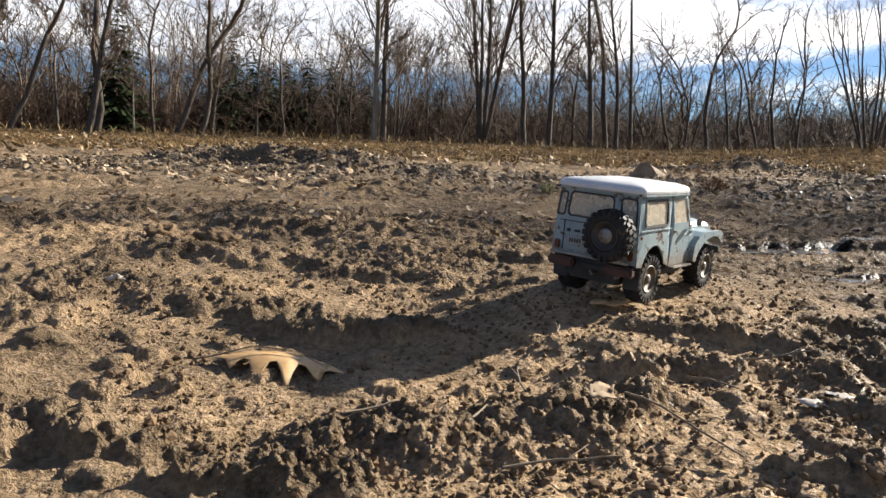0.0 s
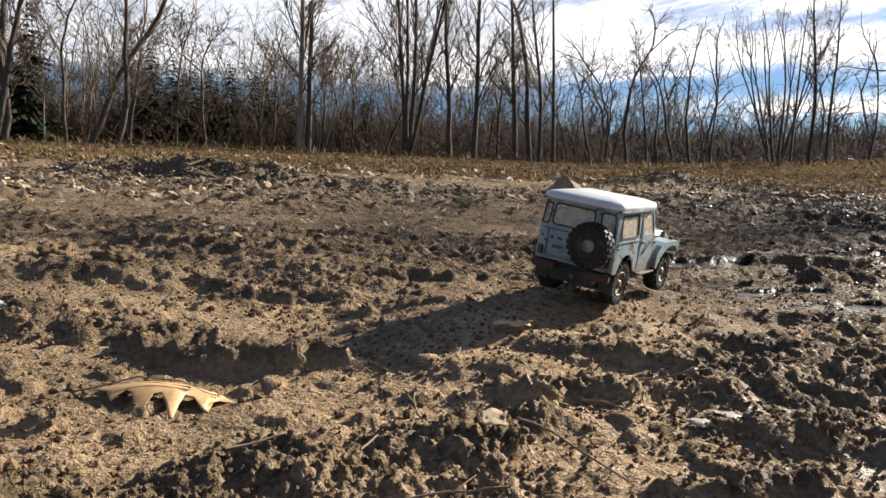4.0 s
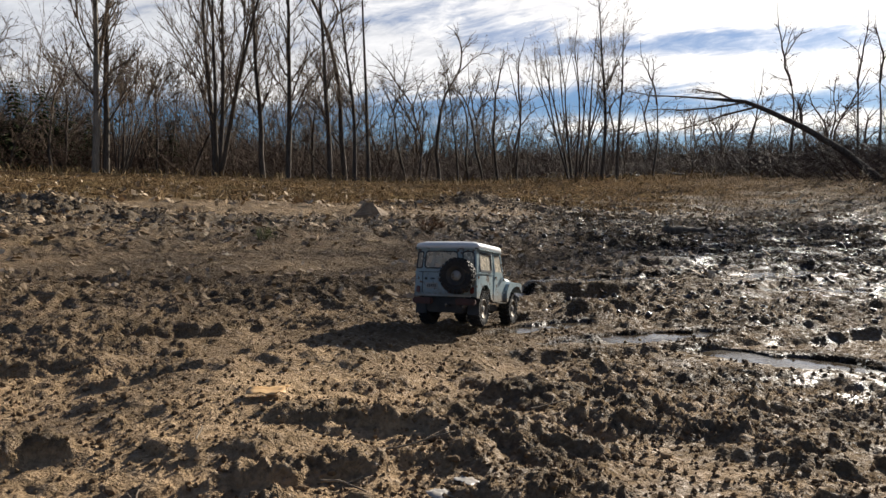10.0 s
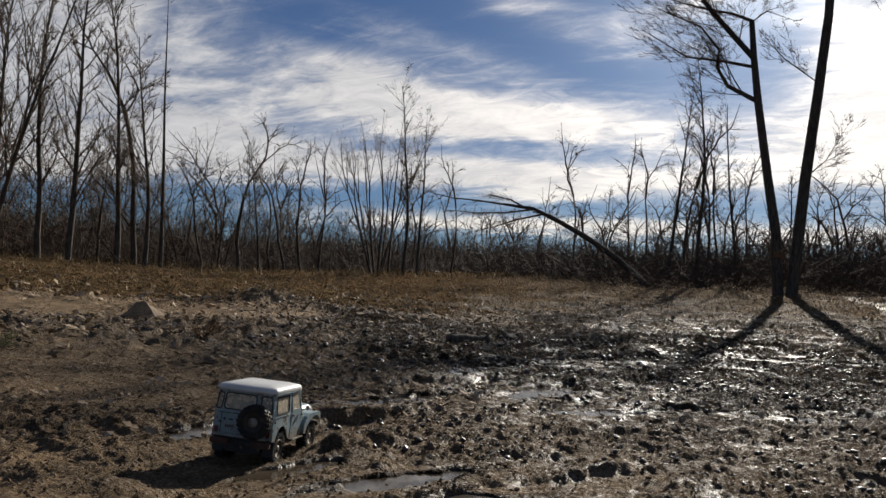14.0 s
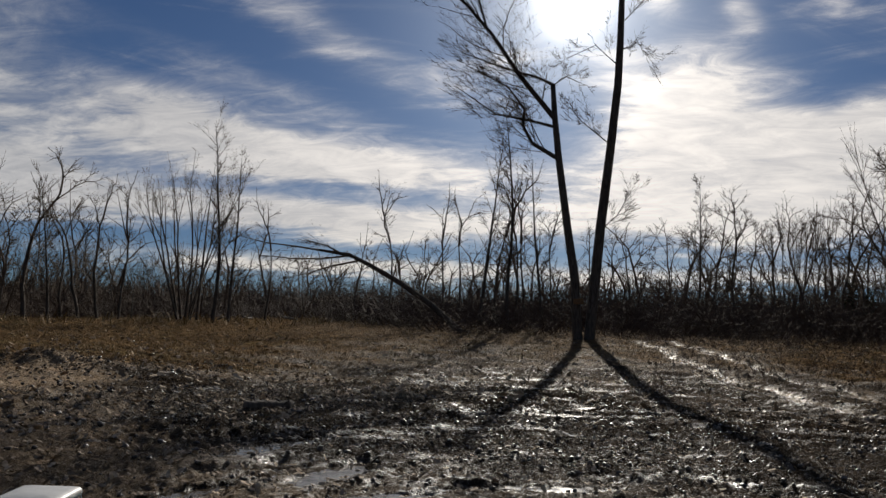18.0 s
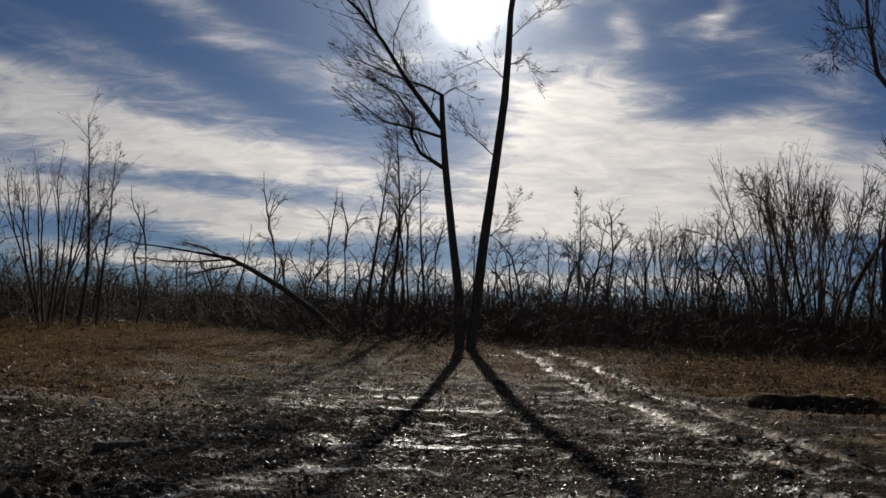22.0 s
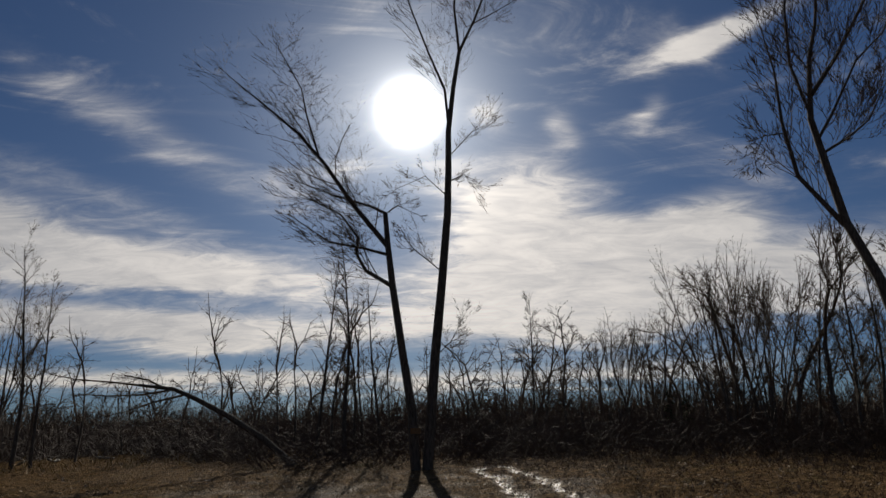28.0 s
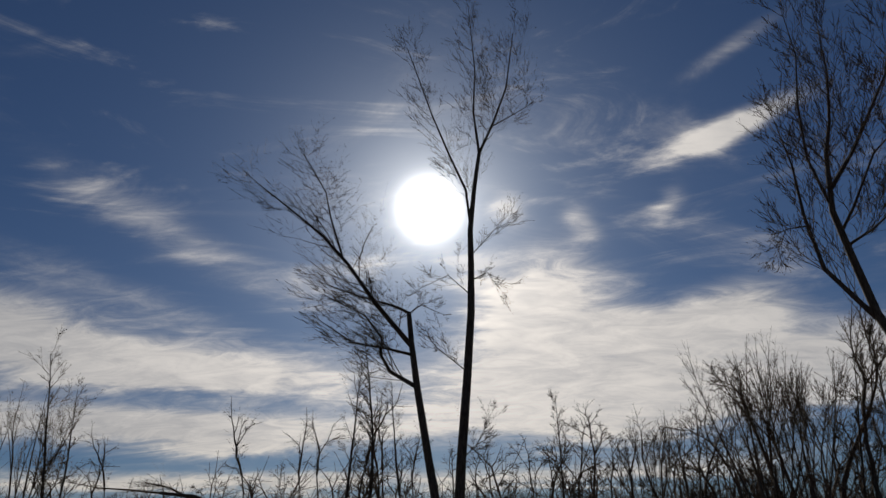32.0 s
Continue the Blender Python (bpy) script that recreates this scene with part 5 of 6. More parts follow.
def build_far_woods():
    """The uncounted thin trees behind the edge, thick as a hedge."""
    rng = random.Random(77)
    wood = Wood()
    tall = [(-42, 9.0), (10, 8.6), (16, 7.4), (20, 5.4), (44, 4.6), (56, 4.6), (63, 5.2), (76, 6.4), (84, 9.0), (104, 10.5)]
    for number in range(760):
        pick = rng.random()
        deg = rng.uniform(-42, 14) if pick < 0.52 else rng.uniform(56, 78) if pick < 0.60 else rng.uniform(14, 104)
        a, d = radians(deg), rng.uniform(37.5, 58)
        if -19 < deg < -7 and d < 43:
            d += 8
        x, y = d * math.sin(a), d * math.cos(a)
        height = float(np.interp(deg, [k[0] for k in tall], [k[1] for k in tall])) * rng.uniform(0.40, 1.22)
        p = Vector((x, y, float(land(x, y)) - 0.2))
        way = Vector((rng.gauss(0, 0.09), rng.gauss(0, 0.09), 1)).normalized()
        stem = bent(rng, p, way, height * rng.uniform(0.15, 0.38), 2, 0.06, 0.02)
        r = rng.uniform(0.040, 0.095) * (0.62 if deg < 14 else 1.0)
        wood.tube(stem, [r, 0.92 * r, 0.85 * r], 3)
        fork(wood, rng, stem[-1], (stem[-1] - stem[-2]).normalized(), height * 0.78, 0.8 * r, rng.uniform(0.50, 0.90), 3, 0.12, 0.03, 2, 0.011 if deg < 14 else 0.016)
        for _ in range(2):
            q, on = along(stem, rng.uniform(0.4, 1))
            side = Vector((rng.gauss(0, 1), rng.gauss(0, 1), 0.5)).normalized()
            fork(wood, rng, q, (on + side).normalized(), height * 0.4, 0.4 * r, 0.5, 1, 0.12, 0.04, 2, 0.013)
    tagged(new("far_woods", wood.mesh("far_woods", M_TWIG)), "dense bare winter woods behind the field's edge", "woods", kind="stuff")


def build_brush():
    rng = random.Random(78)
    wood = Wood()
    for _ in range(15000):
        deg = rng.uniform(-42, 104) if rng.random() < 0.88 else rng.uniform(38, 67)
        a = radians(deg)
        d = rng.uniform(36.5, 46) if rng.random() < 0.72 else rng.uniform(44, 70)
        if 38 < deg < 67 and rng.random() < 0.72:
            d = rng.uniform(24.6 + 0.9 * max(0.0, 47 - deg), 37)
        if 66 < deg < 104 and rng.random() < 0.75:
            d = rng.uniform(26, 37)
        x, y = d * math.sin(a), d * math.cos(a)
        height = rng.uniform(0.5, 2.3) * (1.0 if d < 44 else 2.1) * (0.6 if rng.random() < 0.4 else 1.0) * (1.45 if deg < 14 else 1.0)
        line = bent(rng, Vector((x, y, float(land(x, y)) - 0.1)), Vector((rng.gauss(0, 0.55), rng.gauss(0, 0.55), 1)), height, 2, 0.3, 0.0)
        r = 0.018 if d < 44 else 0.030
        wood.tube(line, [r, 0.7 * r, 0.25 * r], 2)
        for k in range(4):
            p, way = along(line, rng.uniform(0.15, 0.95))
            side = Vector((rng.gauss(0, 1), rng.gauss(0, 1), rng.uniform(-0.3, 1))).normalized()
            wood.tube([p, p + side * height * rng.uniform(0.25, 0.55)], [0.55 * r, 0.3 * r], 2)
    for _ in range(8500):
        deg = rng.uniform(61, 105)
        d = rng.uniform(13.5, 34) + max(0.0, (66 - deg)) * 1.5
        x, y = d * math.sin(radians(deg)), d * math.cos(radians(deg))
        height = rng.uniform(0.06, 0.22) + 1.2 * rng.random() * min(1.0, max(0.0, (d - 22) / 8))
        line = bent(rng, Vector((x, y, float(land(x, y)) - 0.05)), Vector((rng.gauss(0, 0.4), rng.gauss(0, 0.4), 1)), height, 2, 0.3, 0.0)
        wood.tube(line, [0.012, 0.008, 0.003], 2)
        for k in range(3):
            p, way = along(line, rng.uniform(0.2, 0.95))
            side = Vector((rng.gauss(0, 1), rng.gauss(0, 1), rng.uniform(-0.2, 1))).normalized()
            wood.tube([p, p + side * height * rng.uniform(0.25, 0.5)], [0.008, 0.004], 2)
    tagged(new("brush", wood.mesh("brush", M_BRUSH)), "tangle of reddish brown brush under the trees", "brush", kind="stuff")


def build_distant_woods():
    """The last of the woods, too far off to shift: a ragged dark hedge of treetops."""
    rng = random.Random(79)
    verts, faces = [], []
    for _ in range(16000):
        deg = rng.uniform(-48, 110)
        d = rng.uniform(72, 100)
        x, y = d * math.sin(radians(deg)), d * math.cos(radians(deg))
        z = float(land(x, y)) - 0.3
        tall = 1.1 if deg < 12 else 0.8 if deg < 60 else 0.9
        h, w = (tall * rng.uniform(2.5, 7.6) * (0.5 + 0.5 * rng.random()), rng.uniform(0.04, 0.12)) if rng.random() < 0.4 else (rng.uniform(3.0, 7.2), rng.uniform(0.12, 0.30))
        s = Vector((math.cos(radians(deg)), -math.sin(radians(deg)), 0))
        b, first = Vector((x, y, z)), len(verts)
        lean = rng.gauss(0, 0.5)
        verts += [b - s * w * 3.0, b + s * w * 3.0, b + s * (lean * 0.5 + 2.0 * w) + Vector((0, 0, 0.50 * h)), b + s * (lean * 0.5 - 2.0 * w) + Vector((0, 0, 0.42 * h))]
        faces.append((first, first + 1, first + 2, first + 3))
        for k in range(4):
            first, tip = len(verts), rng.gauss(0, 0.22 * h)
            root = b + s * (lean * 0.5 + rng.uniform(-1.6, 1.6) * w) + Vector((0, 0, 0.36 * h))
            verts += [root - s * 0.05, root + s * 0.05, root + s * tip + Vector((0, 0, h * rng.uniform(0.30, 0.64)))]
            faces.append((first, first + 1, first + 2))
    ob = new("distant_woods", raw_mesh("distant_woods", verts, faces, M_TWIG, False))
    tagged(ob, "hazy brown mass of distant bare treetops", "woods", kind="stuff")


build_far_woods()
build_brush()
build_distant_woods()


# ---- the toy truck ----
def box(bm, x, y, z, sx, sy, sz, bevel=0.0, turn=None):
    m = Matrix.Translation((x, y, z)) @ (turn or Matrix()) @ Matrix.Diagonal((sx, sy, sz, 1))
    made = bmesh.ops.create_cube(bm, size=1, matrix=m)["verts"]
    if bevel:
        edges = list({e for v in made for e in v.link_edges})
        bmesh.ops.bevel(bm, geom=edges, offset=bevel, segments=2, affect="EDGES")
    return bm


def solid(*args, **more):
    return box(bmesh.new(), *args, **more)


def rod(points, radius, sides=8):
    w = Wood()
    w.tube([Vector(p) for p in points], [radius] * len(points), sides)
    w.faces.append(tuple(range(sides))[::-1])
    return w


def lathe(profile, steps=28, closed=False):
    """A ring or disc about the x axis from pairs of (x, radius)."""
    bm = bmesh.new()
    rings = []
    for k in range(steps):
        a = 2 * math.pi * k / steps
        rings.append([bm.verts.new((x, r * math.cos(a), r * math.sin(a))) for x, r in profile])
    n = len(profile)
    for k in range(steps):
        one, two = rings[k], rings[(k + 1) % steps]
        for i in range(n if closed else n - 1):
            j = (i + 1) % n
            bm.faces.new((one[i], one[j], two[j], two[i]))
    if not closed:
        for end in (0, n - 1):
            if profile[end][1] > 0.0005:
                bm.faces.new([rings[k][end] for k in range(steps)])
    return bm


def rounded(x0, y0, x1, y1, r, steps=4):
    """A rounded rectangle as a ring of points."""
    ring = []
    for cx, cy, a in ((x1 - r, y1 - r, 0), (x0 + r, y1 - r, 90), (x0 + r, y0 + r, 180), (x1 - r, y0 + r, 270)):
        for i in range(steps + 1):
            t = radians(a + 90 * i / steps)
            ring.append((cx + r * math.cos(t), cy + r * math.sin(t)))
    return ring


def panel(outer, holes, thick, put):
    """A sheet with openings, of that thickness; put turns (u, v, w) into a place."""
    bm = bmesh.new()
    edges = []
    for ring in (outer, *holes):
        vs = [bm.verts.new((u, v, 0)) for u, v in ring]
        edges += [bm.edges.new((vs[i], vs[(i + 1) % len(vs)])) for i in range(len(vs))]
    bmesh.ops.triangle_fill(bm, use_beauty=True, edges=edges)
    made = bmesh.ops.extrude_face_region(bm, geom=bm.faces[:])["geom"]
    for v in made:
        if isinstance(v, bmesh.types.BMVert):
            v.co.z = thick
    for v in bm.verts:
        v.co = put(*v.co)
    return bm


def frame_ring(outer, inner, thick, put):
    return panel(outer, [inner], thick, put)


WHEEL_R, WHEEL_W = 0.0425, 0.029


def build_wheel(parent, x, y, z, out, rim_mat=None):
    """out: 1 on the right side, -1 on the left."""
    drum = part("wheel", lathe([(-0.012 * out, 0.0), (-0.012 * out, 0.016), (0.004 * out, 0.016), (0.004 * out, 0.0)], 16), M_CHASSIS, parent)
    drum.matrix_basis = pose(x, y, z)
    w, r = WHEEL_W / 2, WHEEL_R
    profile = [(-w * 0.72, 0.0235), (-w * 0.95, 0.027), (-w, 0.032), (-w * 0.93, r - 0.005), (-w * 0.75, r - 0.002), (w * 0.75, r - 0.002), (w * 0.93, r - 0.005), (w, 0.032), (w * 0.95, 0.027), (w * 0.72, 0.0235)]
    tyre = lathe(profile, 36, True)
    for k in range(22):
        a = 2 * math.pi * k / 22
        for side in (-1, 1):
            b = a + (0.5 if side > 0 else 0) * 2 * math.pi / 22
            turn = Matrix.Rotation(b, 4, "X")
            box(tyre, 0, 0, 0, 0.0105, 0.0075, 0.0046, 0, None)
            cube = tyre.verts[-8:]
            m = turn @ Matrix.Translation((side * 0.0064, 0, r - 0.0006)) @ Matrix.Rotation(0.35 * side, 4, "Z")
            for v in cube:
                v.co = m @ v.co
            box(tyre, 0, 0, 0, 0.0035, 0.0060, 0.0085, 0, None)
            cube = tyre.verts[-8:]
            m = turn @ Matrix.Translation((side * (w - 0.0005), 0, r - 0.0055))
            for v in cube:
                v.co = m @ v.co
    part("tyre", tyre, M_RUBBER, drum, smooth=False)
    face = out * w
    rim = lathe([(face * 0.75, 0.0248), (face * 0.98, 0.0248), (face * 1.0, 0.0228), (face * 0.80, 0.0212), (face * 0.50, 0.019), (face * 0.40, 0.013), (face * 0.58, 0.0118), (face * 0.58, 0.0)], 28)
    part("rim", rim, rim_mat or M_DULLRIM, drum, "mud-splashed dark steel rim", True)
    big = 1.6 if rim_mat else 1.0
    cap = lathe([(face * 0.56, 0.0085 * big), (face * 0.86, 0.0080 * big), (face * 0.96, 0.0060 * big), (face * 0.96, 0.0)], 16)
    part("hub", cap, M_STEEL, drum, smooth=True)
    for k in range(6):
        a = 2 * math.pi * k / 6
        nut = lathe([(face * 0.46, 0.0016), (face * 0.66, 0.0016), (face * 0.66, 0.0)], 6)
        for v in nut.verts:
            v.co += Vector((0, 0.0155 * math.cos(a), 0.0155 * math.sin(a)))
        part("wheel_nut", nut, M_STEEL, drum)
    return drum


def build_truck():
    car = empty("toy_truck", pose(0, 0, 0), "faded blue toy off-road truck with white roof and rust spots", "toy truck")
    wheels = [build_wheel(car, 0.067 * s, y, WHEEL_R + 0.003, s) for y in (-0.121, 0.126) for s in (-1, 1)]
    # frame and axles
    for s in (-1, 1):
        part("frame_rail", solid(0.032 * s, -0.01, 0.066, 0.008, 0.38, 0.012, 0.001), M_CHASSIS, car)
    for y in (-0.121, 0.126):
        part("axle", rod([(-0.062, y, WHEEL_R), (0.062, y, WHEEL_R)], 0.006).mesh("axle", M_CHASSIS), None, car)
        ball = bmesh.new()
        bmesh.ops.create_icosphere(ball, subdivisions=2, radius=0.014, matrix=pose(0.014, y, WHEEL_R))
        part("differential", ball, M_CHASSIS, car, smooth=True)
        for s in (-1, 1):
            part("shock_absorber", rod([(0.045 * s, y, WHEEL_R), (0.036 * s, y + 0.02, 0.095)], 0.005).mesh("shock_absorber", M_STEEL), None, car)
    # unseen underbody masses, added to keep sun off the ground beneath
    part("fuel_tank", solid(0.0, -0.172, 0.054, 0.100, 0.050, 0.040, 0.004), M_CHASSIS, car)
    part("skid_plate", solid(0.0, 0.005, 0.046, 0.112, 0.165, 0.018, 0.004), M_CHASSIS, car)
    # flaps and arches, likewise added to close off light under the body
    for s in (-1, 1):
        part("mud_flap", solid(0.070 * s, -0.178, 0.050, 0.030, 0.003, 0.040, 0.001), M_TRIM, car)
        part("inner_arch", solid(0.050 * s, -0.121, 0.084, 0.006, 0.104, 0.030, 0.001), M_CHASSIS, car)
    part("gearbox", solid(0, 0.01, 0.062, 0.045, 0.07, 0.022, 0.004), M_CHASSIS, car)
    part("floor", solid(0, -0.07, 0.078, 0.150, 0.250, 0.004, 0.001), M_CHASSIS, car)
    w, back, belt, top = 0.084, -0.204, 0.135, 0.192
    # sides: rear quarter with arch and window, then the door
    arch = [(-0.121 + 0.054 * math.cos(radians(a)), 0.052 + 0.054 * math.sin(radians(a))) for a in range(160, 19, -14)]
    quarter = [(back, 0.072), *arch, (-0.050, 0.064), (-0.050, top), (back + 0.004, top)]
    quarter_hole = rounded(-0.172, 0.140, -0.070, 0.183, 0.008)
    door = [(-0.047, 0.064), (0.052, 0.064), (0.052, belt), (0.030, top), (-0.047, top)]
    door_hole = [(-0.038, 0.141), (0.043, 0.141), (0.026, 0.184), (-0.038, 0.184)]
    for s in (-1, 1):
        def put(u, v, k, s=s):
            tuck = max(0.0, v - belt) * 0.10
            return Vector((s * (w - tuck - k), u, v))
        side = part("side_panel", panel(quarter, [quarter_hole], 0.003, put), M_PAINT, car)
        part("window_seal", frame_ring(rounded(-0.1745, 0.1375, -0.0675, 0.1855, 0.009), rounded(-0.170, 0.142, -0.072, 0.181, 0.007), 0.0025, lambda u, v, k, put=put: put(u, v, k - 0.0012)), M_TRIM, side)
        part("pane", panel(rounded(-0.1725, 0.1395, -0.0695, 0.1835, 0.008), [], 0.0008, lambda u, v, k, put=put: put(u, v, k + 0.0014)), M_GLASS, side)
        one = part("door", panel(door, [door_hole], 0.003, lambda u, v, k, put=put: put(u, v, k - 0.0004)), M_PAINT, car)
        part("pane", panel(door_hole, [], 0.0008, lambda u, v, k, put=put: put(u, v, k + 0.0014)), M_GLASS, one)
        part("handle", solid(s * (w + 0.002), -0.032, 0.126, 0.004, 0.016, 0.004, 0.0012), M_STEEL, one, "small steel door handle")
        for h in (0.088, 0.122):
            part("hinge", solid(s * (w + 0.001), 0.054, h, 0.004, 0.010, 0.005, 0.001), M_PAINT, one)
        part("belt_moulding", solid(s * (w + 0.0008), -0.127, belt - 0.002, 0.0022, 0.150, 0.0028, 0.0006), M_PAINT, side)
        part("rain_gutter", solid(s * (w - 0.0035), -0.088, 0.1935, 0.006, 0.246, 0.0028, 0.0008), M_TRIM, car)
        part("running_board", solid(s * (w + 0.001), 0.006, 0.061, 0.018, 0.100, 0.0035, 0.001), M_STEEL, car, "scuffed grey running board")
        part("mirror", solid(s * (w + 0.012), 0.060, 0.140, 0.010, 0.004, 0.013, 0.0018), M_STEEL, car)
        part("mirror_arm", rod([(s * (w - 0.002), 0.055, 0.132), (s * (w + 0.010), 0.060, 0.139)], 0.0012, 6).mesh("mirror_arm", M_STEEL), None, car)
        part("side_marker", solid(s * (w + 0.001), back + 0.012, 0.122, 0.003, 0.008, 0.006, 0.001), M_AMBER, car)
    # back: three windows, tailgate, spare wheel
    holes = [rounded(-0.079, 0.144, -0.066, 0.183, 0.004), rounded(-0.057, 0.145, 0.030, 0.184, 0.008), rounded(0.047, 0.138, 0.076, 0.184, 0.006)]

    def behind(u, v, k):
        tuck = max(0.0, v - belt) * 0.10
        return Vector((u * (w - tuck) / w, back + k + max(0.0, v - belt) * 0.06, v))

    rear = part("rear_panel", panel([(-w, 0.074), (w, 0.074), (w, top), (-w, top)], holes, 0.003, behind), M_PAINT, car)
    for x0, z0, x1, z1, r in ((-0.0815, 0.1415, -0.0635, 0.1855, 0.005), (-0.060, 0.142, 0.033, 0.187, 0.009), (0.0445, 0.1355, 0.0785, 0.1865, 0.007)):
        part("window_seal", frame_ring(rounded(x0, z0, x1, z1, r), rounded(x0 + 0.0032, z0 + 0.0032, x1 - 0.0032, z1 - 0.0032, r * 0.8), 0.0028, lambda u, v, k: behind(u, v, k - 0.0014)), M_TRIM, rear)
        part("pane", panel(rounded(x0 + 0.002, z0 + 0.002, x1 - 0.002, z1 - 0.002, r * 0.8), [], 0.0008, lambda u, v, k: behind(u, v, k + 0.0014)), M_GLASS, rear)
    part("tailgate_seam", solid(-0.012, back - 0.0006, 0.1335, 0.120, 0.0016, 0.0016), M_TRIM, rear)
    part("tailgate_seam", solid(-0.062, back - 0.0006, 0.108, 0.0014, 0.0016, 0.052), M_TRIM, rear)
    plate = part("plate", solid(-0.036, back - 0.0020, 0.100, 0.032, 0.0025, 0.014, 0.0008), M_PLATE, rear, "worn pale number plate")
    for k in range(5):
        part("plate_mark", solid(-0.046 + 0.005 * k, back - 0.0034, 0.100, 0.0030, 0.0008, 0.007), M_TRIM, plate)
    part("latch", solid(-0.052, back - 0.002, 0.117, 0.007, 0.003, 0.006, 0.001), M_TRIM, rear)
    part("latch", solid(-0.034, back - 0.002, 0.117, 0.012, 0.003, 0.004, 0.001), M_TRIM, rear)
    part("tailgate_sill", solid(-0.005, back - 0.003, 0.076, 0.150, 0.006, 0.005, 0.0012), M_PLATE, rear)
    for s in (-1, 1):
        part("tail_light", solid(s * 0.072, back - 0.003, 0.090, 0.010, 0.005, 0.016, 0.0015), M_RED, rear, "small dull tail light")
        part("rear_bumper", solid(s * 0.057, back - 0.006, 0.062, 0.052, 0.014, 0.016, 0.003), M_BUMPER, car, "rusty red bumper end")
    part("bumper_bar", solid(0.0, back + 0.004, 0.058, 0.080, 0.010, 0.012, 0.002), M_CHASSIS, car)
    part("tow_hook", rod([(0.010, back, 0.052), (0.010, back - 0.016, 0.050), (0.010, back - 0.020, 0.056)], 0.0028, 6).mesh("tow_hook", M_STEEL), None, car)
    part("exhaust", rod([(0.050, back + 0.05, 0.056), (0.052, back - 0.008, 0.050)], 0.004).mesh("exhaust", M_STEEL), None, car)
    spare = build_wheel(car, 0.046, -0.219, 0.124, 1, M_RIM)
    spare.matrix_basis = pose(0.046, -0.219, 0.124, 0, 0, -90)
    spare.name = "spare_wheel"
    part("spare_carrier", solid(0.046, back - 0.006, 0.118, 0.012, 0.018, 0.060, 0.002), M_TRIM, car)
    # roof: a crowned white cap with rounded corners
    cap = bmesh.new()
    rim_ring = rounded(-w + 0.0005, back - 0.006, w - 0.0005, 0.036, 0.020, 5)
    cx, cy = 0.0, (back + 0.030) / 2
    rings = []
    for k, lift in ((1.0, 0.0), (1.012, 0.0032), (1.004, 0.0085), (0.955, 0.0132), (0.78, 0.0172), (0.45, 0.0200)):
        rings.append([cap.verts.new((cx + (u - cx) * k, cy + (v - cy) * k, 0.1935 + lift)) for u, v in rim_ring])
    for one, two in zip(rings, rings[1:]):
        for i in range(len(one)):
            j = (i + 1) % len(one)
            cap.faces.new((one[i], one[j], two[j], two[i]))
    cap.faces.new(rings[-1])
    cap.faces.new(rings[0][::-1])
    part("roof", cap, M_ROOF, car, "white crowned hardtop roof", True)
    part("drip_rail", panel(rounded(-w - 0.0012, back - 0.0075, w + 0.0012, 0.0375, 0.021, 5), [rounded(-w + 0.004, back - 0.002, w - 0.004, 0.032, 0.018, 5)], 0.0022, lambda u, v, k: Vector((u, v, 0.1908 + k))), M_PAINT, car, "chipped blue drip rail under the roof")
    # front: cowl, bonnet, wings, grille, windscreen
    def screen(u, v, k):
        return Vector((u, 0.054 - (v - belt) * 0.40 + k, v))
    shield = part("windscreen_frame", panel([(-w + 0.004, belt), (w - 0.004, belt), (w - 0.009, top), (-w + 0.009, top)], [rounded(-0.068, 0.143, 0.068, 0.184, 0.006)], 0.003, screen), M_PAINT, car)
    part("pane", panel(rounded(-0.069, 0.142, 0.069, 0.185, 0.006), [], 0.0008, lambda u, v, k: screen(u, v, k + 0.001)), M_GLASS, shield)
    part("cowl", solid(0, 0.060, 0.120, 0.162, 0.018, 0.026, 0.004), M_PAINT, car)
    hood = bmesh.new()
    section = [(-0.056, 0.098), (-0.056, 0.124), (-0.048, 0.131), (-0.020, 0.1345), (0.020, 0.1345), (0.048, 0.131), (0.056, 0.124), (0.056, 0.098)]
    ends = []
    for y, sx, drop in ((0.064, 1.0, 0.0), (0.13, 0.97, 0.001), (0.186, 0.93, 0.004), (0.192, 0.90, 0.012)):
        ends.append([hood.verts.new((x * sx, y, z - (drop if z > 0.11 else 0))) for x, z in section])
    for one, two in zip(ends, ends[1:]):
        for i in range(len(section) - 1):
            hood.faces.new((one[i], one[i + 1], two[i + 1], two[i]))
    hood.faces.new(ends[0][::-1])
    hood.faces.new(ends[-1])
    part("bonnet", hood, M_PAINT, car)
    for s in (-1, 1):
        arc = [(0.126 + 0.056 * math.cos(radians(a)), 0.052 + 0.056 * math.sin(radians(a))) for a in range(168, 34, -14)]
        lip = [(0.173, 0.093), (0.170, 0.108), (0.158, 0.1165), (0.090, 0.1185), (0.076, 0.112), (0.064, 0.094), (0.062, 0.066)]
        wing = panel(arc + lip, [], 0.036, lambda u, v, k, s=s: Vector((s * (0.092 - k), u, v)))
        part("front_wing", wing, M_PAINT, car)
        part("inner_wing", solid(s * 0.057, 0.126, 0.094, 0.004, 0.120, 0.050, 0.001), M_PAINT, car)
        part("side_apron", solid(s * 0.078, 0.062, 0.092, 0.008, 0.022, 0.056, 0.002), M_PAINT, car)
        part("headlight", lathe([(0.0, 0.0), (0.0, 0.010), (0.004, 0.010), (0.006, 0.006), (0.006, 0.0)], 16), M_PLATE, car).matrix_basis = pose(0.042 * s, 0.190, 0.108, 0, 0, 90)
        part("indicator", solid(s * 0.078, 0.150, 0.120, 0.010, 0.012, 0.008, 0.002), M_AMBER, car)
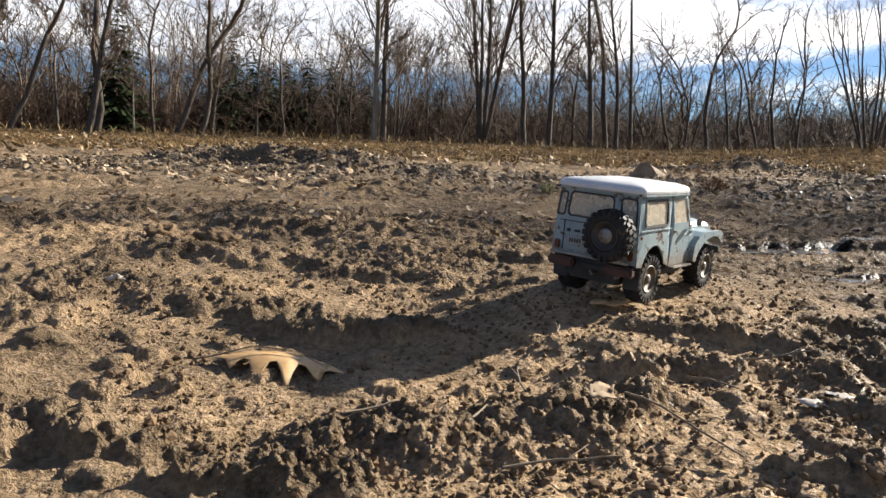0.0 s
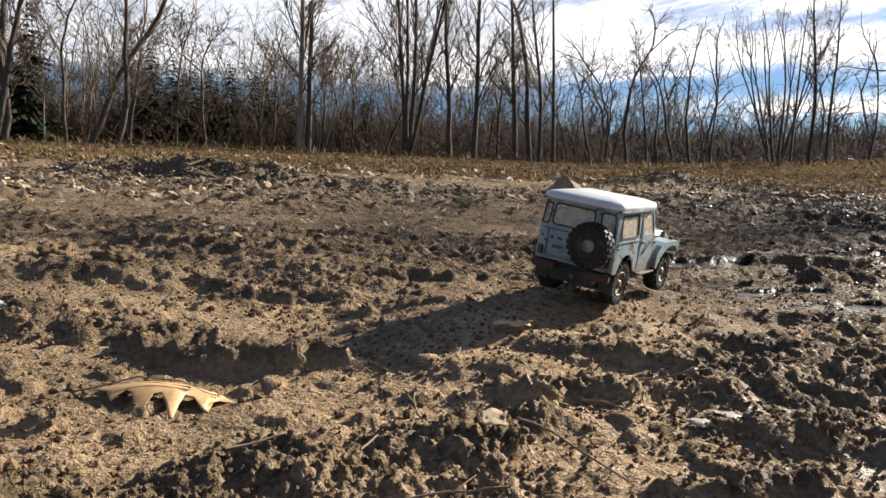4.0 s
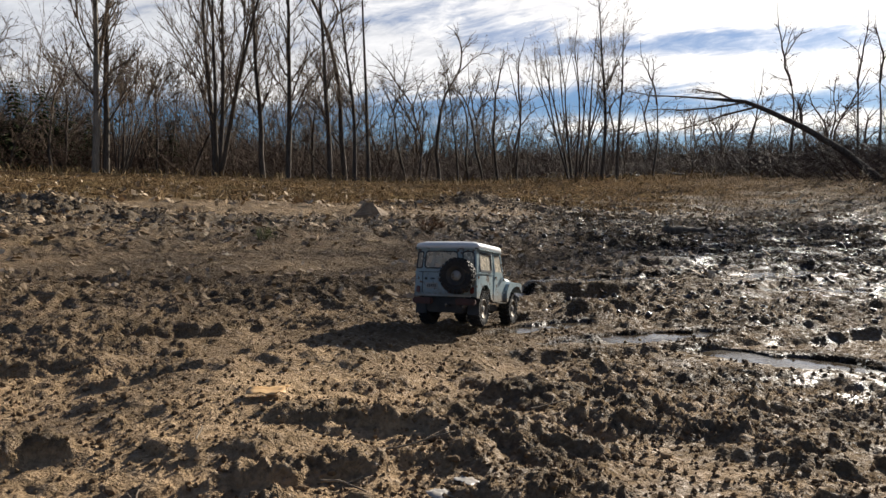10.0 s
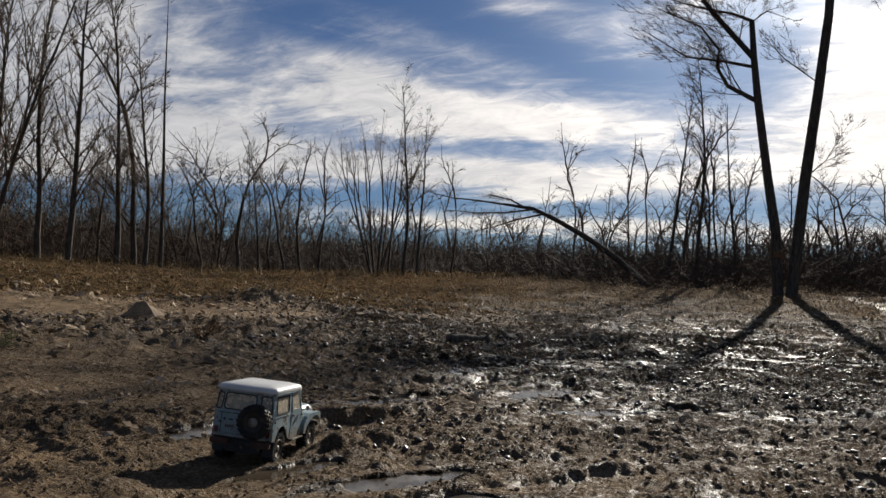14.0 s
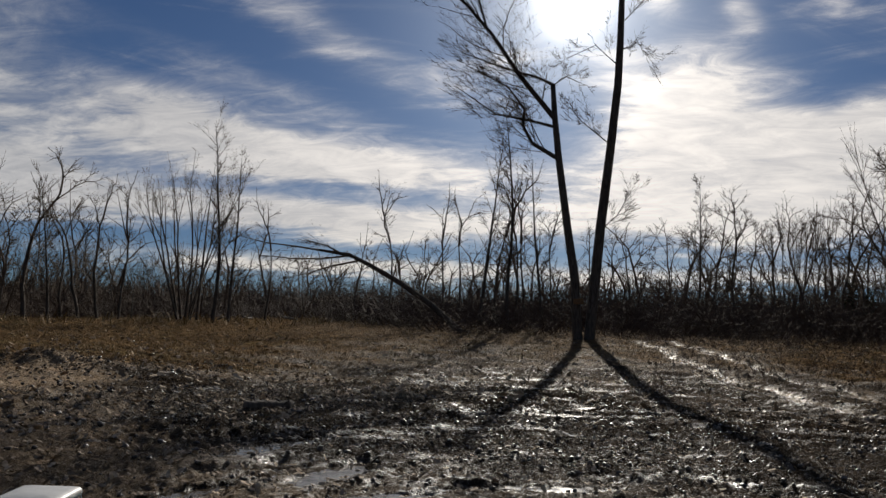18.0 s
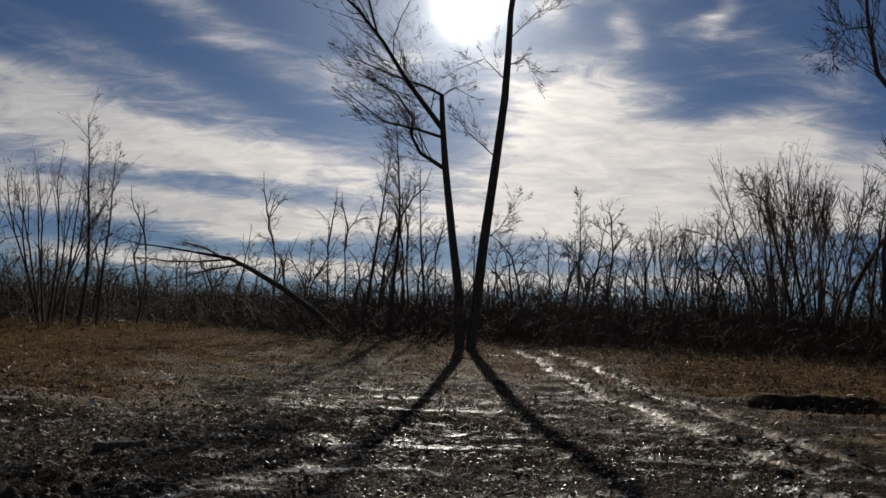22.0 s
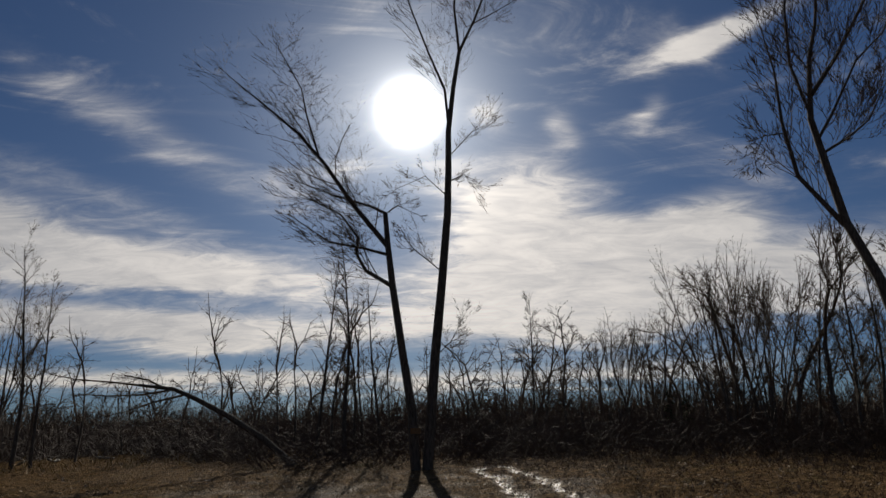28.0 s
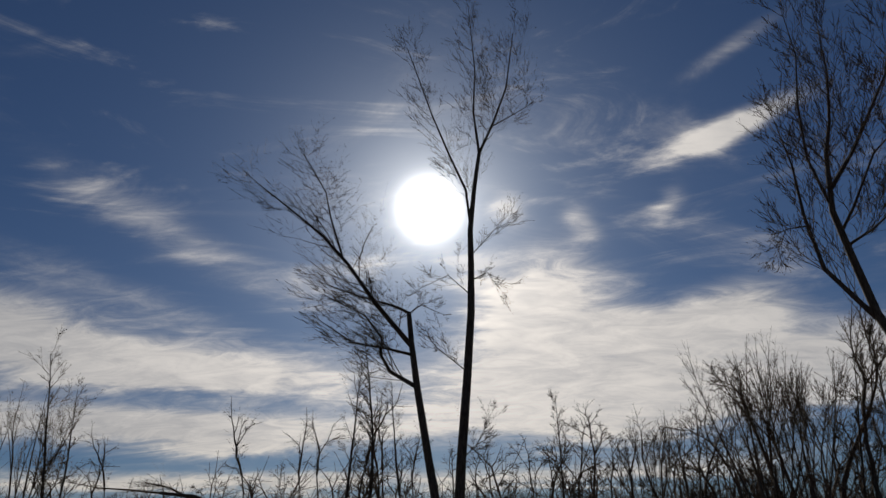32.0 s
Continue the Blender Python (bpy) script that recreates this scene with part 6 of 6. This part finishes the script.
    part("grille", solid(0, 0.189, 0.108, 0.108, 0.006, 0.034, 0.003), M_ROOF, car, "pale front grille")
    part("front_bumper", solid(0, 0.204, 0.072, 0.150, 0.012, 0.014, 0.002), M_CHASSIS, car)
    # seats and dash in the cabin
    for s in (-1, 1):
        part("seat", solid(s * 0.036, -0.030, 0.098, 0.042, 0.045, 0.014, 0.004), M_TRIM, car)
        part("seat_back", solid(s * 0.036, -0.054, 0.124, 0.042, 0.010, 0.050, 0.004), M_TRIM, car)
    part("dashboard", solid(0, 0.040, 0.122, 0.150, 0.016, 0.022, 0.004), M_TRIM, car)
    # a short cab on a long wheelbase: lengths of the bodywork, drawn and true
    drawn, true = (-0.260, -0.204, -0.175, -0.121, -0.067, 0.052, 0.064, 0.126, 0.220), (-0.239, -0.183, -0.166, -0.121, -0.074, 0.020, 0.034, 0.126, 0.220)
    rolling = {"wheel", "tyre", "rim", "hub", "wheel_nut", "axle", "differential", "spare_wheel"}
    for ob in car.children_recursive:
        if ob.name.split(".")[0] not in rolling and ob.name.split(".")[0] != "headlight":
            for v in ob.data.vertices:
                v.co.y = float(np.interp(v.co.y, drawn, true))
    return car, wheels


truck, truck_wheels = build_truck()


# ---- what lies about ----
ICO = None


def scatter(name, count, place, size, mat, label, category, seed, shape="clod", flat=0.75):
    """Joins many small bits on the ground into one mesh. place(rng) gives x, y; size(rng) their half width."""
    global ICO
    rng = random.Random(seed)
    if ICO is None:
        bm = bmesh.new()
        bmesh.ops.create_icosphere(bm, subdivisions=1, radius=1.0)
        ICO = ([v.co.copy() for v in bm.verts], [tuple(v.index for v in f.verts) for f in bm.faces])
        bm.free()
    spots = [place(rng) for _ in range(count)]
    heights = surface(np.array([p[0] for p in spots]), np.array([p[1] for p in spots]))[0]
    verts, faces = [], []
    for (x, y), z in zip(spots, heights):
        r, first = size(rng), len(verts)
        turn = Euler((rng.uniform(-0.5, 0.5), rng.uniform(-0.5, 0.5), rng.uniform(0, 6.28))).to_matrix()
        if shape == "crumb":
            for v in ((1, 0, 0), (0, 1, 0), (-1, 0, 0), (0, -1, 0), (0, 0, 1), (0, 0, -1)):
                verts.append(turn @ (Vector(v) * r * rng.uniform(0.7, 1.25)) + Vector((x, y, z + 0.35 * r)))
            faces += [(first + i, first + (i + 1) % 4, first + 4) for i in range(4)] + [(first + (i + 1) % 4, first + i, first + 5) for i in range(4)]
        elif shape == "clod":
            k = Vector((rng.uniform(0.8, 1.3), rng.uniform(0.7, 1.1), flat * rng.uniform(0.7, 1.2)))
            for v in ICO[0]:
                w = v * rng.uniform(0.78, 1.2)
                verts.append(turn @ Vector((w.x * k.x, w.y * k.y, w.z * k.z)) * r + Vector((x, y, z + 0.3 * r)))
            faces += [tuple(first + i for i in f) for f in ICO[1]]
        elif shape == "leaf":
            bend, tilt = rng.uniform(0.1, 0.7), Euler((rng.gauss(0, 0.45), rng.gauss(0, 0.45), rng.uniform(0, 6.28))).to_matrix()
            outline = [(-1.0, 0.0), (-0.45, 0.42), (-0.1, 0.25), (0.35, 0.5), (1.0, 0.0), (0.35, -0.5), (-0.1, -0.25), (-0.45, -0.42)]
            for u, v in outline:
                verts.append(tilt @ Vector((u * r, v * r, bend * r * (abs(v) + 0.35 * u * u))) + Vector((x, y, z + 0.25 * r)))
            faces += [(first, first + 1, first + 2, first + 6, first + 7), (first + 2, first + 3, first + 4, first + 5, first + 6)]
        else:
            for _ in range(2):
                first = len(verts)
                lean = Vector((rng.gauss(0, 0.5), rng.gauss(0, 0.5), 1)) * r
                w = Vector((rng.gauss(0, 1), rng.gauss(0, 1), 0)).normalized() * r * 0.06
                b = Vector((x + rng.gauss(0, 0.4 * r), y + rng.gauss(0, 0.4 * r), z - 0.02))
                verts += [b - w, b + w, b + lean * 0.6 + w * 0.7, b + lean * 0.6 - w * 0.7, b + lean + Vector((lean.x, lean.y, -0.3 * r)) * 0.4]
                faces += [(first, first + 1, first + 2, first + 3), (first + 3, first + 2, first + 4)]
    ob = new(name, raw_mesh(name, verts, faces, mat, False))
    return tagged(ob, label, category, kind="stuff")


def fan(rng, near, far, low=-36, high=97, power=1.0):
    a = radians(rng.uniform(low, high))
    r = near * (far / near) ** (rng.random() ** power)
    return 0.22 + r * math.sin(a), r * math.cos(a)


def crumb_spots(seed, near, far, low, high):
    """Places on the mud, more often where it is churned."""
    rng = random.Random(seed)
    spots = [fan(rng, near, far, low, high) for _ in range(52000)]
    g = 0.62 + 0.6 * perlin(np.array([p[0] for p in spots]), np.array([p[1] for p in spots]), 0.42, 1)
    return iter([p for p, k in zip(spots, g) if rng.random() < k])


def grassy_spots(seed):
    """Places on the field, from one sowing."""
    rng = random.Random(seed)
    spots = [fan(rng, 9.4, 38, -37, 98, 0.75) for _ in range(52000)]
    keep = relief(np.array([p[0] for p in spots]), np.array([p[1] for p in spots]))[1]["grass"] > 0.4
    return iter([p for p, k in zip(spots, keep) if k])


def bank_spot(rng):
    x = rng.uniform(-5.5, 6.5)
    return x, 5.3 + 0.10 * x + rng.gauss(0, 0.62)


def gravel_spot(rng):
    k = rng.random()
    if k < 0.38:
        return rng.gauss(-1.5, 1.0), rng.gauss(5.9, 0.42)
    if k < 0.75:
        return rng.gauss(3.5, 0.9), rng.gauss(9.0, 0.6)
    return bank_spot(rng)


CRUMBS = crumb_spots(71, 0.55, 3.2, -36, 80)
scatter("mud_clods", 4300, lambda r: next(CRUMBS), lambda r: 0.0022 + 0.0060 * r.random() ** 3, M_CLOD, "crumbs and clods of drying brown mud", "mud clods", 1)
scatter("mud_crumbs", 15000, lambda r: next(CRUMBS), lambda r: 0.0014 + 0.0040 * r.random() ** 2, M_CLOD, "fine crumbs of drying brown mud", "mud crumbs", 9, "crumb")
scatter("wet_clods", 3400, lambda r: fan(r, 2.3, 11, 24, 97), lambda r: 0.004 + 0.012 * r.random() ** 3, M_WETCLOD, "dark wet clods of churned mud", "mud clods", 2)
scatter("leaf_litter", 5600, bank_spot, lambda r: 0.011 + 0.030 * r.random() ** 2, M_LITTER, "pale dead leaves strewn over a stony bank", "leaves", 3, "leaf")
scatter("leaf_litter", 1000, lambda r: (r.uniform(-2.2, 2.6), 2.3 + abs(r.gauss(0, 1.3))), lambda r: r.uniform(0.010, 0.028), M_LITTER, "scattered pale dead leaves trodden into mud", "leaves", 4, "leaf")
scatter("leaf_litter", 3600, lambda r: fan(r, 8, 34), lambda r: r.uniform(0.03, 0.075), M_LITTER, "fallen leaves lying in the dry grass", "leaves", 5, "leaf")
scatter("gravel", 4200, gravel_spot, lambda r: 0.006 + 0.014 * r.random() ** 2, M_GRAVEL, "grey stones of a low gravel heap", "gravel", 6)
scatter("mud_clods", 7000, lambda r: fan(r, 4.0, 24, 18, 84, 0.7), lambda r: 0.006 + 0.018 * r.random() ** 3, M_WETCLOD, "dark clods strewn over the wet ground", "mud clods", 10)
scatter("leaf_litter", 5200, lambda r: fan(r, 3.0, 24, 16, 84, 0.8), lambda r: r.uniform(0.010, 0.028), M_LITTER, "dead leaves strewn over the wet mud", "leaves", 11, "leaf")
FIELD = grassy_spots(70)
scatter("grass", 21000, lambda r: next(FIELD), lambda r: r.uniform(0.035, 0.12), M_STRAW, "dry tan winter grass of the field", "grass", 7, "grass")
scatter("weeds", 1500, lambda r: fan(r, 29, 37), lambda r: r.uniform(0.15, 0.42), M_STRAW, "tall dry weeds at the wood's foot", "weeds", 8, "grass")


def lump_mesh(name, sx, sy, sz, seed, mat, rough=0.16):
    """A rugged stone or clod: a ball flattened by random planes, then roughened."""
    rng = random.Random(seed)
    bm = bmesh.new()
    bmesh.ops.create_icosphere(bm, subdivisions=4, radius=1.0)
    planes = [(Vector((rng.gauss(0, 1), rng.gauss(0, 1), rng.gauss(0, 0.8))).normalized(), rng.uniform(0.55, 0.85)) for _ in range(9)]
    for v in bm.verts:
        for n, d in planes:
            over = v.co.dot(n) - d
            if over > 0:
                v.co -= n * over * 0.94
        v.co *= 1 + rough * noise.noise(v.co * 2.1 + Vector((seed, 0, 0))) + 0.35 * rough * noise.noise(v.co * 6.5)
        v.co = Vector((v.co.x * sx, v.co.y * sy, v.co.z * sz))
    me = bpy.data.meshes.new(name)
    bm.to_mesh(me)
    bm.free()
    me.materials.append(mat)
    me.polygons.foreach_set("use_smooth", [True] * len(me.polygons))
    return me


def build_rock():
    """A pointed brown boulder on the stony bank."""
    rng = random.Random(3)
    bm = bmesh.new()
    outline = [(-0.17, -0.10), (0.03, -0.15), (0.16, -0.06), (0.17, 0.08), (0.0, 0.15), (-0.15, 0.08)]
    low = [bm.verts.new((x, y, -0.06)) for x, y in outline]
    mid = [bm.verts.new((0.92 * x + rng.gauss(0, 0.008), 0.92 * y + rng.gauss(0, 0.008), 0.09 + rng.gauss(0, 0.015))) for x, y in outline]
    top = [bm.verts.new((x, y, z)) for x, y, z in ((-0.05, -0.04, 0.20), (0.0, -0.055, 0.20), (0.05, -0.03, 0.17), (0.06, 0.03, 0.15), (0.0, 0.06, 0.17), (-0.05, 0.03, 0.19))]
    for one, two in ((low, mid), (mid, top)):
        for i in range(6):
            bm.faces.new((one[i], one[(i + 1) % 6], two[(i + 1) % 6], two[i]))
    bm.faces.new(top)
    bm.faces.new(low[::-1])
    bmesh.ops.subdivide_edges(bm, edges=bm.edges[:], cuts=4, use_grid_fill=True, smooth=0.12)
    for v in bm.verts:
        v.co += v.co.normalized() * (0.018 * noise.noise(v.co * 9) + 0.006 * noise.noise(v.co * 31))
    me = bpy.data.meshes.new("boulder")
    bm.to_mesh(me)
    bm.free()
    me.materials.append(M_ROCK)
    ob = new("boulder", me)
    x, y = 1.43, 5.99
    ob.matrix_world = pose(x, y, float(land(x, y)) + 0.005, 0, 0, 15) @ Matrix.Diagonal((1.0, 0.95, 0.80, 1))
    tagged(ob, "pointed brown boulder resting on the leafy bank", "boulder")


def build_oak_leaf():
    """A big lobed oak leaf that arches over the mud on its lobe tips."""
    half = [(0.000, 0.002), (0.012, 0.006), (0.022, 0.013), (0.030, 0.026), (0.036, 0.034), (0.040, 0.022), (0.045, 0.016), (0.054, 0.022), (0.064, 0.040), (0.074, 0.060), (0.076, 0.040), (0.079, 0.022), (0.086, 0.020), (0.096, 0.034), (0.110, 0.056), (0.110, 0.034), (0.111, 0.016), (0.120, 0.016), (0.132, 0.028), (0.142, 0.034), (0.139, 0.018), (0.146, 0.008), (0.166, 0.0)]
    n = 9
    verts, faces = [], []
    lean = {}
    for s in (1, -1):
        for i, (u, v) in enumerate(half):
            for k in range(n):
                t = k / (n - 1)
                w = v * t
                # lobes curl down towards their tips, the blade arches from stalk to tip
                z = 0.015 * math.sin(math.pi * min(1, u / 0.166)) - (15.0 if s > 0 else 7.0) * w * w + 0.0006 * math.sin(30 * u)
                lean[(s, i, k)] = len(verts)
                verts.append(Vector((u, s * w, z)))
        for i in range(len(half) - 1):
            for k in range(n - 1):
                q = (lean[(s, i, k)], lean[(s, i + 1, k)], lean[(s, i + 1, k + 1)], lean[(s, i, k + 1)])
                faces.append(q if s > 0 else q[::-1])
    blade = raw_mesh("blade", verts, faces, M_LEAF)
    leaf = empty("oak_leaf", Matrix(), "dry tan oak leaf with pointed lobes arched over mud", "leaf")
    ob = part("blade", blade, None, leaf)
    thick = ob.modifiers.new("thickness", "SOLIDIFY")
    thick.thickness = 0.0006
    vein = Wood()
    vein.tube([Vector((-0.026, 0.003, -0.006)), Vector((0.0, 0, 0.002)), Vector((0.05, 0, 0.0205)), Vector((0.10, 0, 0.0205)), Vector((0.14, 0, 0.006))], [0.0011, 0.0011, 0.0009, 0.0006, 0.0003], 6)
    part("stalk", vein.mesh("stalk", M_WOOD), None, leaf)
    x, y = -0.350, 1.03
    high = max(rest_z(x + 0.03 * k, y + 0.02 * j) for k in range(6) for j in (-1, 0, 1))
    leaf.matrix_world = pose(x, y, high + 0.003, 3, 3, -5) @ Matrix.Scale(1.2, 4)


def build_twig(x, y, turn, length, seed, mat=None):
    rng = random.Random(seed)
    w = Wood()
    line = bent(rng, Vector((0, 0, 0.006)), Vector((1, 0, 0.05)), length, 6, 0.10, 0.0)
    w.tube(line, [0.0016 - 0.0001 * i for i in range(7)], 5)
    p, d = along(line, 0.55)
    w.tube([p, p + Vector((0.22 * length, 0.10 * length, 0.01))], [0.001, 0.0004], 4)
    ob = new("twig", w.mesh("twig", mat or M_WOOD))
    ob.matrix_world = pose(x, y, rest_z(x, y) + 0.004, 0, -2, turn)
    tagged(ob, "thin dry twig lying on the mud", "twig", "twigs on the mud")


def build_log(x, y, length, radius, turn, seed, label, tip=0.0, mat=None):
    rng = random.Random(seed)
    w = Wood()
    line = bent(rng, Vector((-length / 2, 0, 0)), Vector((1, 0, 0)), length, 8, 0.05, 0.0)
    w.tube(line, [radius * rng.uniform(0.86, 1.1) for _ in line], 10)
    w.faces.append(tuple(range(10))[::-1])
    log = empty("log", pose(x, y, float(land(x, y)) + radius * 0.75, 0, tip, turn), label, "log")
    part("stem", w.mesh("stem", mat or M_BARK), None, log)
    for k in range(3):
        p, d = along(line, rng.uniform(0.2, 0.9))
        b = Wood()
        side = Vector((rng.uniform(-0.3, 0.6), rng.choice((-1, 1)) * 0.6, rng.uniform(0.3, 0.9))).normalized()
        b.tube([p, p + side * radius * 2.4], [radius * 0.3, radius * 0.15], 6)
        part("stub", b.mesh("stub", mat or M_BARK), None, log)


def build_scrap(x, y, r, seed, label, category, mat):
    """A crumpled flake."""
    rng = random.Random(seed)
    verts, faces = [], []
    n = 7
    for i in range(n):
        for j in range(n):
            u, v = 2 * i / (n - 1) - 1, 2 * j / (n - 1) - 1
            k = r * (1 + 0.25 * noise.noise(Vector((u * 1.5, v * 1.5, seed))))
            verts.append(Vector((u * k, 0.7 * v * k, 0.6 * r * abs(noise.noise(Vector((u * 1.3, v * 1.3, seed + 5)))) + 0.25 * r * noise.noise(Vector((3 * u, 3 * v, seed))))))
    for i in range(n - 1):
        for j in range(n - 1):
            faces.append((i * n + j, (i + 1) * n + j, (i + 1) * n + j + 1, i * n + j + 1))
    ob = new(category.replace(" ", "_"), raw_mesh(category, verts, faces, mat))
    thick = ob.modifiers.new("thickness", "SOLIDIFY")
    thick.thickness = 0.0008
    ob.matrix_world = pose(x, y, rest_z(x, y) + 0.3 * r, 0, 0, rng.uniform(0, 360))
    tagged(ob, label, category)


build_rock()
build_oak_leaf()
for number, (x, y, turn, length) in enumerate([(0.20, 0.86, -38, 0.16), (0.09, 0.93, 110, 0.07), (-0.12, 0.78, 40, 0.07), (0.05, 0.70, 10, 0.12), (0.30, 0.95, -50, 0.08), (-0.55, 1.45, 60, 0.09), (0.7, 1.2, 20, 0.08)]):
    build_twig(x, y, turn, length, 500 + number)
build_scrap(0.17, 0.845, 0.022, 4, "crumpled pale leaf scrap in the mud", "leaf scrap", M_LITTER)
build_scrap(-0.315, 1.055, 0.020, 11, "brown curled dead leaf standing in the mud", "dead leaf", M_ROCK)
build_scrap(0.44, 0.90, 0.016, 6, "muddy pale shred of plastic in wet mud", "plastic scrap", M_PLASTIC)
build_scrap(0.485, 0.925, 0.014, 7, "muddy pale shred of plastic in wet mud", "plastic scrap", M_PLASTIC)
build_scrap(-1.55, 2.50, 0.07, 8, "bleached splinter of wood on the mud", "wood splinter", M_WOOD)
build_scrap(0.26, 1.27, 0.030, 9, "flat tan scrap pressed into the mud", "leaf scrap", M_LEAF)
build_log(3.75, 5.05, 0.42, 0.042, 8, 41, "short dark half-buried log on the mud")
for number, (azimuth, length, turn) in enumerate([(32.0, 1.4, 40), (35.0, 0.9, 10), (38.2, 1.1, 60), (41.5, 0.8, 20), (30.0, 1.0, 80), (68.8, 0.9, 30), (70.5, 0.9, 110)]):
    build_log(35 * math.sin(radians(azimuth)), 35 * math.cos(radians(azimuth)), length, 0.05, turn, 60 + number, "pale fallen branch at the wood's foot", 8, M_PALE)


def build_tuft(x, y, height, count, spread, seed, mat, label):
    """A weed: thin stems from one foot, each with side sprigs."""
    rng = random.Random(seed)
    w = Wood()
    for k in range(count):
        a = rng.uniform(0, 6.28)
        line = bent(rng, Vector((0.2 * spread * math.cos(a), 0.2 * spread * math.sin(a), -0.01)), Vector((spread * math.cos(a), spread * math.sin(a), height)), height * rng.uniform(0.6, 1.1), 4, 0.18, -0.03)
        r = 0.012 * height + 0.001
        w.tube(line, [r, 0.85 * r, 0.7 * r, 0.5 * r, 0.2 * r], 4)
        for m in range(4):
            p, d = along(line, rng.uniform(0.3, 0.95))
            side = Vector((rng.gauss(0, 1), rng.gauss(0, 1), rng.uniform(0.2, 1.0))).normalized()
            w.tube([p, p + side * height * rng.uniform(0.15, 0.3)], [0.6 * r, 0.3 * r], 3)
    ob = new("weed", w.mesh("weed", mat))
    ob.matrix_world = pose(x, y, rest_z(x, y))
    tagged(ob, label, "weed", "weeds on the bank")


def build_stone(name, x, y, sx, sy, sz, seed, mat, label, category):
    ob = new(name, lump_mesh(name, sx, sy, sz, seed, mat, 0.75))
    ob.matrix_world = pose(x, y, rest_z(x, y) + 0.02 * sz, 0, 0, 40 * seed)
    tagged(ob, label, category)


build_stone("mud_clod", -0.84, 2.07, 0.085, 0.045, 0.040, 7, M_CLOD, "dark crumbling clod of mud", "mud clod")
build_stone("mud_clod", -0.66, 2.02, 0.070, 0.050, 0.042, 8, M_CLOD, "dark crumbling clod of mud", "mud clod")
build_stone("pebble", -0.66, 1.39, 0.017, 0.013, 0.011, 9, M_PEBBLE, "pale rounded pebble lying on the mud", "pebble")
build_tuft(0.47, 4.28, 0.09, 16, 0.06, 21, M_GREEN, "small green weed at the foot of the bank")
build_tuft(1.58, 4.85, 0.13, 22, 0.10, 22, M_WEED, "red-brown dry weed on the stony bank")
build_tuft(1.75, 5.2, 0.11, 18, 0.10, 23, M_WEED, "red-brown dry weed on the stony bank")
build_tuft(0.51, 4.63, 0.07, 12, 0.06, 24, M_GREEN, "small green weed at the foot of the bank")
build_tuft(-0.60, 3.95, 0.06, 14, 0.12, 25, M_STRAW, "flattened tuft of straw on the mud")
build_tuft(-2.0, 4.6, 0.07, 12, 0.12, 26, M_STRAW, "flattened tuft of straw on the mud")
build_twig(-0.80, 3.88, 12, 0.35, 520)
build_twig(0.15, 1.10, 80, 0.05, 521)
build_twig(0.40, 1.02, -20, 0.10, 522)
build_twig(0.02, 0.80, 62, 0.09, 524)


# ---- what moves ----
def motions():
    rows = np.array(TRUCK)
    times = [0.5 * k for k in range(65)]
    x, y, z, h, p, r = (np.interp(times, rows[:, 0], rows[:, k]) for k in range(1, 7))
    keys = [(t, pose(*at) @ pose(0, 0, 0, 0, 0, turn) @ pose(0, 0, 0, tip, 0, 0) @ pose(0, 0, 0, 0, side, 0)) for t, at, turn, tip, side in zip(times, zip(x, y, z), h, p, r)]
    walk(truck, keys)
    gone = np.r_[0, np.cumsum(np.hypot(np.diff(x), np.diff(y)))]
    for wheel in truck_wheels:
        hub = wheel.location.copy()
        walk(wheel, [(t, pose(*hub, -math.degrees(d / WHEEL_R))) for t, d in zip(times, gone)])


motions()
